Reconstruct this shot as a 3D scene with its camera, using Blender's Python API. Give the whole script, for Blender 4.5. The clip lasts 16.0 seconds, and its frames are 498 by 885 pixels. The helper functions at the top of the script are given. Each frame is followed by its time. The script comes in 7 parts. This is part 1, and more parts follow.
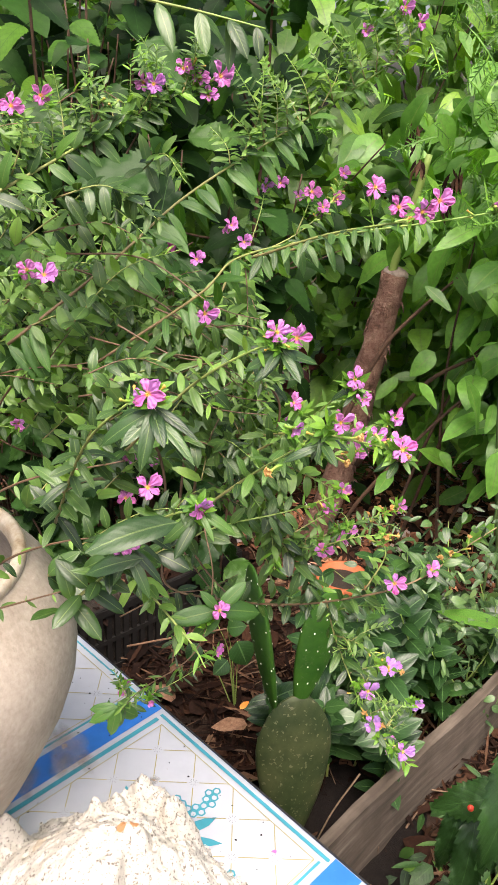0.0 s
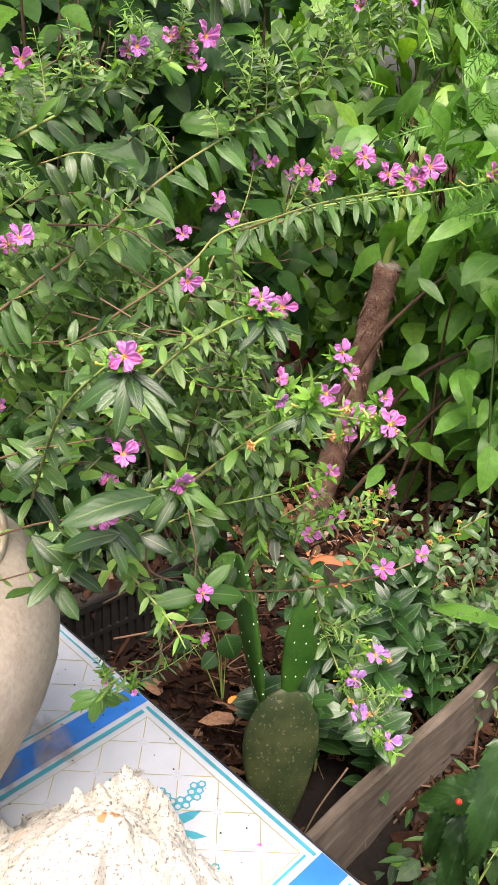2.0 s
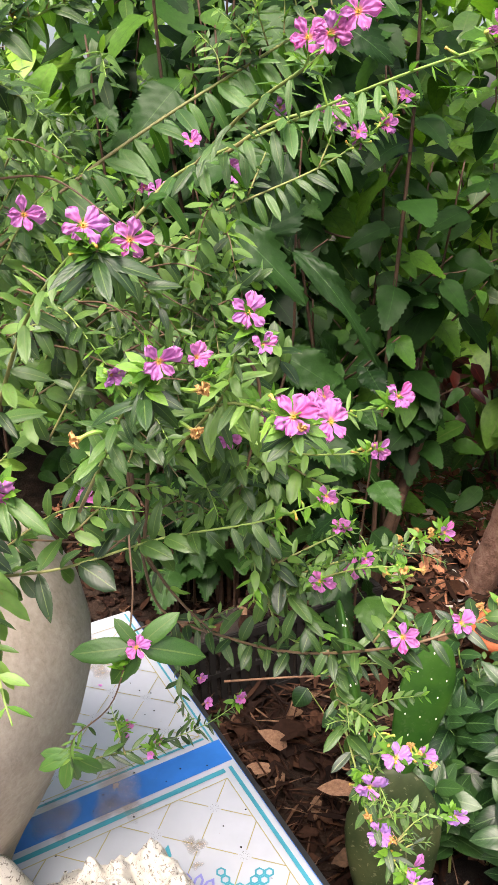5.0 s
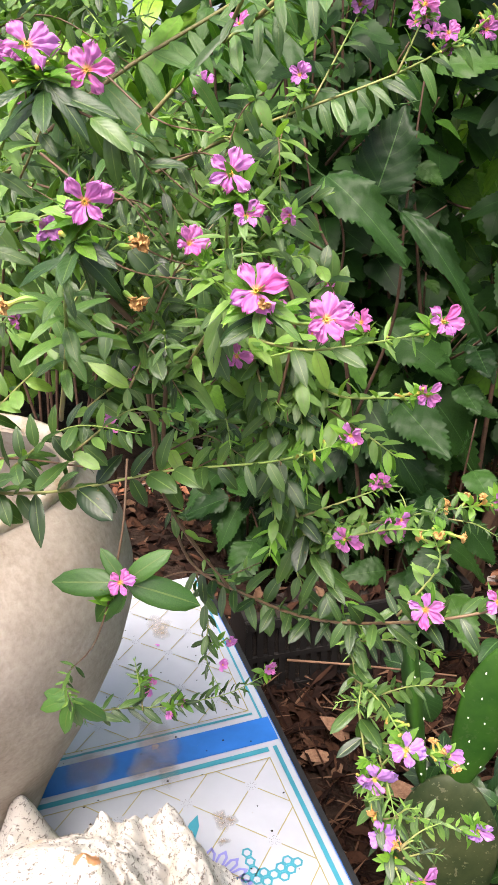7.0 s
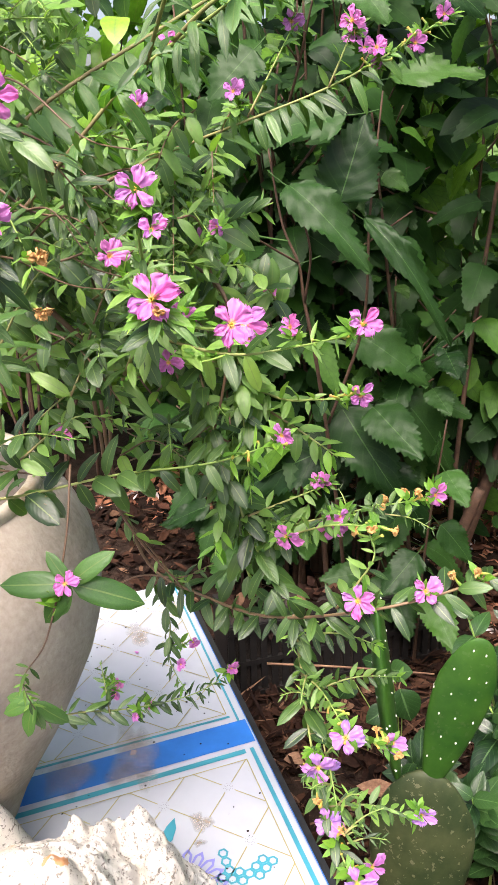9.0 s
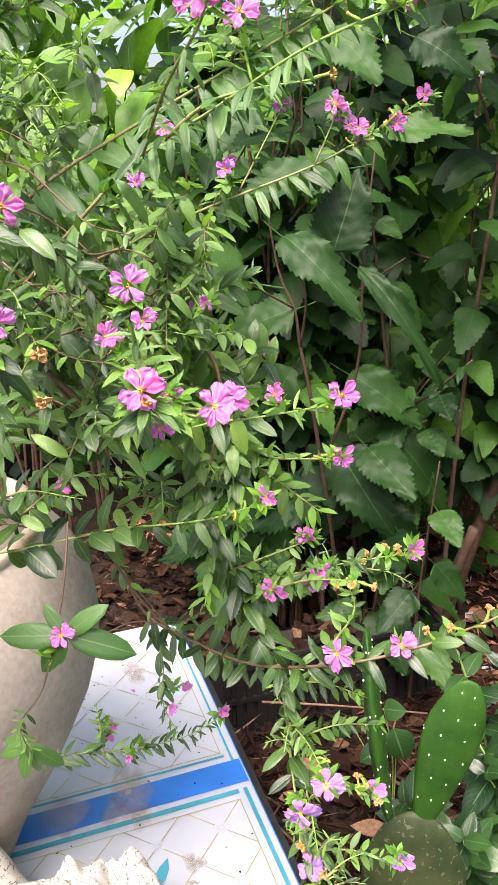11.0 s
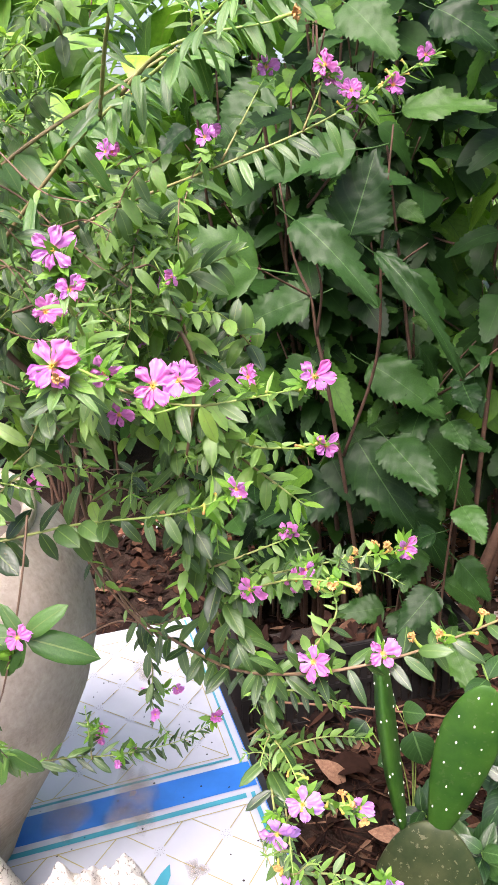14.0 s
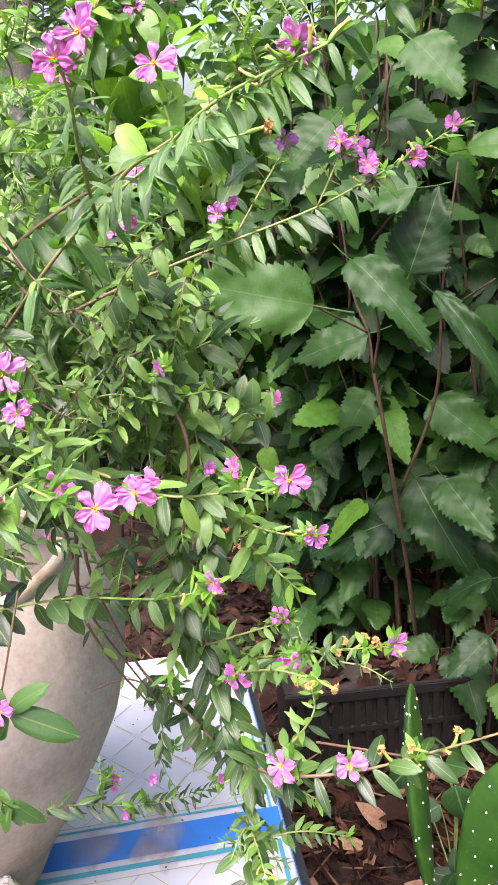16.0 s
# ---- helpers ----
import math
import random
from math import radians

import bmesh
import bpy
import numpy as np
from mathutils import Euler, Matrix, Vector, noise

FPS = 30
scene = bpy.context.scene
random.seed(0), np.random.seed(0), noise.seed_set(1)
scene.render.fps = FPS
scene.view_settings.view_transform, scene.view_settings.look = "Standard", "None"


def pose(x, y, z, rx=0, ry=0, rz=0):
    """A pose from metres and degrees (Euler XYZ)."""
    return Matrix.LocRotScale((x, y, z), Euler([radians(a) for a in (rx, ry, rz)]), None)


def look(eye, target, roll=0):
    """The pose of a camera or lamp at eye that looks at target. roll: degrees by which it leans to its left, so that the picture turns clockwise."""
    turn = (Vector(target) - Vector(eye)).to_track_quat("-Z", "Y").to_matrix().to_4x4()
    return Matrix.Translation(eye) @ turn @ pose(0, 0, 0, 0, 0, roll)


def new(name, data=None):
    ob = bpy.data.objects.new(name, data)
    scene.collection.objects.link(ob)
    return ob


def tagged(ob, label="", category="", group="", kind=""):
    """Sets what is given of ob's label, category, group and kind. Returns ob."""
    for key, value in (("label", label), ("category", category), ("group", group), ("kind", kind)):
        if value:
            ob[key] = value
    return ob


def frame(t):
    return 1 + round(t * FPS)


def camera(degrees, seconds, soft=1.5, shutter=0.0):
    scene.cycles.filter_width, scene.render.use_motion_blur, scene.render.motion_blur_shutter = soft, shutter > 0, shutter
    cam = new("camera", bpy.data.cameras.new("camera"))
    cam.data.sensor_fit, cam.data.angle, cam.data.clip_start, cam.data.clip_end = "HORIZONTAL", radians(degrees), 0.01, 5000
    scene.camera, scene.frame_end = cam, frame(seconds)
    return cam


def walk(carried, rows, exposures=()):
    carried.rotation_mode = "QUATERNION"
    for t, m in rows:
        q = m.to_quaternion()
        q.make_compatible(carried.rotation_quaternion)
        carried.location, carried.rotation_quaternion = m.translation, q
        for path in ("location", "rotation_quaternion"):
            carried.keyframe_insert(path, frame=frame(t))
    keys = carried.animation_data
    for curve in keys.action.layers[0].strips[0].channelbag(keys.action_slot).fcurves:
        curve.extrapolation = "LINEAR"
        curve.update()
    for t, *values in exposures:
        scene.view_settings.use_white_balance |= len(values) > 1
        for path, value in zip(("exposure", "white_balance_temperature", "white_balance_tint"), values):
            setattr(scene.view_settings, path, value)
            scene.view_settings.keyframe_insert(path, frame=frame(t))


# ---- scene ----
cam = camera(35.8, 16.0, soft=1.1)
PATH = [
    (0, (0.253, 0.154, 1.589), (-0.029, 1.945, 0.747), 3.0),
    (0.5, (0.258, 0.158, 1.593), (0.006, 1.951, 0.743), 3.3),
    (1, (0.267, 0.166, 1.579), (0.018, 1.956, 0.723), 2.9),
    (1.5, (0.266, 0.16, 1.58), (0.021, 1.963, 0.751), 2.1),
    (2, (0.261, 0.165, 1.561), (-0.004, 1.96, 0.719), 3.7),
    (2.5, (0.292, 0.186, 1.545), (-0.023, 1.984, 0.726), 4.1),
    (3, (0.333, 0.232, 1.532), (0.021, 2.038, 0.731), 1.9),
    (3.5, (0.363, 0.257, 1.519), (-0.145, 2.036, 0.76), -0.1),
    (3.7, (0.386, 0.285, 1.514), (-0.259, 2.023, 0.763), -1.2),
    (5.8, (0.459, 0.459, 1.43), (-0.5, 2.02, 0.628), -2.4),
    (6, (0.467, 0.473, 1.425), (-0.546, 1.993, 0.611), -2.3),
    (6.5, (0.47, 0.492, 1.394), (-0.545, 2.011, 0.581), -0.7),
    (7, (0.48, 0.497, 1.384), (-0.621, 1.97, 0.598), -0.3),
    (7.5, (0.482, 0.511, 1.377), (-0.629, 1.98, 0.597), -1.1),
    (8, (0.496, 0.514, 1.373), (-0.6, 1.989, 0.585), -1.3),
    (8.5, (0.511, 0.508, 1.37), (-0.578, 1.991, 0.588), -1.4),
    (9, (0.527, 0.504, 1.387), (-0.565, 1.995, 0.622), -1.7),
    (9.2, (0.519, 0.502, 1.383), (-0.564, 2.006, 0.632), -2.5),
    (11.3, (0.559, 0.49, 1.426), (-0.56, 1.995, 0.731), -1.1),
    (11.5, (0.563, 0.499, 1.416), (-0.559, 1.988, 0.691), -1.0),
    (12, (0.574, 0.505, 1.418), (-0.544, 1.999, 0.699), -1.2),
    (12.5, (0.576, 0.519, 1.394), (-0.535, 2.014, 0.663), -2.0),
    (13, (0.567, 0.549, 1.378), (-0.543, 2.036, 0.632), -1.7),
    (13.5, (0.556, 0.563, 1.391), (-0.559, 2.066, 0.684), -1.9),
    (14, (0.563, 0.556, 1.399), (-0.62, 2.007, 0.696), -2.5),
    (14.5, (0.581, 0.567, 1.409), (-0.67, 1.969, 0.723), -2.8),
    (15, (0.615, 0.594, 1.437), (-0.697, 1.945, 0.763), -3.3),
    (15.5, (0.629, 0.606, 1.455), (-0.786, 1.852, 0.788), -3.1),
    (16, (0.603, 0.625, 1.454), (-0.748, 1.933, 0.773), -2.5),
]
walk(cam, [(t, look(eye, target, roll)) for t, eye, target, roll in PATH], [(0, 1.38, 6850, 15), (3.5, 1.44, 6850, 15), (7, 1.56, 6650, 16.5), (12.5, 1.84, 6550, 21), (16, 1.92, 6300, 26)])

# ---------------------------------------------------------------- light
world = bpy.data.worlds.new("sky")
scene.world = world
world.use_nodes = True
wn, wl = world.node_tree.nodes, world.node_tree.links
sky = wn.new("ShaderNodeTexSky")
sky.sky_type, sky.sun_disc = "NISHITA", False
sky.sun_elevation, sky.sun_rotation = radians(65), radians(165)
sky.air_density, sky.dust_density, sky.ozone_density = 1.0, 6.0, 0.6
wn["Background"].inputs["Strength"].default_value = 0.12
wl.new(sky.outputs[0], wn["Background"].inputs["Color"])
sun = new("sun", bpy.data.lights.new("sun", "SUN"))
sun.data.energy, sun.data.angle, sun.data.color = 2.4, radians(40), (1.0, 0.96, 0.9)
sun.matrix_world = look((0, 0, 5), (-0.6, 2.25, 0.0))

# ---------------------------------------------------------------- materials


def material(name):
    m = bpy.data.materials.new(name)
    m.use_nodes = True
    nt = m.node_tree
    return m, nt.nodes, nt.links, nt.nodes["Principled BSDF"]


def rgb(c):
    return (*c, 1.0)


def ramp(nodes, stops):
    r = nodes.new("ShaderNodeValToRGB")
    r.color_ramp.elements[0].position, r.color_ramp.elements[0].color = stops[0][0], rgb(stops[0][1])
    r.color_ramp.elements[1].position, r.color_ramp.elements[1].color = stops[-1][0], rgb(stops[-1][1])
    for p, c in stops[1:-1]:
        r.color_ramp.elements.new(p).color = rgb(c)
    return r


def noise_node(nodes, links, scale, detail=6.0, coords="Object", rough=0.6):
    tc, n = nodes.new("ShaderNodeTexCoord"), nodes.new("ShaderNodeTexNoise")
    n.inputs["Scale"].default_value, n.inputs["Detail"].default_value, n.inputs["Roughness"].default_value = scale, detail, rough
    links.new(tc.outputs[coords], n.inputs["Vector"])
    return n


def bump(nodes, links, bsdf, src, strength, dist=0.002):
    b = nodes.new("ShaderNodeBump")
    b.inputs["Strength"].default_value, b.inputs["Distance"].default_value = strength, dist
    links.new(src, b.inputs["Height"])
    links.new(b.outputs[0], bsdf.inputs["Normal"])
    return b


def mixc(nodes, links, fac, a, b, mode="MIX"):
    m = nodes.new("ShaderNodeMix")
    m.data_type, m.blend_type = "RGBA", mode
    for sock, v in ((m.inputs["Factor"], fac), (m.inputs[6], a), (m.inputs[7], b)):
        if hasattr(v, "is_linked"):
            links.new(v, sock)
        elif isinstance(v, tuple):
            sock.default_value = rgb(v)
        else:
            sock.default_value = v
    return m.outputs[2]


def maths(nodes, links, op, a, b=0.0):
    m = nodes.new("ShaderNodeMath")
    m.operation = op
    for sock, v in ((m.inputs[0], a), (m.inputs[1], b)):
        if hasattr(v, "is_linked"):
            links.new(v, sock)
        else:
            sock.default_value = v
    return m.outputs[0]


def leaf_material(name, dark, light, island=False, gloss=0.38, through_light=0.25, vein=(0.16, 0.24, 0.07), veins=9.0, spots=0.0, ribbed=0.13, shine=0.45, limes=1.0, grooved=0.0, midrib=0.03):
    """Leaf: green that varies from leaf to leaf, paler midrib and side veins, thin enough to let light through."""
    m, n, l, p = material(name)
    if island:
        rnd = n.new("ShaderNodeNewGeometry").outputs["Random Per Island"]
    else:
        rnd = n.new("ShaderNodeObjectInfo").outputs["Random"]
    lime = tuple(c * (1 + (f - 1) * limes) for c, f in zip(light, (2.0, 1.75, 1.3)))
    tint = ramp(n, [(0.0, dark), (0.35, tuple((a + b) / 2 for a, b in zip(dark, light))), (0.78, light), (0.94, lime), (1.0, tuple(c * (1 + (f - 1) * limes) for c, f in zip(light, (2.6, 2.0, 1.3))))])
    l.new(rnd, tint.inputs[0])
    uv = n.new("ShaderNodeUVMap")
    sep = n.new("ShaderNodeSeparateXYZ")
    l.new(uv.outputs[0], sep.inputs[0])
    across = maths(n, l, "ABSOLUTE", maths(n, l, "SUBTRACT", sep.outputs[0], 0.5))
    rib = maths(n, l, "LESS_THAN", across, midrib)
    slant = maths(n, l, "SUBTRACT", maths(n, l, "MULTIPLY", sep.outputs[1], veins), maths(n, l, "MULTIPLY", across, veins * 0.7))
    wave = maths(n, l, "ABSOLUTE", maths(n, l, "SUBTRACT", maths(n, l, "FRACT", slant), 0.5))
    side = maths(n, l, "LESS_THAN", wave, 0.07)
    col = mixc(n, l, maths(n, l, "MULTIPLY", side, ribbed), tint.outputs[0], vein)
    if grooved:
        col = mixc(n, l, maths(n, l, "MULTIPLY", side, grooved), col, (0.35, 0.42, 0.3), "MULTIPLY")
    col = mixc(n, l, maths(n, l, "MULTIPLY", rib, 0.6), col, vein)
    blot = noise_node(n, l, 60.0)
    shade = ramp(n, [(0.3, (0.72, 0.75, 0.7)), (0.7, (1.15, 1.1, 1.05))])
    l.new(blot.outputs[0], shade.inputs[0])
    col = mixc(n, l, 1.0, col, shade.outputs[0], "MULTIPLY")
    if spots:
        sp = noise_node(n, l, 220.0, 2.0)
        col = mixc(n, l, maths(n, l, "MULTIPLY", maths(n, l, "GREATER_THAN", sp.outputs[0], 0.71), spots), col, (0.2, 0.1, 0.03))
    l.new(col, p.inputs["Base Color"])
    p.inputs["Roughness"].default_value = gloss
    p.inputs["Specular IOR Level"].default_value = shine
    grain = noise_node(n, l, 420.0, 3.0)
    relief = maths(n, l, "ADD", maths(n, l, "MULTIPLY", wave, 1.0), maths(n, l, "MULTIPLY", grain.outputs[0], 0.25))
    bump(n, l, p, relief, 0.35 + ribbed + 0.5 * grooved, 0.0003 + 0.002 * max(0.0, ribbed - 0.06) + 0.0005 * grooved)
    tr, mx = n.new("ShaderNodeBsdfTranslucent"), n.new("ShaderNodeMixShader")
    l.new(mixc(n, l, 1.0, col, (1.5, 1.7, 0.6), "MULTIPLY"), tr.inputs[0])
    mx.inputs[0].default_value = through_light
    l.new(p.outputs[0], mx.inputs[1])
    l.new(tr.outputs[0], mx.inputs[2])
    l.new(mx.outputs[0], n["Material Output"].inputs[0])
    return m


def mottled(name, stops, scale, rough=0.7, relief=0.3, dist=0.002, fine=6.0, metal=0.0, spec=0.4):
    m, n, l, p = material(name)
    a, b = noise_node(n, l, scale), noise_node(n, l, scale * fine)
    r = ramp(n, stops)
    l.new(maths(n, l, "ADD", maths(n, l, "MULTIPLY", a.outputs[0], 0.65), maths(n, l, "MULTIPLY", b.outputs[0], 0.35)), r.inputs[0])
    l.new(r.outputs[0], p.inputs["Base Color"])
    p.inputs["Roughness"].default_value, p.inputs["Metallic"].default_value, p.inputs["Specular IOR Level"].default_value = rough, metal, spec
    bump(n, l, p, b.outputs[0], relief, dist)
    return m


LEAF = leaf_material("cuphea_leaf", (0.0150, 0.0475, 0.0104), (0.0722, 0.1710, 0.0304), spots=0.3, gloss=0.45, through_light=0.28, shine=0.55, limes=0.15, veins=6.0, ribbed=0.0, grooved=0.04)
LEAF_MASS = leaf_material("cuphea_leaf_mass", (0.0179, 0.0542, 0.0141), (0.1458, 0.2802, 0.0598), island=True, spots=0.3, gloss=0.45, through_light=0.33, shine=0.55, limes=0.25, veins=6.0, ribbed=0.0, grooved=0.03)
OLDLEAF = leaf_material("old_cuphea_leaf", (0.0088, 0.0323, 0.0085), (0.0370, 0.0950, 0.0218), spots=0.3, gloss=0.40, through_light=0.15, shine=0.55, limes=0.1, veins=8.0, ribbed=0.03, grooved=0.1)
# Dark green of older leaves; on the near twigs it stands in for shade.
OLD_SHADED_MASS = leaf_material("old_and_shaded_leaf_mass", (0.0097, 0.0323, 0.0081), (0.0583, 0.1292, 0.0275), island=True, spots=0.3, gloss=0.40, through_light=0.2, shine=0.55, limes=0.2, veins=8.0, ribbed=0.0, grooved=0.06)
BRIGHT = leaf_material("bright_cuphea_leaf", (0.0440, 0.1235, 0.0247), (0.0774, 0.1900, 0.0399), gloss=0.45, through_light=0.35, shine=0.55, limes=0.2, veins=7.0, ribbed=0.05, grooved=0.08)
FRESH = leaf_material("young_leaf", (0.07, 0.20, 0.02), (0.14, 0.31, 0.035), island=True, through_light=0.32, limes=0.3)
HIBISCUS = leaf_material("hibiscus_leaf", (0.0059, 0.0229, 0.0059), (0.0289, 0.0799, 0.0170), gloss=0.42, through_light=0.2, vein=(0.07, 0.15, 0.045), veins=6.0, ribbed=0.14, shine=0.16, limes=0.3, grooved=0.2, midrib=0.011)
# Inner leaves: the bush's shade put into darker greens, backlight into the limes.
SHADED_HIBISCUS_MASS = leaf_material("shaded_hibiscus_leaf_mass", (0.0038, 0.0152, 0.0035), (0.0189, 0.0605, 0.0105), island=True, gloss=0.5, through_light=0.2, vein=(0.03, 0.08, 0.02), veins=6.0, ribbed=0.14, shine=0.14, limes=1.6, grooved=0.1, midrib=0.013)
HEDGE = leaf_material("hedge_leaf", (0.0291, 0.0840, 0.0157), (0.1400, 0.2934, 0.0448), island=True, through_light=0.35, limes=0.45)
LUSH = leaf_material("lush_leaf", (0.0590, 0.1593, 0.0260), (0.1416, 0.3363, 0.0531), island=True, through_light=0.4, gloss=0.42, limes=0.3)
FERNY = leaf_material("feathery_leaf", (0.0405, 0.1215, 0.0216), (0.1080, 0.2700, 0.0405), island=True, through_light=0.35)
HERB = leaf_material("herb_leaf", (0.0263, 0.0638, 0.0225), (0.0756, 0.1517, 0.0555), island=True, gloss=0.36, through_light=0.25, shine=0.5, limes=0.5)
PERIWINKLE = leaf_material("periwinkle_leaf", (0.0071, 0.0292, 0.0071), (0.0287, 0.0809, 0.0211), gloss=0.30, vein=(0.12, 0.22, 0.09), veins=7.0, limes=0.4)
PERI_MASS = leaf_material("periwinkle_leaf_mass", (0.0071, 0.0292, 0.0071), (0.0287, 0.0809, 0.0211), island=True, gloss=0.30, vein=(0.12, 0.22, 0.09), veins=7.0, limes=0.4)
WEED = leaf_material("weed_leaf", (0.010, 0.034, 0.008), (0.032, 0.085, 0.018), island=True, gloss=0.45, through_light=0.12, vein=(0.05, 0.12, 0.03), veins=14.0, ribbed=0.3)
QUILTED = leaf_material("quilted_weed_leaf", (0.012, 0.040, 0.010), (0.021, 0.064, 0.014), gloss=0.42, through_light=0.15, vein=(0.06, 0.14, 0.04), veins=9.0, ribbed=0.16, shine=0.5, grooved=0.5, midrib=0.012)
REDLEAF = leaf_material("red_leaf", (0.03, 0.004, 0.006), (0.055, 0.007, 0.008), island=True, vein=(0.2, 0.03, 0.03))


def stem_material():
    m, n, l, p = material("cuphea_stem")
    uv, sep = n.new("ShaderNodeUVMap"), n.new("ShaderNodeSeparateXYZ")
    l.new(uv.outputs[0], sep.inputs[0])
    g = noise_node(n, l, 180.0)
    age = maths(n, l, "ADD", sep.outputs[1], maths(n, l, "MULTIPLY", maths(n, l, "SUBTRACT", g.outputs[0], 0.5), 0.3))
    r = ramp(n, [(0.0, (0.115, 0.066, 0.036)), (0.3, (0.19, 0.122, 0.064)), (0.45, (0.22, 0.21, 0.07)), (1.0, (0.24, 0.40, 0.08))])
    l.new(age, r.inputs[0])
    l.new(r.outputs[0], p.inputs["Base Color"])
    p.inputs["Roughness"].default_value = 0.6
    bump(n, l, p, g.outputs[0], 0.4, 0.0006)
    return m


def petal_material(name, stops):
    m, n, l, p = material(name)
    uv, sep = n.new("ShaderNodeUVMap"), n.new("ShaderNodeSeparateXYZ")
    l.new(uv.outputs[0], sep.inputs[0])
    rnd = n.new("ShaderNodeObjectInfo").outputs["Random"]
    tint = ramp(n, stops)
    l.new(rnd, tint.inputs[0])
    grad = ramp(n, [(0.0, (1.2, 1.9, 0.3)), (0.12, (1.15, 1.6, 0.4)), (0.2, (1.0, 0.9, 0.85)), (0.3, (0.92, 0.8, 0.92)), (1.0, (1.05, 1.05, 1.05))])
    l.new(sep.outputs[1], grad.inputs[0])
    col = mixc(n, l, 1.0, tint.outputs[0], grad.outputs[0], "MULTIPLY")
    line = maths(n, l, "LESS_THAN", maths(n, l, "ABSOLUTE", maths(n, l, "SUBTRACT", sep.outputs[0], 0.5)), 0.035)
    fade = maths(n, l, "MULTIPLY", line, maths(n, l, "SUBTRACT", 0.75, maths(n, l, "MULTIPLY", sep.outputs[1], 0.7)))
    col = mixc(n, l, maths(n, l, "MULTIPLY", fade, 0.22), col, (0.45, 0.12, 0.40))
    rays = maths(n, l, "SINE", maths(n, l, "MULTIPLY", sep.outputs[0], 46.0))
    crease = noise_node(n, l, 9.0, 4.0)
    streak = maths(n, l, "MULTIPLY", maths(n, l, "ADD", rays, maths(n, l, "MULTIPLY", crease.outputs[0], 3.0)), 0.5)
    col = mixc(n, l, maths(n, l, "MULTIPLY", maths(n, l, "GREATER_THAN", streak, 1.0), 0.07), col, (0.42, 0.14, 0.44))
    l.new(col, p.inputs["Base Color"])
    p.inputs["Roughness"].default_value = 0.65
    bump(n, l, p, streak, 0.25, 0.0004)
    tr, mx = n.new("ShaderNodeBsdfTranslucent"), n.new("ShaderNodeMixShader")
    l.new(col, tr.inputs[0])
    mx.inputs[0].default_value = 0.35
    l.new(p.outputs[0], mx.inputs[1])
    l.new(tr.outputs[0], mx.inputs[2])
    l.new(mx.outputs[0], n["Material Output"].inputs[0])
    return m


GREENSTEM = mottled("dark_green_stem", [(0.3, (0.03, 0.06, 0.015)), (0.7, (0.07, 0.12, 0.03))], 60, 0.6, 0.3, 0.001)
STEM = stem_material()
PETAL = petal_material("pink_petal", [(0.0, (0.60, 0.25, 0.64)), (0.35, (0.69, 0.25, 0.61)), (0.8, (0.72, 0.23, 0.57)), (1.0, (0.68, 0.15, 0.46))])
VIOLET_PETAL = petal_material("violet_petal", [(0.0, (0.46, 0.26, 0.66)), (0.5, (0.56, 0.28, 0.68)), (1.0, (0.64, 0.27, 0.64))])
CALYX = mottled("calyx_green", [(0.3, (0.13, 0.28, 0.035)), (0.6, (0.24, 0.38, 0.06)), (0.8, (0.45, 0.45, 0.12))], 90, 0.5, 0.2, 0.0004)


def pod_material():
    """Calyx tube: green at its foot, yellow to orange towards its mouth as it ages."""
    m, n, l, p = material("ageing_calyx")
    uv, sep = n.new("ShaderNodeUVMap"), n.new("ShaderNodeSeparateXYZ")
    l.new(uv.outputs[0], sep.inputs[0])
    age = n.new("ShaderNodeObjectInfo").outputs["Random"]
    at = maths(n, l, "ADD", maths(n, l, "MULTIPLY", sep.outputs[1], 0.62), maths(n, l, "MULTIPLY", age, 0.34))
    r = ramp(n, [(0.0, (0.10, 0.24, 0.03)), (0.45, (0.20, 0.34, 0.05)), (0.68, (0.42, 0.42, 0.08)), (0.85, (0.62, 0.36, 0.06)), (1.0, (0.55, 0.22, 0.10))])
    l.new(at, r.inputs[0])
    l.new(r.outputs[0], p.inputs["Base Color"])
    p.inputs["Roughness"].default_value = 0.5
    bump(n, l, p, maths(n, l, "SINE", maths(n, l, "MULTIPLY", sep.outputs[0], 50.0)), 0.3, 0.0003)
    return m


POD = pod_material()
STAMEN = mottled("stamen_yellow", [(0.3, (0.70, 0.40, 0.04)), (0.7, (0.85, 0.62, 0.10))], 300, 0.6, 0.2, 0.0003)
DRIED = mottled("dried_flower", [(0.3, (0.45, 0.22, 0.07)), (0.6, (0.62, 0.38, 0.14)), (0.8, (0.7, 0.52, 0.3))], 200, 0.8, 0.4, 0.0006)
TWIG = mottled("brown_bark", [(0.3, (0.07, 0.04, 0.025)), (0.7, (0.2, 0.13, 0.08))], 60, 0.85, 0.7, 0.002)
REDTWIG = mottled("hibiscus_bark", [(0.3, (0.034, 0.018, 0.011)), (0.7, (0.115, 0.062, 0.036))], 50, 0.75, 0.5, 0.001)
POST = mottled("cut_trunk_bark", [(0.3, (0.055, 0.026, 0.018)), (0.46, (0.17, 0.088, 0.062)), (0.6, (0.25, 0.15, 0.11)), (0.75, (0.36, 0.26, 0.20))], 26, 0.9, 1.0, 0.01)
ENDWOOD = mottled("cut_wood_end", [(0.3, (0.16, 0.12, 0.10)), (0.7, (0.32, 0.26, 0.22))], 60, 0.9, 0.6, 0.002)
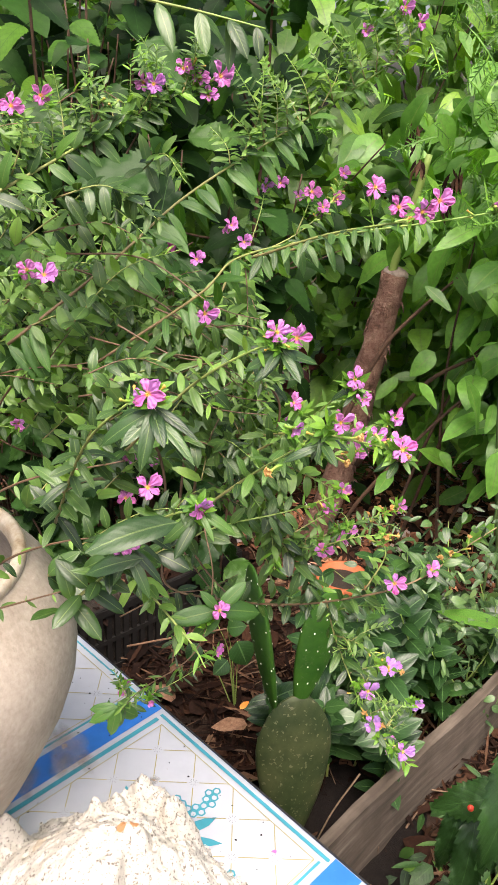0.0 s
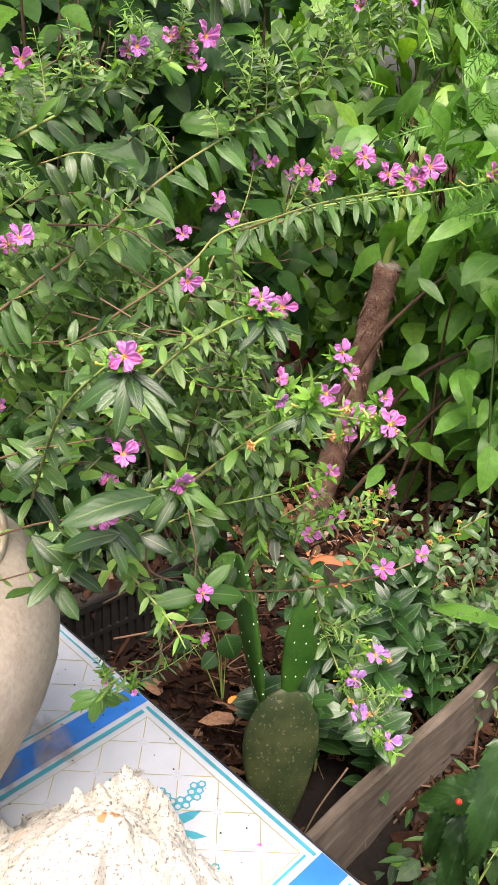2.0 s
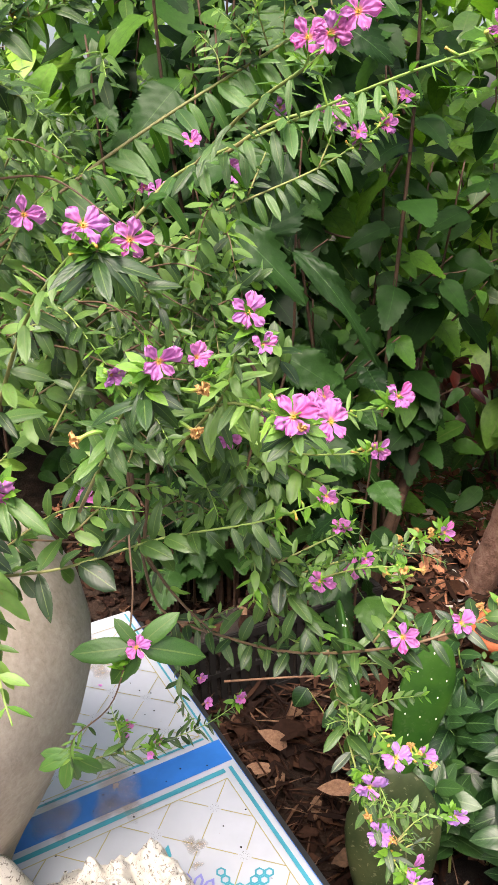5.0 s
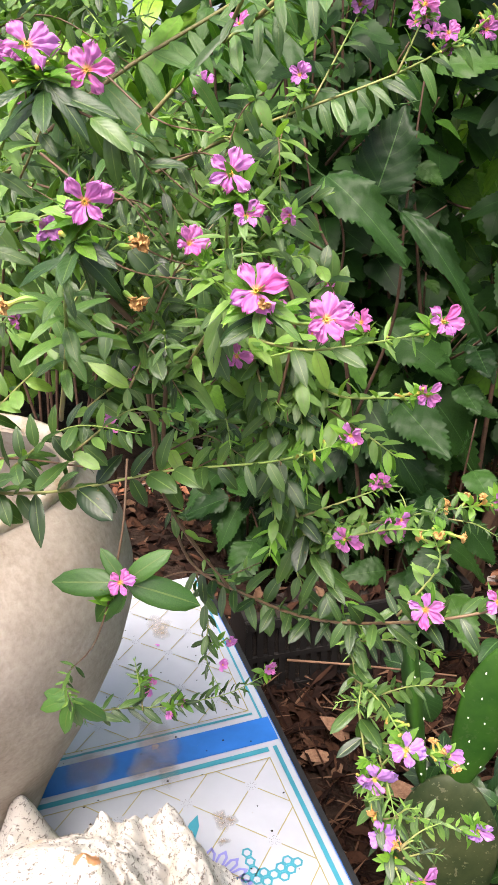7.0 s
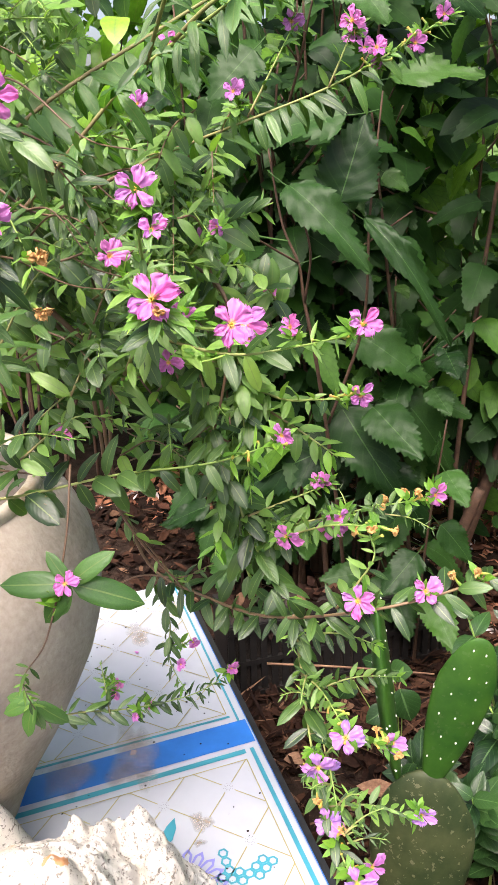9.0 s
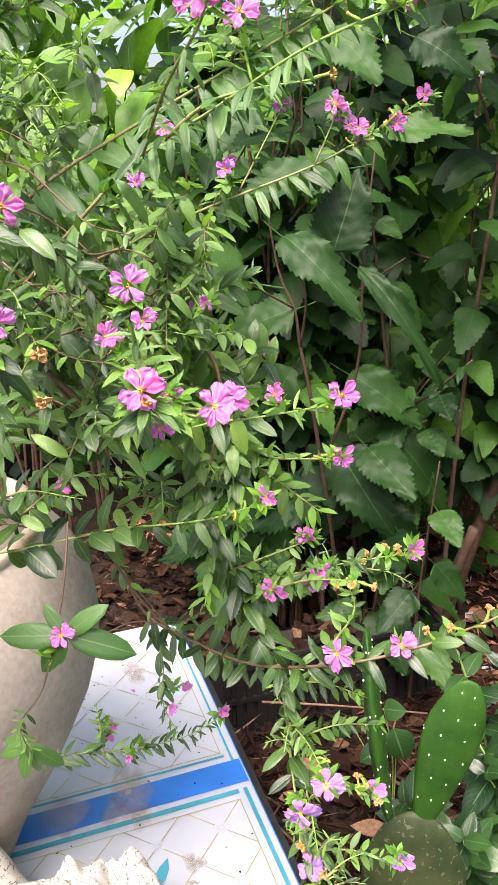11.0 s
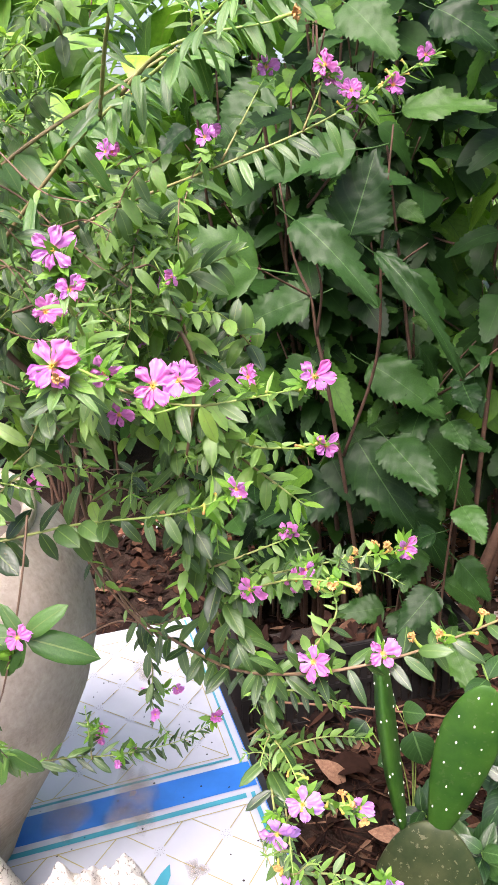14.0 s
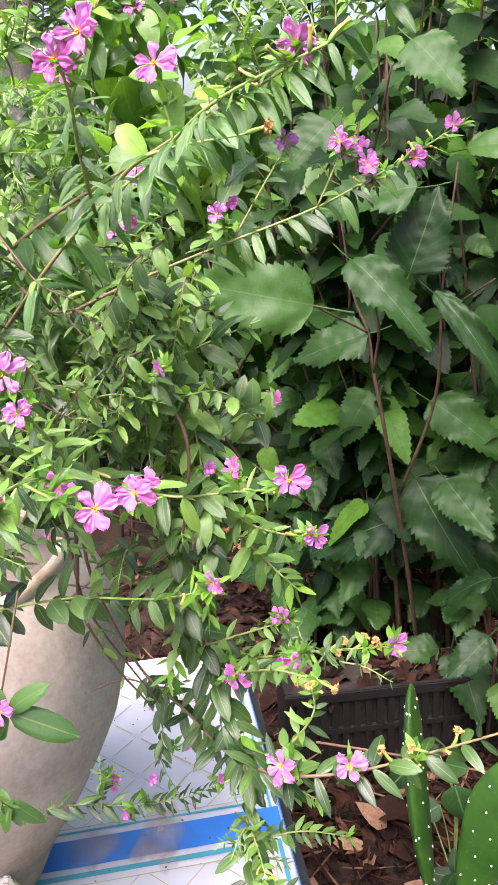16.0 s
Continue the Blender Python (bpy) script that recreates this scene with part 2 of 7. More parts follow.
POTCLAY = mottled("cement_pot", [(0.30, (0.19, 0.148, 0.112)), (0.44, (0.305, 0.260, 0.212)), (0.56, (0.385, 0.335, 0.280)), (0.72, (0.47, 0.424, 0.366))], 9, 0.85, 0.5, 0.003, 14)
RIMCLAY = mottled("worn_glazed_rim", [(0.32, (0.16, 0.10, 0.05)), (0.44, (0.34, 0.27, 0.19)), (0.60, (0.50, 0.45, 0.37)), (0.75, (0.55, 0.32, 0.08))], 16, 0.3, 0.4, 0.002)
TABLEWOOD = mottled("black_painted_edge", [(0.3, (0.008, 0.008, 0.009)), (0.7, (0.03, 0.03, 0.03))], 40, 0.45, 0.2, 0.001)
BLACKPLASTIC = mottled("black_crate_plastic", [(0.3, (0.007, 0.0065, 0.0065)), (0.7, (0.020, 0.018, 0.017))], 30, 0.55, 0.2, 0.001, spec=0.25)
TERRACOTTA = mottled("orange_terracotta", [(0.3, (0.30, 0.07, 0.025)), (0.7, (0.45, 0.13, 0.05))], 20, 0.7, 0.3, 0.001)
def plank_material():
    """Weathered board: long grey-brown grain along its length, dirty patches."""
    m, n, l, p = material("weathered_plank")
    tc, mp = n.new("ShaderNodeTexCoord"), n.new("ShaderNodeMapping")
    mp.inputs["Scale"].default_value = (3.0, 26.0, 26.0)
    l.new(tc.outputs["Object"], mp.inputs[0])
    g = n.new("ShaderNodeTexNoise")
    g.inputs["Scale"].default_value, g.inputs["Detail"].default_value = 2.2, 8.0
    l.new(mp.outputs[0], g.inputs["Vector"])
    r = ramp(n, [(0.3, (0.048, 0.036, 0.027)), (0.48, (0.080, 0.061, 0.046)), (0.62, (0.115, 0.092, 0.072)), (0.8, (0.175, 0.146, 0.12))])
    l.new(g.outputs[0], r.inputs[0])
    d = noise_node(n, l, 7.0)
    sh = ramp(n, [(0.35, (0.55, 0.52, 0.48)), (0.62, (1.1, 1.1, 1.1))])
    l.new(d.outputs[0], sh.inputs[0])
    l.new(mixc(n, l, 1.0, r.outputs[0], sh.outputs[0], "MULTIPLY"), p.inputs["Base Color"])
    p.inputs["Roughness"].default_value = 0.85
    bump(n, l, p, g.outputs[0], 0.7, 0.004)
    return m


PLANKWOOD = plank_material()
LITTER = mottled("dead_leaf", [(0.3, (0.10, 0.05, 0.03)), (0.55, (0.22, 0.12, 0.07)), (0.8, (0.38, 0.25, 0.15))], 12, 0.85, 0.4, 0.001)
ORANGELEAF = mottled("orange_fallen_leaf", [(0.3, (0.6, 0.16, 0.02)), (0.7, (0.75, 0.28, 0.04))], 60, 0.6, 0.3, 0.0005)
TRUNK = mottled("grey_tree_bark", [(0.3, (0.12, 0.10, 0.085)), (0.7, (0.3, 0.26, 0.22))], 9, 0.9, 1.0, 0.01)
SOIL = mottled("dark_soil", [(0.3, (0.008, 0.006, 0.005)), (0.7, (0.035, 0.025, 0.018))], 40, 0.95, 0.9, 0.004)

# Near black for damp soil and for the shade beside the plank, both in colour.
BLACKSOIL = mottled("damp_shaded_soil", [(0.3, (0.004, 0.003, 0.003)), (0.7, (0.016, 0.012, 0.010))], 55, 0.95, 0.9, 0.004, spec=0.15)


RED = mottled("red_bud", [(0.3, (0.45, 0.03, 0.02)), (0.7, (0.65, 0.07, 0.03))], 90, 0.5, 0.2, 0.0005)


def litter_material(name, k):
    m, n, l, p = material(name)
    rnd = n.new("ShaderNodeNewGeometry").outputs["Random Per Island"]
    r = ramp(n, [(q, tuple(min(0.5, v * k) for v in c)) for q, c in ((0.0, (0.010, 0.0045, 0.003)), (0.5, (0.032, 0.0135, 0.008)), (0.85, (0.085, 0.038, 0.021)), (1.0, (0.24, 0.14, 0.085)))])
    l.new(rnd, r.inputs[0])
    g = noise_node(n, l, 90.0)
    sh = ramp(n, [(0.3, (0.6, 0.6, 0.6)), (0.7, (1.2, 1.2, 1.2))])
    l.new(g.outputs[0], sh.inputs[0])
    l.new(mixc(n, l, 1.0, r.outputs[0], sh.outputs[0], "MULTIPLY"), p.inputs["Base Color"])
    p.inputs["Roughness"].default_value, p.inputs["Specular IOR Level"].default_value = 0.85, 0.12
    bump(n, l, p, g.outputs[0], 0.4, 0.001)
    return m


# One litter, two tones: shade put into the near, open light into the far.
LITTER_MASS, LIT_LITTER = litter_material("leaf_litter_mass", 0.65), litter_material("lit_leaf_litter", 6.0)


def ground_material():
    m, n, l, p = material("garden_ground")
    big, mid, fine = noise_node(n, l, 1.2), noise_node(n, l, 14.0), noise_node(n, l, 90.0)
    soil = ramp(n, [(0.3, (0.011, 0.007, 0.005)), (0.6, (0.034, 0.021, 0.015)), (0.8, (0.10, 0.068, 0.05))])
    l.new(mid.outputs[0], soil.inputs[0])
    grass = ramp(n, [(0.3, (0.03, 0.065, 0.014)), (0.5, (0.07, 0.13, 0.03)), (0.7, (0.12, 0.20, 0.05))])
    l.new(fine.outputs[0], grass.inputs[0])
    tc, sep = n.new("ShaderNodeTexCoord"), n.new("ShaderNodeSeparateXYZ")
    l.new(tc.outputs["Object"], sep.inputs[0])
    far = maths(n, l, "GREATER_THAN", maths(n, l, "ADD", sep.outputs[1], maths(n, l, "MULTIPLY", big.outputs[0], 1.6)), 4.0)
    l.new(mixc(n, l, far, soil.outputs[0], grass.outputs[0]), p.inputs["Base Color"])
    p.inputs["Roughness"].default_value, p.inputs["Specular IOR Level"].default_value = 0.95, 0.12
    bump(n, l, p, fine.outputs[0], 0.8, 0.01)
    return m


def pad_material(name, lo, hi, scar):
    m, n, l, p = material(name)
    a, b, c = noise_node(n, l, 12.0), noise_node(n, l, 130.0), noise_node(n, l, 105.0, 8.0)
    r = ramp(n, [(0.32, lo), (0.5, tuple((x + y) / 2 for x, y in zip(lo, hi))), (0.66, hi)])
    l.new(a.outputs[0], r.inputs[0])
    f = maths(n, l, "MULTIPLY", maths(n, l, "GREATER_THAN", c.outputs[0], 0.615), scar)
    l.new(mixc(n, l, f, r.outputs[0], (0.17, 0.165, 0.10)), p.inputs["Base Color"])
    p.inputs["Roughness"].default_value, p.inputs["Specular IOR Level"].default_value = 0.5, 0.25
    bump(n, l, p, b.outputs[0], 0.25, 0.001)
    return m


PAD_OLD = pad_material("old_cactus_pad", (0.014, 0.028, 0.009), (0.058, 0.068, 0.027), 0.55)
PAD_NEW = pad_material("green_cactus_pad", (0.012, 0.054, 0.006), (0.038, 0.108, 0.012), 0.10)
AREOLE = mottled("white_areole", [(0.3, (0.55, 0.55, 0.45)), (0.7, (0.8, 0.8, 0.7))], 300, 0.9, 0.2, 0.0003)


def shell_material():
    m, n, l, p = material("weathered_shell")
    a, b, c = noise_node(n, l, 8.0), noise_node(n, l, 150.0, 8.0, rough=0.8), noise_node(n, l, 9.0)
    r = ramp(n, [(0.3, (0.58, 0.54, 0.47)), (0.6, (0.70, 0.67, 0.61))])
    l.new(a.outputs[0], r.inputs[0])
    pits = maths(n, l, "MULTIPLY", maths(n, l, "GREATER_THAN", b.outputs[0], 0.56), 0.85)
    col = mixc(n, l, pits, r.outputs[0], (0.10, 0.08, 0.06))
    rust = maths(n, l, "MULTIPLY", maths(n, l, "GREATER_THAN", c.outputs[0], 0.70), 0.5)
    col = mixc(n, l, rust, col, (0.60, 0.46, 0.30))
    tc, far = n.new("ShaderNodeTexCoord"), n.new("ShaderNodeVectorMath")
    far.operation = "DISTANCE"
    l.new(tc.outputs["Object"], far.inputs[0])
    far.inputs[1].default_value = (0.004, 0.852, 0.272)
    spot = maths(n, l, "LESS_THAN", maths(n, l, "ADD", far.outputs["Value"], maths(n, l, "MULTIPLY", a.outputs[0], 0.03)), 0.028)
    l.new(mixc(n, l, maths(n, l, "MULTIPLY", spot, 0.85), col, (0.62, 0.26, 0.08)), p.inputs["Base Color"])
    p.inputs["Roughness"].default_value = 0.8
    bump(n, l, p, b.outputs[0], 0.9, 0.004)
    return m


SHELL = shell_material()


def print_material(name, colour, wear=0.25):
    """Printed vinyl cloth: a plain ink with faint dirt."""
    m, n, l, p = material(name)
    a, b = noise_node(n, l, 7.0), noise_node(n, l, 60.0)
    r = ramp(n, [(0.35, tuple(c * (1 - wear) for c in colour)), (0.6, colour)])
    l.new(a.outputs[0], r.inputs[0])
    dirt = maths(n, l, "MULTIPLY", maths(n, l, "GREATER_THAN", b.outputs[0], 0.70), 0.35)
    l.new(mixc(n, l, dirt, r.outputs[0], (0.35, 0.31, 0.25)), p.inputs["Base Color"])
    p.inputs["Roughness"].default_value = 0.32
    bump(n, l, p, a.outputs[0], 0.15, 0.004)
    return m


CLOTH = print_material("white_vinyl_cloth", (0.44, 0.465, 0.515), 0.10)
BLUE = print_material("blue_print", (0.025, 0.17, 0.56), 0.3)
TEAL = print_material("teal_print", (0.045, 0.29, 0.37), 0.25)
GOLD = print_material("gold_line_print", (0.38, 0.33, 0.12), 0.2)
VIOLET = print_material("violet_print", (0.25, 0.25, 0.62), 0.2)
DOT = print_material("grey_dot_print", (0.20, 0.20, 0.20), 0.2)


def mud_material():
    """Dried mud: thins out to nothing towards its rim."""
    m, n, l, p = material("dried_mud_stain")
    a, b = noise_node(n, l, 60.0), noise_node(n, l, 25.0)
    r = ramp(n, [(0.3, (0.34, 0.26, 0.18)), (0.7, (0.54, 0.46, 0.36))])
    l.new(a.outputs[0], r.inputs[0])
    l.new(r.outputs[0], p.inputs["Base Color"])
    p.inputs["Roughness"].default_value = 0.9
    uv, sep = n.new("ShaderNodeUVMap"), n.new("ShaderNodeSeparateXYZ")
    l.new(uv.outputs[0], sep.inputs[0])
    cover = maths(n, l, "MULTIPLY", maths(n, l, "POWER", sep.outputs[1], 0.6), maths(n, l, "SUBTRACT", b.outputs[0], 0.08))
    tr, mx = n.new("ShaderNodeBsdfTransparent"), n.new("ShaderNodeMixShader")
    l.new(cover, mx.inputs[0])
    l.new(tr.outputs[0], mx.inputs[1])
    l.new(p.outputs[0], mx.inputs[2])
    l.new(mx.outputs[0], n["Material Output"].inputs[0])
    return m


MUD = mud_material()

# ---------------------------------------------------------------- mesh helpers


def mesh_of(name, verts, faces, mats, uvs=None, smooth=True, mat_index=None):
    me = bpy.data.meshes.new(name)
    me.from_pydata([tuple(v) for v in verts], [], [tuple(f) for f in faces])
    for m in mats if isinstance(mats, (list, tuple)) else (mats,):
        me.materials.append(m)
    if uvs is not None:
        layer = me.uv_layers.new(name="UVMap")
        loops = np.empty(len(me.loops), dtype=np.int32)
        me.loops.foreach_get("vertex_index", loops)
        layer.data.foreach_set("uv", np.asarray(uvs, dtype=np.float32)[loops].ravel())
    if smooth:
        me.polygons.foreach_set("use_smooth", np.ones(len(me.polygons), dtype=bool))
    if mat_index is not None:
        me.polygons.foreach_set("material_index", np.asarray(mat_index, dtype=np.int32))
    me.update()
    return me


def part(name, data, mat, parent, label="", m=None):
    """One mesh object under a thing or a part; data is a mesh or a bmesh."""
    if isinstance(data, bmesh.types.BMesh):
        me = bpy.data.meshes.new(name)
        data.to_mesh(me)
        data.free()
        me.materials.append(mat)
        data = me
    ob = new(name, data)
    if parent is not None:
        ob.parent = parent
    if m is not None:
        ob.matrix_basis = m
    if label:
        ob["label"] = label
    return ob


def thing(name, label, category, group="", at=(0, 0, 0)):
    ob = new(name)
    ob.location = at
    ob.empty_display_size = 0.05
    return tagged(ob, label, category, group)


class Batch:
    """Many small pieces joined into one mesh."""

    def __init__(self):
        self.v, self.f, self.u, self.n = [], [], [], 0

    def add(self, tpl, m):
        v, f, u = tpl
        a = np.array(m)
        self.v.append(v @ a[:3, :3].T + a[:3, 3])
        self.f.extend([tuple(i + self.n for i in face) for face in f])
        self.u.append(u)
        self.n += len(v)

    def mesh(self, name, mats, smooth=True):
        return mesh_of(name, np.concatenate(self.v), self.f, mats, np.concatenate(self.u), smooth)


def spline(points, steps):
    """A smooth line through the points, evenly stepped within each span."""
    p = [Vector(q) for q in points]
    p = [p[0] * 2 - p[1]] + p + [p[-1] * 2 - p[-2]]
    out = []
    for i in range(1, len(p) - 2):
        for k in range(steps):
            t = k / steps
            a, b, c, d = p[i - 1], p[i], p[i + 1], p[i + 2]
            out.append(0.5 * (2 * b + (c - a) * t + (2 * a - 5 * b + 4 * c - d) * t * t + (3 * b - a - 3 * c + d) * t**3))
    out.append(p[-2])
    return out


def tube(line, r0, r1, sides=6, knots=0.0, rnd=None, cap=True):
    """A tapered tube along a line; v runs from 0 at its foot to 1 at its tip."""
    n = len(line)
    verts, faces, uvs = [], [], []
    side = None
    for i, p in enumerate(line):
        t = (line[min(i + 1, n - 1)] - line[max(i - 1, 0)]).normalized()
        if side is None:
            side = t.orthogonal().normalized()
        side = (side - t * side.dot(t)).normalized()
        up = t.cross(side)
        s = i / (n - 1)
        r = r0 + (r1 - r0) * s
        if knots and rnd:
            r *= 1 + knots * (rnd.random() - 0.5)
        for k in range(sides):
            a = 2 * math.pi * k / sides
            verts.append(p + (side * math.cos(a) + up * math.sin(a)) * r)
            uvs.append((k / sides, s))
    for i in range(n - 1):
        for k in range(sides):
            a, b = i * sides + k, i * sides + (k + 1) % sides
            faces.append((a, b, b + sides, a + sides))
    if cap:
        faces.append(tuple(range((n - 1) * sides, n * sides)))
        faces.append(tuple(reversed(range(sides))))
    return np.array([tuple(v) for v in verts]), faces, np.array(uvs)


def blade(width, rows, curl, fold, shape, teeth=0.0, wave=0.0, stalk=0.0, quilt=0.0, cols=0, arch=0.0, bend=0.0):
    """A leaf one unit long along +y, its face to +z: midrib, two halves folded upward and arched, tip curling down and swinging aside by bend."""
    verts, faces, uvs = [], [], []
    cols = cols or ((9 if quilt else 5) if teeth else 3)
    for i in range(rows + 1):
        t = i / rows
        w = width * shape(t)
        tooth = teeth * (1 if i % 2 else -0.7) * (0.8 + 0.45 * math.sin(i * 2.7)) * (1.15 - 0.6 * t) if 0 < i < rows else 0.0
        z = -curl * t * t
        for k in range(cols):
            x = 2 * k / (cols - 1) - 1
            zz = z + fold * abs(x) * w + arch * w * math.sin(math.pi * abs(x) ** 0.8) + wave * math.sin(t * 9 + x * 2.0) * w * abs(x)
            zz += quilt * (1 - abs(x)) * abs(x) * 4 * math.cos(2 * math.pi * (t * 6 - abs(x) * 2.1)) * shape(t) + quilt * 1.5 * math.sin(t * 14 + 5 * x) * x * x
            back = -0.10 * abs(x) * w if teeth else 0
            edge = abs(x) == 1
            verts.append((x * (w + (tooth * width if edge else 0)) + bend * t * t, t + back + stalk + (teeth * 0.35 if edge and tooth > 0 else 0), zz))
            uvs.append((x * 0.5 + 0.5, t))
    for i in range(rows):
        for k in range(cols - 1):
            a = i * cols + k
            faces.append((a, a + 1, a + cols + 1, a + cols))
    if stalk:
        n = len(verts)
        r = 0.009
        rings = 4
        for j in range(rings):
            s = j / (rings - 1)
            y, z = s * (stalk + 0.05), -0.008 + 0.25 * stalk * (s * s - s)
            verts += [(-r, y, z), (r, y, z), (0, y, z - 1.6 * r)]
            uvs += [(0.5, 0.5)] * 3
        for j in range(rings - 1):
            a = n + 3 * j
            faces += [(a, a + 1, a + 4, a + 3), (a + 1, a + 2, a + 5, a + 4), (a + 2, a, a + 3, a + 5)]
    return np.array(verts), faces, np.array(uvs)


def lance(t):
    return max(0.02, math.sin(math.pi * t**0.85) ** 0.8) if 0 < t < 1 else 0.02


def oval(t):
    return max(0.03, math.sin(math.pi * min(1, t**0.75)) ** 0.7) if 0 < t < 1 else 0.03


def ovate(t):
    """Broad rounded base, convex sides, a short drawn-out tip."""
    return max(0.02, (math.sin(math.pi * t**0.62) ** 0.66) * (1.05 - 0.18 * t)) if 0 < t < 1 else (0.16 if t == 0 else 0.015)


def frame_matrix(p, direction, normal, scale, width=1.0):
    """Pose of a leaf: at p, lying along direction, its face to normal."""
    y = Vector(direction).normalized()
    z = Vector(normal) - y * Vector(normal).dot(y)
    z = z.normalized() if z.length > 1e-4 else y.orthogonal().normalized()
    x = y.cross(z)
    m = Matrix((x * scale * width, y * scale, z * scale)).transposed().to_4x4()
    m.translation = p
    return m


def oblong(t):
    return max(0.03, math.sin(math.pi * t**0.92) ** 0.5) if 0 < t < 1 else 0.03


LEAVES = [blade(w, 6, c, f, oblong if k else lance, wave=0.10, cols=5, arch=a, bend=b) for k, (w, c, f, a, b) in enumerate(((0.17, 0.12, 0.10, 0.22, 0.02), (0.21, 0.26, 0.06, 0.26, -0.04), (0.185, 0.40, 0.16, 0.24, 0.05), (0.20, 0.05, 0.26, 0.20, -0.02), (0.175, 0.32, 0.22, 0.22, -0.06), (0.225, 0.16, 0.02, 0.28, 0.04)))]
SMALL = [blade(w, 4, c, f, lance) for w, c, f in ((0.15, 0.12, 0.35), (0.18, 0.25, 0.3), (0.14, 0.0, 0.45))]
NEEDLE = [blade(0.09, 3, 0.1, 0.3, lance), blade(0.07, 3, -0.15, 0.3, lance)]
OVALS = [blade(w, 7, c, 0.12, oval, cols=5, arch=0.12) for w, c in ((0.25, 0.15), (0.28, 0.3))]
SERRATE = [blade(w, 22, c, 0.10, ovate, teeth=0.09, wave=wv, stalk=0.3, arch=0.03, bend=b) for w, c, wv, b in ((0.30, 0.18, 0.10, 0.04), (0.34, 0.38, 0.14, -0.06), (0.27, 0.55, 0.10, 0.08), (0.36, 0.12, 0.08, -0.03))]
CRUMPLED = [blade(w, 9, c, 0.35, oval, wave=0.35, cols=5, arch=0.25) for w, c in ((0.26, 0.3), (0.34, -0.35), (0.3, 0.6))]
DROOPING = [blade(w, 9, c, 0.15, lance, wave=0.15, cols=5, arch=0.1, bend=b) for w, c, b in ((0.2, 0.3, 0.06), (0.25, 0.5, -0.08), (0.17, 0.15, 0.04), (0.28, 0.4, 0.1))]
ROUND = [blade(w, 8, c, 0.2, oval, wave=0.1, bend=b) for w, c, b in ((0.25, 0.2, 0.05), (0.3, 0.35, -0.06), (0.22, 0.05, 0.03))]
BROAD = [blade(w, 4, c, 0.2, oval) for w, c in ((0.25, 0.2), (0.3, 0.35), (0.22, 0.05))]


def frond_template(pairs):
    """A feathery leaf one unit long: a thin rib with pairs of narrow leaflets."""
    bt, r = Batch(), random.Random(pairs)
    bt.add(NEEDLE[0], Matrix.Diagonal((0.25, 1, 1, 1)))
    for i in range(pairs):
        t = 0.18 + 0.78 * i / (pairs - 1)
        for side in (-1, 1):
            w = 0.34 * (1.05 - 0.6 * t) * r.uniform(0.75, 1.15)
            m = frame_matrix((0, t, -0.1 * t * t), (side, 0.55 + 0.4 * t, r.uniform(-0.45, 0.15)), (r.uniform(-0.4, 0.4), r.uniform(-0.3, 0.4), 1), w, 0.45)
            bt.add(SMALL[i % 3], m)
            for c in (0.35, 0.6, 0.8):
                for up in (-1, 1):
                    bt.add(NEEDLE[0], m @ frame_matrix((0, c, 0), (up * 0.8, 0.9, r.uniform(-0.3, 0.3)), (0, 0, 1), 0.45 * (1.1 - c), 1.6))
    return np.concatenate(bt.v), bt.f, np.concatenate(bt.u)


FROND = [frond_template(6), frond_template(7)]
LEAF_MESH = [mesh_of("leaf", *t[:2], LEAF, t[2]) for t in LEAVES]
BRIGHT_MESH = [mesh_of("leaf", *t[:2], BRIGHT, t[2]) for t in LEAVES]
OLD_MESH = [mesh_of("leaf", *t[:2], OLDLEAF, t[2]) for t in LEAVES]
SERRATE_FINE = [blade(w, 28, c, 0.10, ovate, teeth=0.105, wave=wv, stalk=0.3, quilt=0.019, arch=0.03, bend=b) for w, c, wv, b in ((0.30, 0.18, 0.12, 0.04), (0.34, 0.40, 0.18, -0.07), (0.27, 0.60, 0.12, 0.09), (0.36, 0.12, 0.10, -0.03))]
SERRATE_MESH = [mesh_of("leaf", *t[:2], HIBISCUS, t[2]) for t in SERRATE_FINE]
PERI_MESH = [mesh_of("leaf", *t[:2], PERIWINKLE, t[2]) for t in OVALS]

# ---------------------------------------------------------------- ground
rg = random.Random(11)


def ground_z(x, y):
    return 0.03 * noise.noise((x * 1.5, y * 1.5, 0)) + 0.015 * noise.noise((x * 9, y * 9, 3)) if abs(x) < 8 and abs(y) < 9 else 0.0


def uneven_ground():
    """One sheet to the horizon, finely uneven round the table."""
    xs = sorted({*np.linspace(-60, 60, 13), *np.linspace(-6, 6, 25), *np.linspace(-1.2, 1.6, 57)})
    ys = sorted({*np.linspace(-60, 60, 13), *np.linspace(-4, 8, 25), *np.linspace(0.6, 3.4, 57)})
    verts = [(x, y, ground_z(x, y)) for y in ys for x in xs]
    w = len(xs)
    faces = [(j * w + i, j * w + i + 1, (j + 1) * w + i + 1, (j + 1) * w + i) for j in range(len(ys) - 1) for i in range(w - 1)]
    return mesh_of("ground", verts, faces, ground_material())


ground = tagged(new("ground", uneven_ground()), "dark garden soil strewn with mulch, grassy further off", "ground", kind="structure")

# ---------------------------------------------------------------- table with its printed cloth
# a runs along the table's edge towards the viewer, b across it from that edge; the corner of a printed panel is the origin
TOP = 0.40
EDGE, ACROSS = Vector((0.819, -0.574, 0)), Vector((-0.574, -0.819, 0))
TABLE = Matrix((EDGE, -ACROSS, Vector((0, 0, 1)))).transposed().to_4x4()
TABLE.translation = (-0.075, 1.293, TOP)
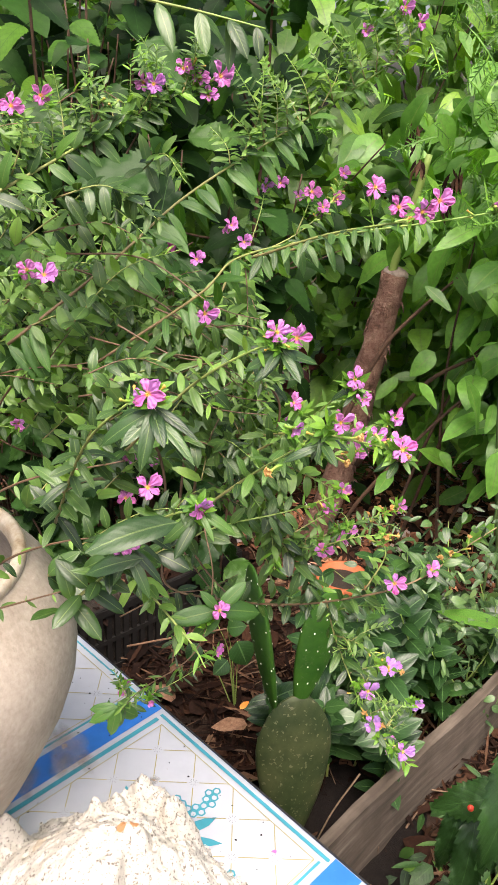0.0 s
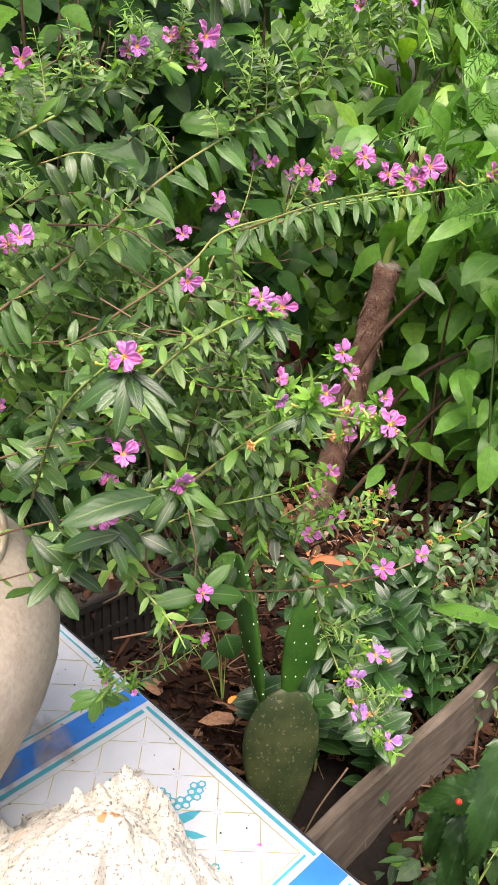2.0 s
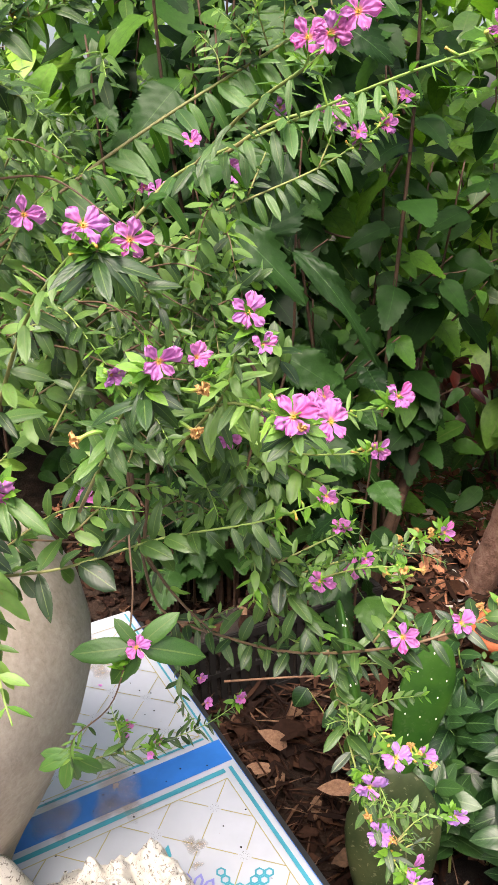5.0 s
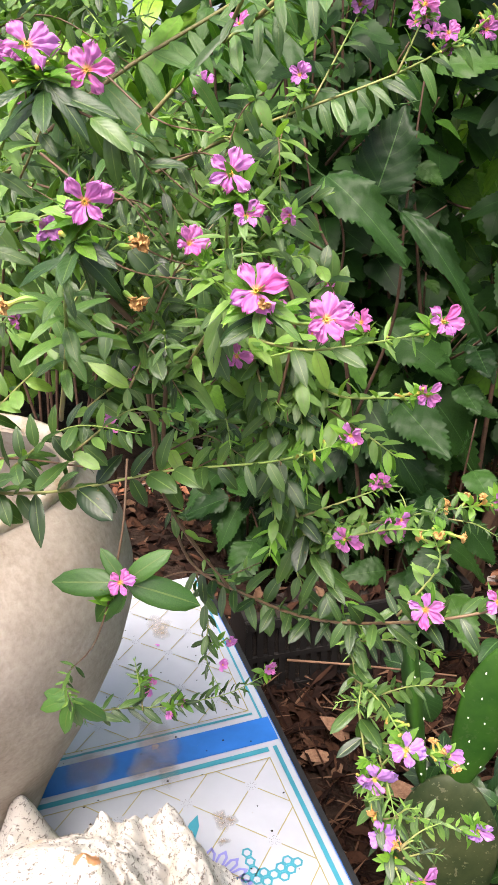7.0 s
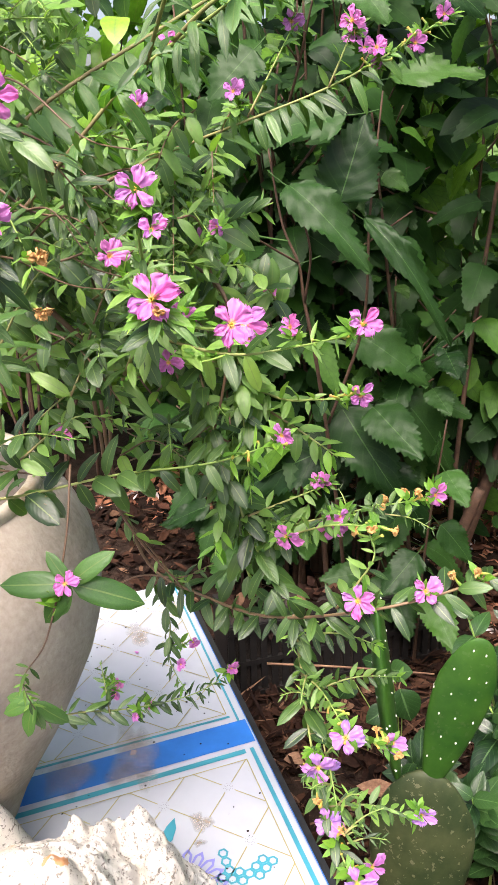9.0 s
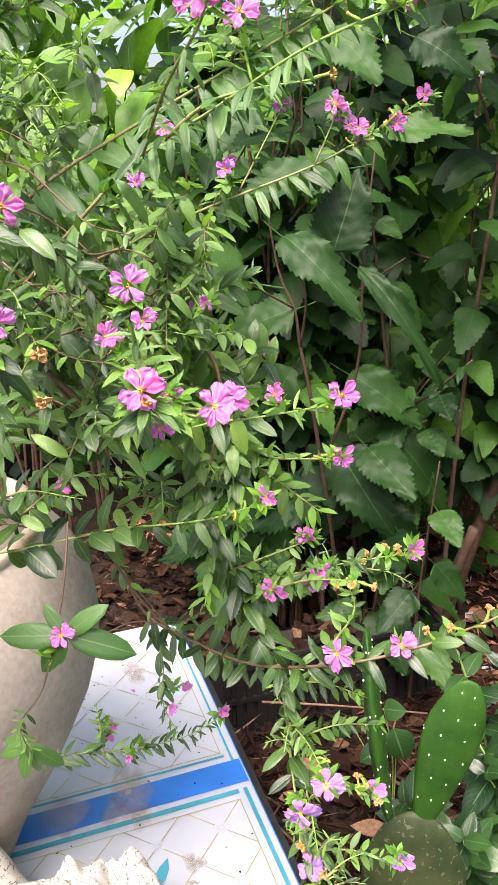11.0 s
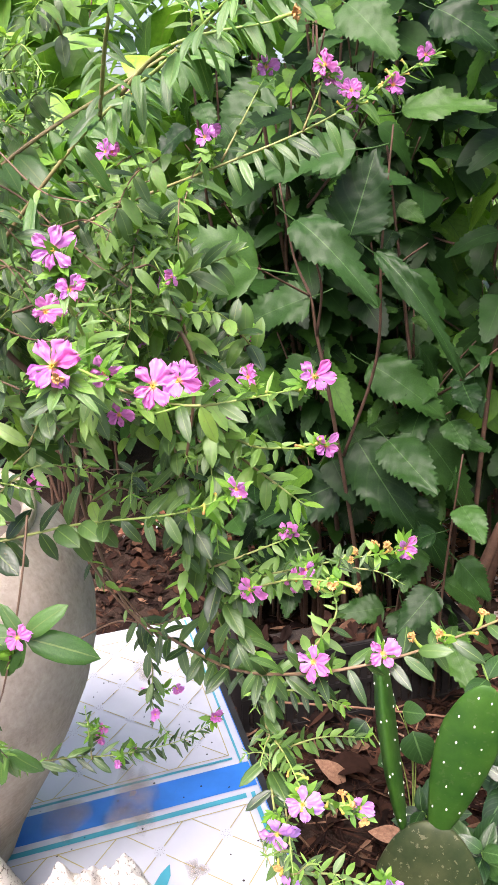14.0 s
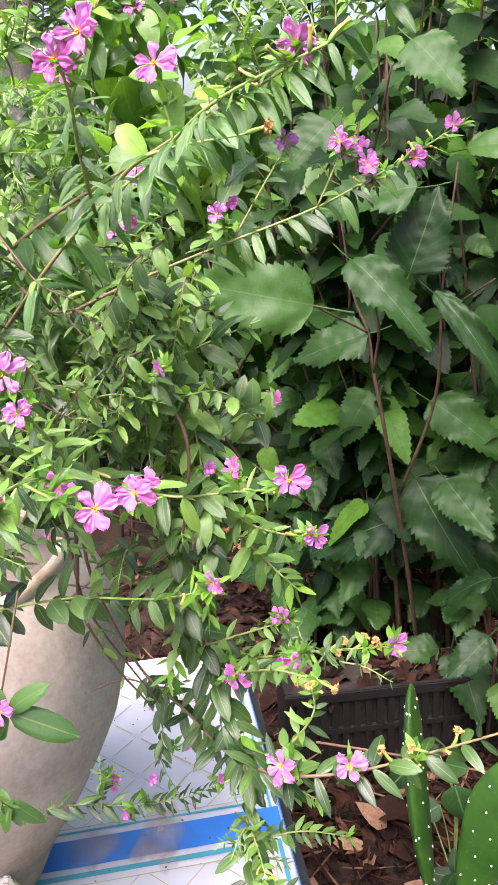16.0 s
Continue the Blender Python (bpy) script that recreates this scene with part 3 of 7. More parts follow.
A0, A1, B0, B1 = -0.57, 0.95, -0.032, 0.62  # the cloth's extent


def box(bm, x0, x1, y0, y1, z0, z1, bevel=0.0):
    vs = bmesh.ops.create_cube(bm, size=1.0, matrix=Matrix.Translation(((x0 + x1) / 2, (y0 + y1) / 2, (z0 + z1) / 2)) @ Matrix.Diagonal((x1 - x0, y1 - y0, z1 - z0, 1)))["verts"]
    if bevel:
        edges = {e for v in vs for e in v.link_edges}
        bmesh.ops.bevel(bm, geom=list(edges), offset=bevel, segments=2, affect="EDGES")


def boxed(*dims, bevel=0.0):
    bm = bmesh.new()
    box(bm, *dims, bevel=bevel)
    return bm


low_table = thing("low_table", "low black-edged table under a printed vinyl cloth", "table")
low_table.matrix_basis = TABLE
part("tabletop", boxed(A0 + 0.006, A1 - 0.006, -B1 + 0.006, 0.024, -0.04, -0.0045, bevel=0.004), TABLEWOOD, low_table)
part("apron", boxed(A0 + 0.05, A1 - 0.05, -0.012, 0.008, -0.10, -0.0405), TABLEWOOD, low_table)
for a, b in ((A0 + 0.06, 0.05), (A1 - 0.06, 0.05), (A0 + 0.06, B1 - 0.07), (A1 - 0.06, B1 - 0.07)):
    part("leg", boxed(a - 0.02, a + 0.02, -b - 0.02, -b + 0.02, -TOP - 0.02, -0.0405, bevel=0.003), TABLEWOOD, low_table)
part("edge_strip", boxed(A0 + 0.02, A1 - 0.02, 0.0265, 0.052, -0.055, -0.022, bevel=0.004), TABLEWOOD, low_table, "black plastic strip along the edge")

tablecloth = thing("tablecloth", "white vinyl tablecloth printed with gold lattice, teal lines and blue bands", "tablecloth")
tablecloth.matrix_basis = TABLE


def cloth_sheet():
    """The vinyl sheet: flat on the table, rounded over the edge, hanging a little down."""
    prof = [(B1, -0.03), (B1, -0.003), (B1 - 0.006, 0.0)] + [(b, 0.0) for b in np.linspace(B1 - 0.03, 0.0, 30)] + [(B0 + 0.004, 0.0), (B0 + 0.001, -0.0015), (B0, -0.005), (B0 + 0.001, -0.02)]
    cols = np.linspace(A0, A1, 60)
    verts = [(a, -b, z + (0.0006 * noise.noise((a * 12, b * 12, 1)) if z == 0 else 0)) for a in cols for b, z in prof]
    w = len(prof)
    faces = [(i * w + k, i * w + k + 1, (i + 1) * w + k + 1, (i + 1) * w + k) for i in range(len(cols) - 1) for k in range(w - 1)]
    return mesh_of("cloth", verts, [f[::-1] for f in faces], CLOTH)


part("cloth", cloth_sheet(), None, tablecloth)
LAY = 0.0016  # the print lies on the sheet


def flat(bm, pts, z):
    vs = [bm.verts.new((a, -b, z)) for a, b in pts]
    f = bm.faces.new(vs)
    if f.calc_area() and (f.normal_update() or f.normal.z < 0):
        f.normal_flip()


def stripe(bm, a0, b0, a1, b1, w, z=LAY):
    d = Vector((a1 - a0, b1 - b0)).normalized()
    s = Vector((-d.y, d.x)) * w / 2
    n = max(1, int(Vector((a1 - a0, b1 - b0)).length / 0.05))
    for k in range(n):
        p, q = Vector((a0, b0)).lerp(Vector((a1, b1)), k / n), Vector((a0, b0)).lerp(Vector((a1, b1)), (k + 1) / n)
        flat(bm, [p + s, q + s, q - s, p - s], z)


def printed(name, mat, draw, label=""):
    bm = bmesh.new()
    draw(bm)
    return part(name, bm, mat, tablecloth, label)


STEP, PANEL = 0.053, 0.409
PANELS = [(-0.115 - 0.409, -0.115), (0.0, PANEL), (PANEL + 0.115, PANEL + 0.115 + 0.409)]


def lattice(bm, p0, p1):
    p0c, p1c = max(p0, A0 + 0.004), min(p1, A1 - 0.005)
    stripe(bm, p0c, 0.0, p1c, 0.0, 0.0016)
    for a in (p0, p1):
        if A0 < a < A1:
            stripe(bm, a, 0.0, a, B1 - 0.02, 0.0016)
    # diagonals through the stars, cut at the panel's frame
    for sgn in (1, -1):
        for k in range(-16, 28):
            c = k * 2 * STEP + (0.0455 + p0) - sgn * 0.0475
            # a = c + sgn * b
            lo, hi = 0.0, B1 - 0.02
            t0, t1 = sorted(((p0c - c) / sgn, (p1c - c) / sgn))
            lo, hi = max(lo, t0), min(hi, t1)
            # short gaps at the stars
            b = lo
            cuts = sorted(s for s in (0.0475 + j * STEP for j in range(-1, 14)) if lo < s < hi)
            for s in cuts + [hi]:
                e = s - (0.008 if s != hi else 0)
                if e - b > 0.004:
                    stripe(bm, c + sgn * b, b, c + sgn * e, e, 0.0016)
                b = s + 0.008


def dots(bm):
    for p0, p1 in PANELS:
        for i in range(-1, 9):
            for j in range(0, 11):
                if (i + j) % 2:
                    continue
                a, b = p0 + 0.0455 + i * STEP, 0.0475 + j * STEP
                if not (max(p0, A0) + 0.01 < a < min(p1, A1) - 0.01):
                    continue
                for k in range(8):
                    c, s = math.cos(k * math.pi / 4), math.sin(k * math.pi / 4)
                    for r in (0.0045, 0.0075):
                        flat(bm, [(a + r * c + 0.0008 * math.cos(q), b + r * s + 0.0008 * math.sin(q)) for q in (0, 1.57, 3.14, 4.71)], LAY)


for p0, p1 in PANELS:
    printed("gold_lattice", GOLD, lambda bm: lattice(bm, p0, p1))
tagged(printed("star_dots", DOT, dots), kind="stuff")
BANDS = [(-0.115, 0.0), (PANEL, PANEL + 0.115)]
for a0, a1 in BANDS:
    printed("blue_band", BLUE, lambda bm: stripe(bm, (a0 + a1) / 2 - 0.005, B0 + 0.004, (a0 + a1) / 2 - 0.005, B1 - 0.02, 0.056), "broad blue printed band")
    printed("teal_line", TEAL, lambda bm: stripe(bm, a1 - 0.018, -0.004, a1 - 0.018, B1 - 0.02, 0.010))
    printed("teal_line", TEAL, lambda bm: stripe(bm, a0 + 0.009, -0.004, a0 + 0.009, B1 - 0.02, 0.005))
for a0, a1 in ((A0 + 0.01, -0.09), (-0.022, PANEL + 0.02), (PANEL + 0.09, A1 - 0.01)):
    printed("teal_border", TEAL, lambda bm: stripe(bm, a0, -0.016, a1, -0.016, 0.007 if a0 > -0.1 else 0.004))
# blue hem hanging at the side
part("blue_hem", mesh_of("blue_hem", [(a, -B0 + dy, z) for a in np.linspace(0.13, A1 - 0.01, 25) for dy, z in ((0.0015, -0.006), (0.006, -0.03), (0.009, -0.06))],
                         [(i * 3 + k, (i + 1) * 3 + k, (i + 1) * 3 + k + 1, i * 3 + k + 1) for i in range(24) for k in range(2)], BLUE), None, tablecloth, "blue hem hanging over the edge")


def petals(bm, a, b, size, count, spread):
    for k in range(count):
        q = -spread / 2 + spread * k / (count - 1) - 2.4
        d, s = (math.cos(q), math.sin(q)), (-math.sin(q), math.cos(q))
        ring = [(0.25, 0.03), (0.6, 0.10), (0.85, 0.11), (1.0, 0.0), (0.85, -0.11), (0.6, -0.10), (0.25, -0.03)]
        hole = [(0.45, 0.02), (0.65, 0.055), (0.85, 0.05), (0.9, 0.0), (0.85, -0.05), (0.65, -0.055), (0.45, -0.02)]
        o = [(a + size * (u * d[0] + v * s[0]), b + size * (u * d[1] + v * s[1])) for u, v in ring]
        i = [(a + size * (u * d[0] + v * s[0]), b + size * (u * d[1] + v * s[1])) for u, v in hole]
        for n in range(7):
            flat(bm, [o[n], o[(n + 1) % 7], i[(n + 1) % 7], i[n]], LAY)


def honeycomb(bm, a, b, r, cells):
    for i, j in cells:
        ca, cb = a + 1.75 * r * (i + 0.5 * (j % 2)), b + 1.5 * r * j
        for k in range(6):
            p, q = k * math.pi / 3 + 0.5, (k + 1) * math.pi / 3 + 0.5
            flat(bm, [(ca + r * math.cos(p), cb + r * math.sin(p)), (ca + r * math.cos(q), cb + r * math.sin(q)),
                      (ca + 0.62 * r * math.cos(q), cb + 0.62 * r * math.sin(q)), (ca + 0.62 * r * math.cos(p), cb + 0.62 * r * math.sin(p))], LAY)


def leaf_print(bm, a, b, a2, b2, w):
    d = Vector((a2 - a, b2 - b))
    s = Vector((-d.y, d.x)).normalized() * w
    p = Vector((a, b))
    flat(bm, [p, p + d * 0.35 + s, p + d * 0.7 + s * 0.8, p + d, p + d * 0.7 - s * 0.5, p + d * 0.35 - s * 0.6], LAY)


for da in (0.0, PANEL + 0.115):
    printed("flower_motif", VIOLET, lambda bm: petals(bm, da + 0.195, 0.165, 0.068, 13, 3.9), "violet line flower")
    for cell in ((0, 0), (1, 0), (2, 0), (2, 1), (3, -1), (3, 0), (2, -1), (3, -2), (2, -3), (3, -3), (2, -4), (3, -4), (2, -5)):
        printed("honeycomb_cell", TEAL, lambda bm: honeycomb(bm, da + 0.158, 0.092, 0.0085, [cell]), "teal printed hexagon")
    for cell in ((0, 0), (1, 0), (2, 0), (1, 1), (0, 1), (2, -1)):
        printed("honeycomb_cell", TEAL, lambda bm: honeycomb(bm, da + 0.295, 0.135, 0.0085, [cell]), "teal printed hexagon")
    for q in ((0.120, 0.178, 0.072, 0.143, 0.012), (0.105, 0.195, 0.070, 0.205, 0.008), (0.215, 0.128, 0.236, 0.066, 0.013), (0.222, 0.132, 0.190, 0.116, 0.010), (0.226, 0.136, 0.282, 0.094, 0.011)):
        printed("leaf_motif", TEAL, lambda bm: leaf_print(bm, da + q[0], q[1], da + q[2], q[3], q[4]), "teal printed leaf")

part("blue_hem", boxed(A0 + 0.004, A1 - 0.004, -B0 + 0.0004, -B0 + 0.0022, -0.021, -0.006), BLUE, tablecloth, "blue printed hem")


def stain(a, b, r, seed, stretch=1.0):
    """A ragged patch, full in its middle (v = 1) and fading to its rim (v = 0)."""
    verts, uvs, faces = [(a, -b, LAY + 0.0008)], [(0.5, 1.0)], []
    for k in range(24):
        q = 2 * math.pi * k / 24
        rr = r * (0.85 + 0.6 * noise.noise((math.cos(q) * 1.5 + seed, math.sin(q) * 1.5, seed)))
        for f, v in ((0.5, 0.7), (1.0, 0.0)):
            verts.append((a + rr * f * math.cos(q) * stretch, -b - rr * f * math.sin(q), LAY + 0.0008))
            uvs.append((0.5, v))
    for k in range(24):
        i, j = 1 + 2 * k, 1 + 2 * ((k + 1) % 24)
        faces += [(0, j, i), (i, j, j + 1, i + 1)]
    return mesh_of("mud_stain", verts, faces, MUD, uvs)


for a, b, r, sd, st in ((-0.085, 0.172, 0.040, 2.1, 2.4), (-0.045, 0.195, 0.036, 4.4, 0.9), (-0.07, 0.285, 0.04, 5.0, 1.3), (0.092, 0.112, 0.012, 12.0, 2.4), (0.098, 0.10, 0.014, 7.0, 1.0), (-0.40, 0.10, 0.03, 9.0, 1.6), (0.13, 0.12, 0.012, 3.0, 0.7)):
    part("mud_stain", stain(a, b, r, sd, st), None, tablecloth, "dried mud on the cloth")
specks = Batch()
for k in range(90):
    q = [(math.cos(j * 1.05) * rg.uniform(0.6, 1.2), math.sin(j * 1.05) * rg.uniform(0.6, 1.2), 0.0) for j in range(6)]
    s_ = rg.uniform(0.0006, 0.0024)
    specks.add((np.array(q), [(0, 1, 2, 3, 4, 5)], np.ones((6, 2))), Matrix.Translation((rg.uniform(-0.5, 0.38), -rg.uniform(0.0, 0.35), LAY + 0.0012)) @ Matrix.Diagonal((s_, s_, 1, 1)))
tagged(part("dirt_specks", specks.mesh("dirt_specks", SOIL), None, tablecloth, "dark specks of dirt"), kind="stuff")

# ---------------------------------------------------------------- cement pot on the table
POT = Vector((-0.391, 0.947, TOP))


def lathe(profile, sides=72, wobble=0.0, seed=0.0):
    verts, faces = [], []
    for r, z in profile:
        for k in range(sides):
            a = 2 * math.pi * k / sides
            rr = r * (1 + wobble * noise.noise((math.cos(a) * 2 + seed, math.sin(a) * 2, z * 6)))
            verts.append((rr * math.cos(a), rr * math.sin(a), z))
    for i in range(len(profile) - 1):
        for k in range(sides):
            a, b = i * sides + k, i * sides + (k + 1) % sides
            faces.append((a, b, b + sides, a + sides))
    return verts, faces


pot = thing("cement_pot", "big egg-shaped grey cement pot with a worn brown glazed rim", "plant pot", at=tuple(POT + Vector((0, 0, 0.002))))
wall = [(0.0, 0.0), (0.095, 0.0), (0.105, 0.01), (0.125, 0.06), (0.155, 0.12), (0.19, 0.18), (0.222, 0.245), (0.25, 0.31), (0.266, 0.37), (0.270, 0.42), (0.263, 0.47), (0.245, 0.51), (0.222, 0.54), (0.205, 0.555)]
inner = [(0.186, 0.556), (0.19, 0.54), (0.215, 0.50), (0.235, 0.44), (0.235, 0.38), (0.21, 0.34)]
part("body", mesh_of("body", *lathe(wall, wobble=0.012), POTCLAY), None, pot)
part("rim", mesh_of("rim", *lathe([(0.205, 0.553), (0.2075, 0.560), (0.207, 0.567), (0.203, 0.572), (0.197, 0.573), (0.191, 0.569), (0.187, 0.562), (0.186, 0.55)], wobble=0.006), RIMCLAY), None, pot, "worn brown glazed rim")
part("inner_wall", mesh_of("inner_wall", *lathe(inner), POTCLAY), None, pot)
part("soil", mesh_of("soil", *lathe([(0.228, 0.40), (0.2, 0.408), (0.1, 0.415), (0.0, 0.42)], 40, 0.05), SOIL), None, pot, "dark potting soil")

# ---------------------------------------------------------------- weathered conch shell
CONES = [(-0.076, 0.939, 0.185, 2.4), (-0.045, 0.955, 0.17, 2.6), (-0.218, 0.920, 0.145, 3.0), (-0.205, 0.895, 0.115, 3.0), (-0.022, 0.991, 0.192, 2.6), (0.038, 0.963, 0.182, 2.6), (0.010, 0.985, 0.175, 2.8), (0.012, 0.846, 0.275, 1.5)]


def shell_height(x, y):
    """Height of the worn shell over the cloth: a humped body whose whorl carries blunt spikes."""
    wob = Vector((x * 14, y * 14, 0.3))
    x2, y2 = x + 0.012 * noise.noise(wob), y + 0.012 * noise.noise(wob + Vector((9, 0, 0)))
    h = 0.265 - 1.15 * max(0.0, math.hypot((x2 - 0.02) * 0.9, y2 - 0.79) - 0.07)
    h = max(h, 0.10 - 1.4 * max(0.0, math.hypot((x2 + 0.12) * 0.55, y2 - 0.85) - 0.045))
    h = max(h, 0.160 - 3.2 * max(0.0, math.hypot(x2 + 0.012, (y2 - 0.945) * 1.2) - 0.06))
    h = min(h, 0.27 - 6.0 * (x2 - 0.008))
    for cx, cy, top, slope in CONES:
        d = math.hypot(x2 - cx, y2 - cy)
        c = top - slope * (math.sqrt(d * d + 0.00012) - 0.011)
        k = max(0.0, 0.02 - abs(c - h)) / 0.02
        h = max(h, c) + 0.005 * k * k
    p = Vector((x, y, h * 0.8))
    rough = 0.35 + 0.65 * min(1.0, max(0.0, (x + 0.10) * 12 + (y - 0.9) * 14))
    h += rough * (0.016 * noise.noise(p * 26) + 0.010 * (1 - 2.4 * abs(noise.noise(p * 48))) + 0.005 * (1 - 2.4 * abs(noise.noise(p * 110))) + 0.003 * noise.noise(p * 260))
    s = (x + 0.070) * 0.95 + (y - 0.915) * 0.30
    along = (y - 0.915) * 0.95 - (x + 0.070) * 0.30
    if abs(along) < 0.024:
        h -= 0.022 * max(0.0, 1 - abs(s) / 0.005)
    return h


def conch():
    nx, ny = 190, 150
    xs, ys = np.linspace(-0.29, 0.21, nx), np.linspace(0.63, 1.06, ny)
    hs = [[shell_height(x, y) for x in xs] for y in ys]
    verts = [(x, y, max(0.0, hs[j][i])) for j, y in enumerate(ys) for i, x in enumerate(xs)]
    faces = []
    for j in range(ny - 1):
        for i in range(nx - 1):
            if max(hs[j][i], hs[j][i + 1], hs[j + 1][i], hs[j + 1][i + 1]) > 0.0:
                a = j * nx + i
                faces.append((a, a + 1, a + nx + 1, a + nx))
    pieces = {}
    for f in faces:
        x, y, z = verts[f[0]]
        on = [k for k, (cx, cy, top, slope) in enumerate(CONES[:6]) if math.hypot(x - cx, y - cy) < 0.034 and z > top - 0.075]
        owner = min(on, key=lambda k: math.hypot(x - CONES[k][0], y - CONES[k][1])) if on else -1
        pieces.setdefault(owner, []).append(f)
    for k, fs in sorted(pieces.items()):
        used = sorted({v for f in fs for v in f})
        index = {v: i for i, v in enumerate(used)}
        name = "shell_body" if k < 0 else "spike"
        yield name, mesh_of(name, [verts[v] for v in used], [tuple(index[v] for v in f) for f in fs], SHELL)


shell = thing("conch_shell", "large weathered white conch shell with blunt spikes and dark pitting", "shell", at=(0, 0, TOP + 0.0012))
for piece_name, piece in conch():
    part(piece_name, piece, None, shell)

# ---------------------------------------------------------------- prickly pear
cactus = thing("prickly_pear", "prickly pear cactus, one scarred old pad bearing two fresh green pads", "cactus", at=(0.17, 1.43, 0.0))


def pad(length, width, thick, bend, seed):
    bm = bmesh.new()
    bmesh.ops.create_uvsphere(bm, u_segments=28, v_segments=18, radius=1.0)
    for v in bm.verts:
        z = (v.co.z + 1) / 2
        w = (0.42 + 0.75 * z ** 0.9) if z < 0.75 else 1.05
        r = 1 + 0.03 * noise.noise(v.co * 2 + Vector((seed, 0, 0)))
        v.co = Vector((v.co.x * width * min(1.0, w) * r, v.co.y * thick * (1 + 0.1 * noise.noise(v.co * 3)) + bend * (z - 0.2) ** 2, z * length))
    for f in bm.faces:
        f.smooth = True
    return bm


AREOLE_MESH = None


def areoles(owner, length, width, thick, bend, rows, cols):
    """White spine cushions, each a small bead of its own, set in loose rows on both sides."""
    global AREOLE_MESH
    if AREOLE_MESH is None:
        bm = bmesh.new()
        bmesh.ops.create_icosphere(bm, subdivisions=1, radius=1.0)
        AREOLE_MESH = bpy.data.meshes.new("areole")
        bm.to_mesh(AREOLE_MESH)
        bm.free()
        AREOLE_MESH.materials.append(AREOLE)
    for i in range(rows):
        z = 0.12 + 0.8 * i / (rows - 1)
        w = min(1.0, 0.42 + 0.75 * z ** 0.9) * width * math.sqrt(max(0.02, 1 - (2 * z - 1) ** 2))
        for k in range(cols + 1):
            x = -1 + 2 * (k + (0.5 if i % 2 else 0)) / cols + rg.uniform(-0.08, 0.08)
            if abs(x) > 1:
                continue
            for side in (-1, 1):
                y = side * thick * math.sqrt(max(0, 1 - x * x)) * math.sqrt(max(0.02, 1 - (2 * z - 1) ** 2)) + bend * (z - 0.2) ** 2
                part("areole", AREOLE_MESH, None, owner, m=Matrix.Translation((x * w, y, z * length + rg.uniform(-0.004, 0.004))) @ Matrix.Diagonal((0.0015, 0.0017, 0.0025, 1)))


def add_pad(base, top, face, width, thick, mat, label, rows, cols):
    """A pad from base to top whose flat side looks along face."""
    z = (Vector(top) - Vector(base))
    length = z.length
    z.normalize()
    y = (Vector(face) - z * Vector(face).dot(z)).normalized()
    x = y.cross(z)
    m = Matrix((x, y, z)).transposed().to_4x4()
    m.translation = Vector(base) - cactus.location
    ob = part("pad", pad(length, width, thick, 0.02, base[0]), mat, cactus, label, m)
    if rows:
        areoles(ob, length, width, thick, 0.02, rows, cols)


add_pad((0.20, 1.385, 0.0), (0.180, 1.45, 0.40), (0.42, -1, 0.1), 0.097, 0.028, PAD_OLD, "old grey-green scarred pad", 0, 0)
add_pad((0.140, 1.428, 0.355), (0.055, 1.455, 0.70), (0.88, 0.47, 0.0), 0.072, 0.015, PAD_NEW, "narrow fresh green pad", 7, 3)
add_pad((0.186, 1.437, 0.355), (0.235, 1.49, 0.66), (0.45, -1, 0.1), 0.051, 0.014, PAD_NEW, "fresh green pad", 7, 3)

# ---------------------------------------------------------------- cut trunk, plank, crate, terracotta pot
trunk = thing("cut_trunk", "cut-off brown tree trunk with peeling bark and one green shoot", "tree stump", at=(0.17, 2.75, 0.0))
o = trunk.location
line = [Vector(p) - o for p in spline([(0.10, 2.72, -0.05), (0.19, 2.73, 0.3), (0.25, 2.74, 0.68), (0.305, 2.75, 1.045)], 12)]
tv, tf, tu = tube(line, 0.056, 0.043, 20, 0.0)
tv = np.array([Vector(v) + Vector((1, 1, 0)) * 0.009 * noise.noise(Vector(v) * 16) + Vector((-1, 1, 0)) * 0.004 * noise.noise(Vector(v) * 40) for v in tv])
part("trunk", mesh_of("trunk", tv, tf, POST, tu), None, trunk)
bmc = bmesh.new()
bmesh.ops.create_uvsphere(bmc, u_segments=18, v_segments=8, radius=1.0)
for v in bmc.verts:
    v.co = Vector((v.co.x * 0.044, v.co.y * 0.044, v.co.z * 0.022)) * (1 + 0.08 * noise.noise(v.co * 4))
part("cut_end", bmc, ENDWOOD, trunk, "greyish rounded cut end", Matrix.Translation(line[-1]) @ pose(0, 0, 0, 0, 12, 0))
for k in range(60):
    q, zz = rg.uniform(2.6, 6.5), rg.uniform(0.35, 1.0)
    c = line[min(len(line) - 1, int(zz / 1.1 * len(line)))]
    s = c + Vector((math.cos(q), math.sin(q), 0)) * 0.046
    part("bark_flake", mesh_of("bark_flake", *tube([s, s + Vector((math.cos(q) * 0.007, math.sin(q) * 0.007, -0.014)), s + Vector((math.cos(q) * 0.012, math.sin(q) * 0.012, -0.034))], 0.0045, 0.0012, 5)[:2], POST), None, trunk)
shoot = [Vector(p) - o for p in spline([(0.285, 2.74, 1.0), (0.305, 2.72, 1.15), (0.335, 2.72, 1.28), (0.36, 2.72, 1.42)], 5)]
part("shoot", mesh_of("shoot", *tube(shoot, 0.016, 0.010, 8)[:2], STEM, tube(shoot, 0.016, 0.010, 8)[2] * 0 + 0.8), None, trunk, "green shoot")

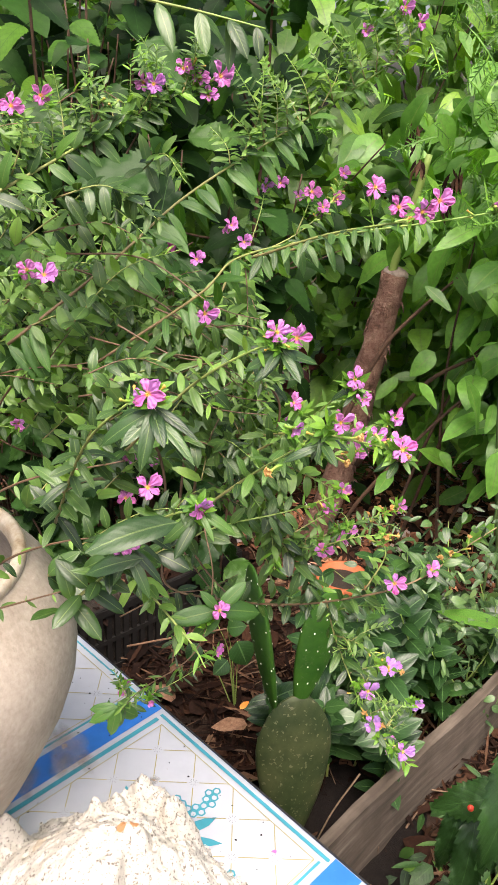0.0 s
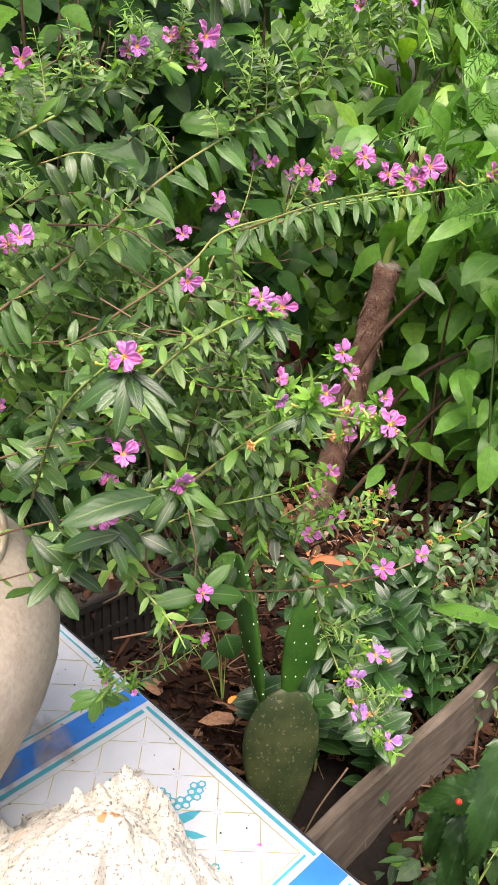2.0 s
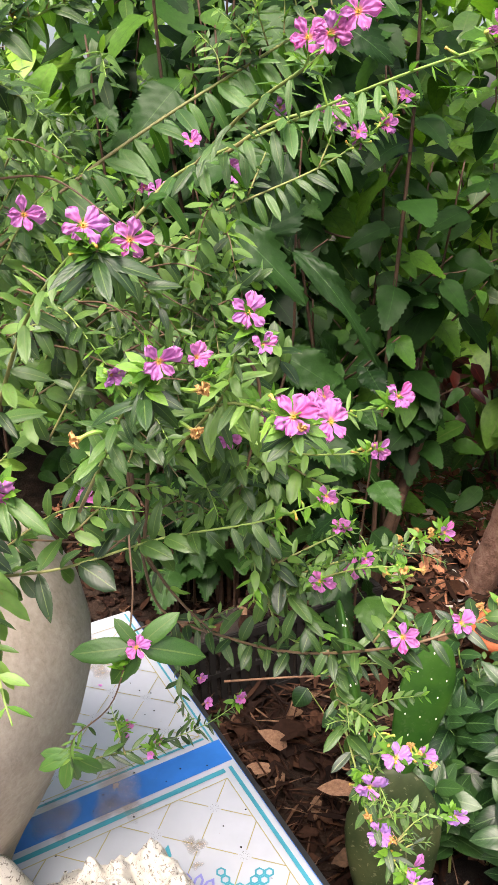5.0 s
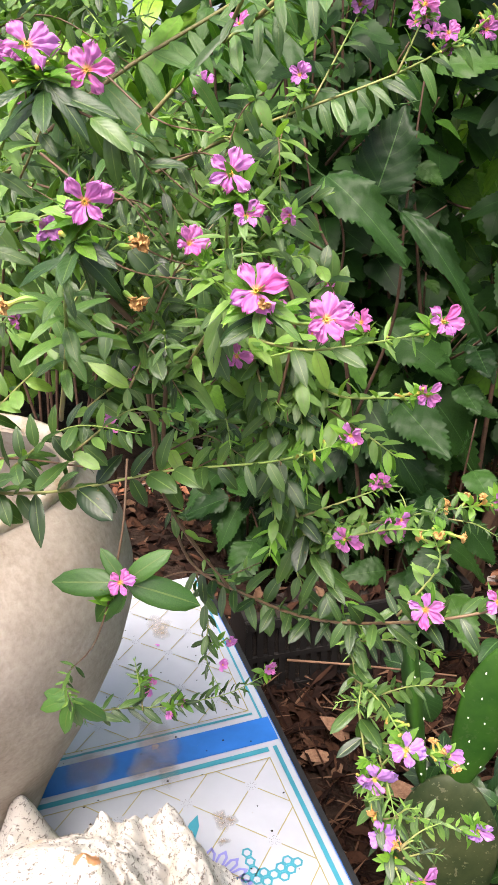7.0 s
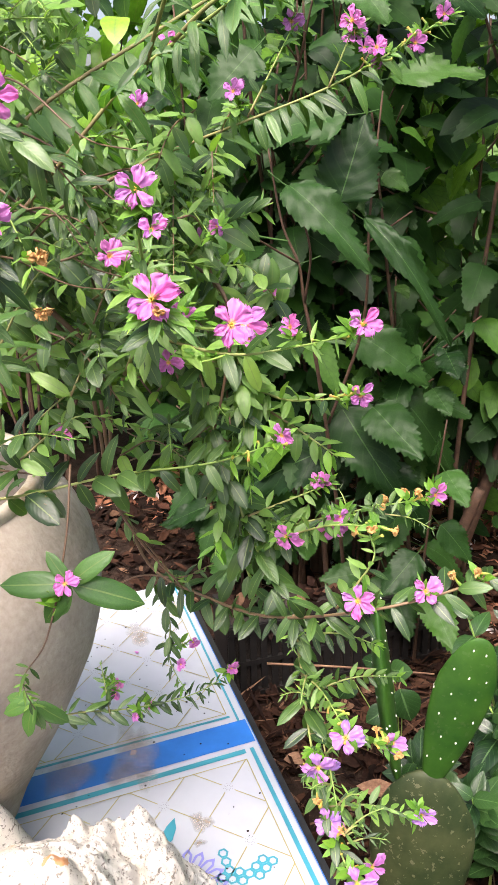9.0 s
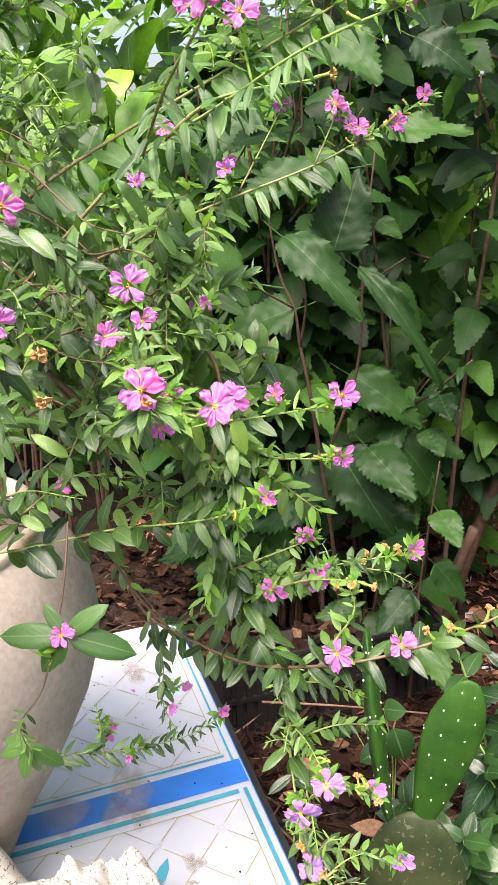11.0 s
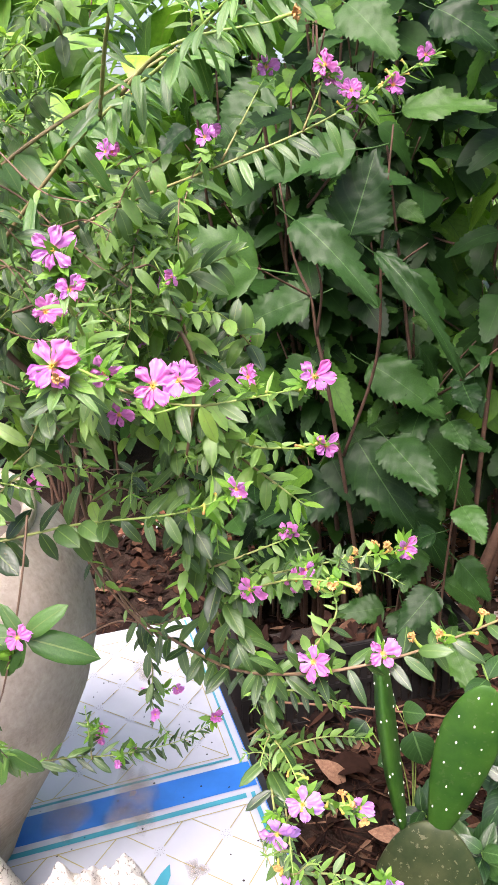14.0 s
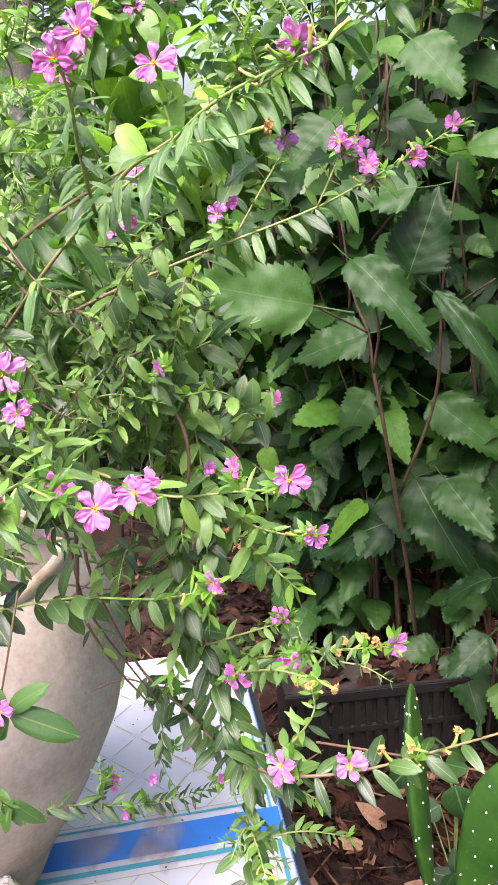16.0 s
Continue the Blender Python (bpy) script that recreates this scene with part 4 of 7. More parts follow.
heap = thing("soil_heap", "damp black soil heaped between the cactus and the plank, coloured as shaded", "soil", at=(0.34, 1.45, 0.0))
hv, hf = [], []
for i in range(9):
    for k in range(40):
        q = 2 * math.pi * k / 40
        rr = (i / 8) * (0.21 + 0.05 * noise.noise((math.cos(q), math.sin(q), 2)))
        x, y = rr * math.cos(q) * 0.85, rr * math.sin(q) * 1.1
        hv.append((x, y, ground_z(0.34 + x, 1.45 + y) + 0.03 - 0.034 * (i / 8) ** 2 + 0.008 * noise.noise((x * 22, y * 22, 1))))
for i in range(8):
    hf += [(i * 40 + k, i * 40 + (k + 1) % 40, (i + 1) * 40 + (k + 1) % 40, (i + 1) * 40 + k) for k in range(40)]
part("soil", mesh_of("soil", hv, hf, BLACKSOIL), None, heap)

plank = thing("plank", "weathered grey wooden plank lying on edge on the ground", "plank", at=(0.294, 1.232, 0.0))
pd = Vector((0.563, 0.826, 0.0)).normalized()
pm = Matrix((pd, Vector((-pd.y, pd.x, 0)), Vector((0, 0, 1)))).transposed().to_4x4()
bmp = bmesh.new()
box(bmp, -0.14, 1.05, 0.0, 0.026, -0.02, 0.205)
bmesh.ops.subdivide_edges(bmp, edges=bmp.edges[:], cuts=8, use_grid_fill=True)
for v in bmp.verts:
    v.co += Vector((0, 0.004 * noise.noise(v.co * 9) + 0.02 * noise.noise((v.co.x * 2.5, 3, 0)), 0.007 * noise.noise(v.co * 6) * (v.co.z > 0.1)))
part("board", bmp, PLANKWOOD, plank, m=pm @ pose(0, 0, 0.0, -3, 0, 0))

crate = thing("plastic_crate", "black plastic crate with slotted sides standing on the ground", "crate", at=(-0.46, 1.74, 0.0))
cd = Vector((0.62, 0.78, 0)).normalized()
cm = Matrix((cd, Vector((-cd.y, cd.x, 0)), Vector((0, 0, 1)))).transposed().to_4x4()
crate.matrix_basis = Matrix.Translation(crate.location) @ cm
part("top_rail", boxed(0, 0.62, 0, 0.015, 0.205, 0.235, bevel=0.003), BLACKPLASTIC, crate)
part("top_rail", boxed(0, 0.62, 0.165, 0.18, 0.10, 0.13, bevel=0.003), BLACKPLASTIC, crate)
part("bottom_rail", boxed(0, 0.62, 0.0, 0.18, 0.0, 0.03, bevel=0.003), BLACKPLASTIC, crate)
part("mid_rail", boxed(0, 0.62, 0.002, 0.012, 0.11, 0.125), BLACKPLASTIC, crate)
for k in range(22):
    part("slat", boxed(k * 0.0285, k * 0.0285 + 0.016, 0.003, 0.011, 0.03, 0.206), BLACKPLASTIC, crate)
for x in (0.0, 0.605):
    part("end_panel", boxed(x, x + 0.015, 0.016, 0.164, 0.0305, 0.234), BLACKPLASTIC, crate)
part("fill", boxed(0.02, 0.60, 0.014, 0.16, 0.031, 0.195), SOIL, crate, "dark soil filling the crate")

tpot = thing("terracotta_pot", "small orange terracotta pot half hidden by leaves", "plant pot", at=(0.25, 2.25, 0.0))
part("body", mesh_of("body", *lathe([(0.0, 0.0), (0.05, 0.0), (0.075, 0.14), (0.083, 0.14), (0.086, 0.175), (0.075, 0.176), (0.068, 0.13), (0.0, 0.12)], 32), TERRACOTTA), None, tpot)
part("soil", mesh_of("soil", *lathe([(0.072, 0.150), (0.03, 0.158), (0.0, 0.16)], 24, 0.04), SOIL), None, tpot, "dark soil")

# ---------------------------------------------------------------- the flowering shrub
shrub = thing("flowering_shrub", "sprawling shrub with narrow green leaves and pink six-petalled flowers", "shrub", at=(-0.36, 0.95, 0.80))
ORIGIN = Matrix.Translation(-Vector(shrub.location))
loose_leaves, old_and_shaded_leaves, young_leaves = Batch(), Batch(), Batch()
leaf_parts = 0
TIPS = []
EYE_SIDE = Vector((0.45, -0.75, 0.45))


def sprig(points, leaf=0.034, gap=0.011, thick=0.0022, woody=0.0, bare=0.0, show=False, tipsize=0.45, fresh=True, seed=None, needle=False, hang=0.0, old=False, slim=1.0, ranked=False):
    """A branch through the points with opposite pairs of leaves. woody: how much of it is bark-brown; bare: its
    leafless share; old: dark leaves, aged or toned for shade.
    """
    global leaf_parts
    r = random.Random(seed if seed is not None else hash(points[0]) % 9999 + len(points))
    line = spline(points, 7)
    if seed is None:
        TIPS.extend(line[len(line) // 3:])
    v, f, u = tube(line, thick * 0.8, thick * 0.3, 6)
    u[:, 1] = np.clip(u[:, 1] * (1 - woody) / 1.0 + (0.0 if woody > 0.3 else 0.25) - woody * 0.2, 0, 1) if woody else 0.35 + 0.65 * u[:, 1]
    branch = part("branch", mesh_of("branch", v, f, STEM, u), None, shrub, m=ORIGIN)
    total = sum((b - a).length for a, b in zip(line, line[1:]))
    s, turn, k = total * bare, r.uniform(0, 6.28), 0
    while s < total * 0.985:
        share, i, left = s / total, 0, s
        while i < len(line) - 2 and left > (line[i + 1] - line[i]).length:
            left -= (line[i + 1] - line[i]).length
            i += 1
        d = (line[i + 1] - line[i]).normalized()
        p = line[i] + d * left
        size = leaf * (1 - (1 - tipsize) * share**1.5) * r.uniform(0.72, 1.15)
        a = d.cross(Vector((0, 0, 1))).normalized() if ranked else d.orthogonal().normalized()
        b = d.cross(a)
        if ranked:
            turn = r.uniform(-0.8, 0.8)
        for half in (0, 1):
            if r.random() < (0.16 if ranked else 0.06):
                continue
            q = turn + half * math.pi + r.uniform(-0.25, 0.25)
            out = a * math.cos(q) + b * math.sin(q)
            way = (d * r.uniform(0.2, 0.9) + out * 0.9 + Vector((0, 0, -0.28 - hang * r.uniform(0.5, 1.4)))).normalized()
            nor = (Vector((0, 0, 0.75)) + EYE_SIDE * r.uniform(0.3, 1.1) + d * -0.2 + out * r.uniform(0.0, 0.4))
            m = frame_matrix(p, way, nor, size, r.uniform(0.85, 1.2) * slim)
            if fresh and share > 0.86:
                young_leaves.add(NEEDLE[r.randrange(2)] if size < leaf * 0.5 else SMALL[r.randrange(3)], ORIGIN @ m)
            elif show and leaf_parts < 300 and not needle:
                part("leaf", (OLD_MESH if old else BRIGHT_MESH if leaf > 0.053 else LEAF_MESH)[r.randrange(6)], None, branch, m=m)
                leaf_parts += 1
            else:
                (old_and_shaded_leaves if old else loose_leaves).add(NEEDLE[r.randrange(2)] if needle else (LEAVES[r.randrange(6)] if size > 0.022 else SMALL[r.randrange(3)]), ORIGIN @ m)
        turn += math.pi / 2 + r.uniform(-0.3, 0.3)
        s += gap * r.uniform(0.75, 1.3) * (1 - 0.45 * share)
        k += 1
    return branch


def petal_mesh(seed, crinkle):
    """A crinkled petal on a thin claw, broad and wavy at its end; about one unit from claw to end."""
    r = random.Random(seed)
    rows, cols = 12, 11
    ph, verts, uvs, faces = r.uniform(0, 6), [], [], []
    wide = r.uniform(0.25, 0.31)
    for i in range(rows + 1):
        t = i / rows
        q = min(1.0, t / 0.72)
        w = 0.05 + wide * q**1.5 * (1.5 - 0.5 * q)
        if t > 0.72:
            w *= math.sqrt(max(0.16, 1 - ((t - 0.72) / 0.295) ** 2))
        for k in range(cols):
            x = 2 * k / (cols - 1) - 1
            z = 0.18 * t - 0.24 * t * t * t + crinkle * t * (0.095 * math.sin(x * 6.5 + ph) + 0.07 * math.sin(t * 13 + x * 3 + ph) + 0.075 * t * math.sin(x * 13 + 2 * ph + 3 * t)) + 0.12 * abs(x) * t * math.sin(ph)
            y = t - 0.04 * x * x + 0.07 * t * t * math.sin(k * 2.1 + ph)
            verts.append((x * w * (1 + 0.12 * math.sin(t * 11 + ph + x)) + 0.06 * t * t * math.sin(ph * 2), y, z))
            uvs.append((k / (cols - 1), t))
    for i in range(rows):
        for k in range(cols - 1):
            a = i * cols + k
            faces.append((a, a + 1, a + cols + 1, a + cols))
    return np.array(verts), faces, np.array(uvs)


PETALS = [petal_mesh(k, c) for k, c in enumerate((0.7, 1.0, 1.3, 0.85, 1.15))]
PETAL_MESH = [mesh_of("petal", *p[:2], PETAL, p[2]) for p in PETALS]
VIOLET_MESH = [mesh_of("petal", *p[:2], VIOLET_PETAL, p[2]) for p in PETALS]


def flower_heart():
    """Calyx tube with its six teeth, opening towards +z, with stamens; the mouth lies at the origin."""
    verts, faces, mats = [], [], []

    def add(line, r0, r1, sides, mat):
        n = len(verts)
        v, f, _ = tube([Vector(p) for p in line], r0, r1, sides)
        verts.extend(v)
        faces.extend(tuple(i + n for i in x) for x in f)
        mats.extend([mat] * len(f))

    add([(0.0, -0.25, -0.95), (0, -0.18, -0.75), (0, -0.06, -0.3), (0, 0, 0.0)], 0.10, 0.13, 8, 0)
    for k in range(6):
        q = math.pi * k / 3
        add([(0.1 * math.cos(q), 0.1 * math.sin(q), -0.03), (0.16 * math.cos(q), 0.16 * math.sin(q), 0.02)], 0.04, 0.01, 4, 0)
    for k in range(7):
        q = k * 0.9
        add([(0.03 * math.cos(q), 0.03 * math.sin(q), 0.0), (0.06 * math.cos(q), 0.06 * math.sin(q), 0.09), (0.08 * math.cos(q), 0.08 * math.sin(q) - 0.02, 0.14)], 0.02, 0.025, 4, 1)
    return mesh_of("flower", verts, faces, [CALYX, STAMEN], mat_index=mats)


HEART = flower_heart()
petal_parts = 0


def petal_pose(k, open_, r):
    q = math.pi / 6 + math.pi * k / 3 + r.uniform(-0.2, 0.2) + (0.0, 0.16, -0.1, 0.0, 0.1, -0.16)[k]
    big = (0.95, 0.86, 0.88, 0.95, 1.12, 1.10)[k]
    return Matrix.Rotation(q, 4, "Z") @ Matrix.Rotation(radians(90 - open_) + r.uniform(-0.3, 0.22), 4, "X") @ Matrix.Translation((0, 0.075, 0)) @ Matrix.Diagonal((big * r.uniform(0.8, 1.08), big * r.uniform(0.82, 1.0), 1, 1))


COROLLAS = []
for c, op in enumerate((80, 62, 88, 45)):
    bt, rr = Batch(), random.Random(40 + c)
    for k in range(6):
        bt.add(PETALS[(k + c) % 5], petal_pose(k, op, rr))
    COROLLAS.append(bt.mesh("corolla", PETAL))


def flower(p, size=0.0125, face=None, open_=80):
    """A flower whose mouth is at p; size is the petals' reach; face the way it looks; open_ in degrees from closed to flat."""
    global petal_parts
    r = random.Random(int(abs(p[0] * 7919 + p[1] * 104729 + p[2] * 1299) * 100))
    size *= 0.92
    z = Vector(face) if face else Vector((0.42, -0.72, 0.25)) + Vector((r.uniform(-0.45, 0.45), r.uniform(-0.3, 0.3), r.uniform(-0.4, 0.35)))
    z.normalize()
    y = Vector((0, 0, 1))
    y = (y - z * y.dot(z)).normalized()
    x = y.cross(z)
    m = Matrix((x, y, z)).transposed().to_4x4() @ Matrix.Rotation(r.uniform(0, 1.0) - 0.5, 4, "Z")
    m = Matrix.Translation(p) @ m @ Matrix.Diagonal((size, size, size, 1))
    foot = Vector(p) - z * size * 0.85
    root = min(TIPS, key=lambda q: (q - foot).length)
    if (root - foot).length < 0.05:
        mid = root.lerp(foot, 0.6) - Vector((0, 0, 0.1)) * (root - foot).length
        v, f, u = tube(spline([root, mid, foot], 4), 0.0010, 0.0009, 5)
        part("flower_stalk", mesh_of("flower_stalk", v, f, CALYX, u), None, shrub, m=ORIGIN)
        for k in range(8):
            at = root.lerp(foot, r.uniform(0.1, 0.9))
            young_leaves.add(NEEDLE[k % 2] if k % 3 else SMALL[0], ORIGIN @ frame_matrix(at, z * 0.8 + Vector((r.uniform(-1, 1), r.uniform(-1, 1), r.uniform(-0.5, 1))), (0.2, -0.5, 0.8), r.uniform(0.009, 0.020), 1.1))
        bracts(root.lerp(foot, 0.5), 0.010, 7, int(r.random() * 9999))
    ob = part("flower", HEART, None, shrub, "pink flower with crinkled petals" if petal_parts == 0 else "", ORIGIN @ m)
    if petal_parts < 290:
        for k in range(6):
            part("petal", (VIOLET_MESH if p[2] < 1.0 and p[0] > 0.25 else PETAL_MESH)[r.randrange(5)], None, ob, m=petal_pose(k, open_ + r.uniform(-14, 8), r))
        petal_parts += 6
    else:
        part("corolla", COROLLAS[0 if open_ > 75 else 1 if open_ > 55 else 3], None, ob)
    return ob


def calyx_mesh(name, withered):
    """A slender calyx tube one unit long along +z: knobbed foot, swollen middle, narrower throat and six small teeth; withered ones end in crumpled petals."""
    verts, faces, uvs, mats = [], [], [], []
    prof = [(0.0, 0.04), (0.06, 0.085), (0.18, 0.115), (0.40, 0.125), (0.65, 0.10), (0.85, 0.085), (0.95, 0.115), (1.0, 0.13)]
    for z, r in prof:
        for k in range(8):
            q = math.pi * k / 4
            verts.append((r * math.cos(q) + 0.10 * math.sin(math.pi * z), r * math.sin(q) * 0.85, z + (0.05 if z == 1.0 and k % 2 else 0)))
            uvs.append((k / 8, z))
    for i in range(len(prof) - 1):
        for k in range(8):
            a, b = i * 8 + k, i * 8 + (k + 1) % 8
            faces.append((a, b, b + 8, a + 8))
            mats.append(0)
    faces.append(tuple(range(len(verts) - 8, len(verts))))
    mats.append(0)
    if withered:
        bt, r = Batch(), random.Random(9)
        for k in range(5):
            q = 1.26 * k
            bt.add(PETALS[k % 5], Matrix.Translation((0.05 * math.cos(q), 0.05 * math.sin(q), 0.95)) @ Matrix.Rotation(q, 4, "Z") @ Matrix.Rotation(radians(70 + r.uniform(-25, 20)), 4, "X") @ Matrix.Diagonal((0.55, 0.5, 0.8, 1)))
        n = len(verts)
        verts += [tuple(v) for v in np.concatenate(bt.v)]
        uvs += [tuple(u) for u in np.concatenate(bt.u)]
        faces += [tuple(i + n for i in f) for f in bt.f]
        mats += [1] * len(bt.f)
    return mesh_of(name, verts, faces, [POD, DRIED], np.array(uvs), mat_index=mats)


BUD_MESH, DRIED_MESH = calyx_mesh("bud", False), calyx_mesh("dried_flower", True)


def bud(p, face, size=0.012, dried=False):
    """A calyx tube standing at p and looking along face."""
    z = Vector(face).normalized()
    x = z.orthogonal().normalized()
    m = Matrix((x, z.cross(x), z)).transposed().to_4x4() @ Matrix.Rotation(rg.uniform(0, 6.28), 4, "Z") @ Matrix.Diagonal((size, size, size, 1))
    m.translation = Vector(p)
    part("dried_flower" if dried else "bud", DRIED_MESH if dried else BUD_MESH, None, shrub, m=ORIGIN @ m)


def bracts(p, spread=0.011, count=9, seed=0):
    """The bright green tuft of tiny leaves at a flowering tip."""
    r = random.Random(seed)
    for k in range(count):
        way = Vector((r.uniform(-1, 1), r.uniform(-1, 0.6), r.uniform(-0.35, 1.0)))
        young_leaves.add(SMALL[k % 3], ORIGIN @ frame_matrix(Vector(p) + way * 0.002, way, (0.3, -0.6, 0.75), spread * r.uniform(0.7, 1.5), 1.2))



# long arching branches that stand out
sprig([(-0.045, 0.93, 1.30), (0.068, 0.937, 1.385), (0.105, 0.957, 1.423), (0.20, 0.94, 1.455), (0.298, 0.905, 1.482), (0.372, 0.905, 1.50)], 0.054, 0.0185, 0.0022, woody=0.12, show=True, hang=0.5, slim=0.62, tipsize=0.28, ranked=True)
sprig([(0.12, 0.95, 1.425), (0.20, 0.89, 1.465), (0.265, 0.845, 1.488), (0.285, 0.828, 1.497)], 0.032, 0.0190, 0.0020, show=True, slim=0.6, hang=0.2, ranked=True)
sprig([(-0.02, 0.955, 1.315), (0.067, 0.992, 1.358), (0.077, 1.098, 1.383), (0.140, 1.17, 1.415), (0.175, 1.235, 1.447), (0.186, 1.325, 1.480)], 0.044, 0.0165, 0.0021, woody=0.3, show=True, hang=0.75, slim=0.66, ranked=True)
sprig([(0.085, 1.12, 1.392), (0.094, 1.155, 1.44), (0.095, 1.178, 1.465)], 0.025, 0.0130, 0.0014, show=True)
sprig([(0.14, 1.17, 1.415), (0.15, 1.18, 1.445), (0.155, 1.185, 1.462)], 0.022, 0.0130, 0.0014)
sprig([(-0.15, 0.93, 1.31), (-0.045, 0.984, 1.400), (0.017, 1.085, 1.466), (0.128, 1.19, 1.545), (0.20, 1.24, 1.595), (0.263, 1.284, 1.64)], 0.062, 0.0190, 0.0026, woody=0.3, show=True, hang=0.7, slim=0.70, ranked=True)
fine = random.Random(71)
for k in range(17):
    p = Vector((0.06, 1.12, 1.50)).lerp(Vector((0.255, 1.28, 1.635)), k / 16)
    up = Vector((fine.uniform(-0.05, 0.02), fine.uniform(-0.03, 0.03), fine.uniform(0.04, 0.10)))
    sprig([tuple(p), tuple(p + up * 0.5 + Vector((0.008, 0, 0))), tuple(p + up)], 0.022, 0.0062, 0.0011, slim=0.9)
sprig([(-0.20, 0.80, 1.43), (-0.08, 0.884, 1.505), (-0.041, 0.957, 1.537), (0.031, 1.055, 1.585)], 0.045, 0.0143, 0.0025, show=True)
for k in range(16):
    p = Vector((-0.10, 0.87, 1.50)).lerp(Vector((0.03, 1.05, 1.582)), k / 15)
    up = Vector((fine.uniform(-0.03, 0.035), fine.uniform(-0.04, 0.02), fine.uniform(0.03, 0.075)))
    sprig([tuple(p), tuple(p + up * 0.5 + Vector((0, 0.006, 0))), tuple(p + up)], 0.021, 0.0058, 0.0011, slim=0.9)
sprig([(0.160, 0.935, 1.438), (0.195, 0.932, 1.456), (0.225, 0.936, 1.464), (0.261, 0.964, 1.470)], 0.034, 0.020, 0.0020, show=True, slim=0.6, hang=0.3, ranked=True)
sprig([(0.10, 0.80, 1.20), (0.155, 0.765, 1.265), (0.195, 0.735, 1.31), (0.222, 0.72, 1.335)], 0.034, 0.014, 0.0020, show=True, slim=0.7, bare=0.35)
# cluster branches reaching towards the viewer
sprig([(0.03, 0.80, 1.26), (0.10, 0.77, 1.345), (0.155, 0.75, 1.39), (0.182, 0.742, 1.402)], 0.036, 0.0150, 0.0020, show=True, slim=0.72)
sprig([(-0.01, 0.72, 1.22), (0.045, 0.66, 1.33), (0.088, 0.635, 1.38), (0.110, 0.622, 1.395)], 0.036, 0.0150, 0.0020, show=True, old=True, slim=0.72)
sprig([(0.12, 0.90, 1.21), (0.19, 0.86, 1.28), (0.225, 0.82, 1.33), (0.242, 0.806, 1.352)], 0.036, 0.0143, 0.0020, show=True, slim=0.7)
sprig([(0.13, 0.92, 1.235), (0.20, 0.85, 1.28), (0.262, 0.785, 1.305), (0.287, 0.762, 1.311)], 0.034, 0.0143, 0.0020, show=True, slim=0.7)
sprig([(0.142, 0.91, 1.245), (0.196, 0.935, 1.232), (0.235, 0.965, 1.236), (0.282, 0.962, 1.252)], 0.034, 0.0143, 0.0018, show=True, slim=0.75)
sprig([(0.096, 1.045, 1.178), (0.163, 1.045, 1.160), (0.215, 1.03, 1.172), (0.250, 1.03, 1.180)], 0.033, 0.0156, 0.0018, show=True)
sprig([(-0.06, 0.80, 1.10), (0.03, 0.84, 1.11), (0.10, 0.90, 1.125), (0.18, 0.925, 1.145), (0.238, 0.933, 1.172)], 0.042, 0.0168, 0.0020, show=True, old=True)
sprig([(0.064, 1.017, 1.281), (0.075, 1.071, 1.297), (0.107, 1.127, 1.318)], 0.045, 0.0182, 0.0018, show=True)
sprig([(0.095, 1.054, 1.206), (0.07, 1.122, 1.206), (0.066, 1.178, 1.217)], 0.037, 0.0182, 0.0018, show=True)
sprig([(0.105, 0.99, 1.27), (0.14, 0.97, 1.30), (0.172, 0.957, 1.314)], 0.033, 0.0156, 0.0018)
# the brown runner that carries the lower flowers
sprig([(-0.02, 0.93, 1.26), (0.015, 0.965, 1.181), (0.026, 0.966, 1.09), (0.009, 1.02, 0.95), (0.10, 1.01, 0.945), (0.20, 0.97, 0.985), (0.30, 0.93, 1.05), (0.352, 0.948, 1.072), (0.385, 0.99, 1.08), (0.43, 1.01, 1.112)], 0.037, 0.0200, 0.0026, woody=0.5, bare=0.42, show=True, tipsize=0.6, fresh=False, old=True, slim=0.85)
sprig([(0.16, 0.966, 1.126), (0.172, 0.977, 1.073), (0.20, 0.971, 1.033), (0.232, 0.965, 1.013)], 0.042, 0.0169, 0.0019, show=True, old=True)
for a, b, c in (((0.15, 1.0, 1.05), (0.19, 0.985, 1.062), (0.220, 0.967, 1.071)), ((0.16, 1.0, 1.06), (0.20, 1.0, 1.065), (0.242, 0.999, 1.071)), ((0.17, 0.98, 1.07), (0.21, 1.01, 1.09), (0.228, 1.02, 1.10)),
                ((0.18, 0.985, 1.055), (0.25, 1.02, 1.08), (0.312, 1.052, 1.098)), ((0.19, 0.98, 1.05), (0.25, 0.98, 1.085), (0.298, 0.98, 1.10)), ((0.28, 0.95, 1.035), (0.30, 0.97, 1.075), (0.29, 0.98, 1.095))):
    sprig([a, b, c], 0.022, 0.008, 0.0015)
# hanging tail with violet flowers
sprig([(0.234, 0.96, 1.006), (0.252, 0.945, 0.960), (0.275, 0.92, 0.925), (0.300, 0.90, 0.885), (0.335, 0.878, 0.86), (0.36, 0.865, 0.85)], 0.031, 0.0146, 0.0018, show=True, old=True, slim=0.85)
for a, c in (((0.25, 0.945, 0.965), (0.318, 0.905, 0.962)), ((0.275, 0.92, 0.93), (0.330, 0.955, 0.915)), ((0.30, 0.90, 0.885), (0.362, 0.942, 0.872)), ((0.24, 0.955, 0.99), (0.31, 0.975, 0.995)), ((0.26, 0.94, 0.95), (0.32, 0.99, 0.96))):
    m_ = (Vector(a) + Vector(c)) / 2 + Vector((0, 0, 0.008))
    sprig([a, tuple(m_), c], 0.019, 0.0065, 0.0012)
tail = random.Random(37)
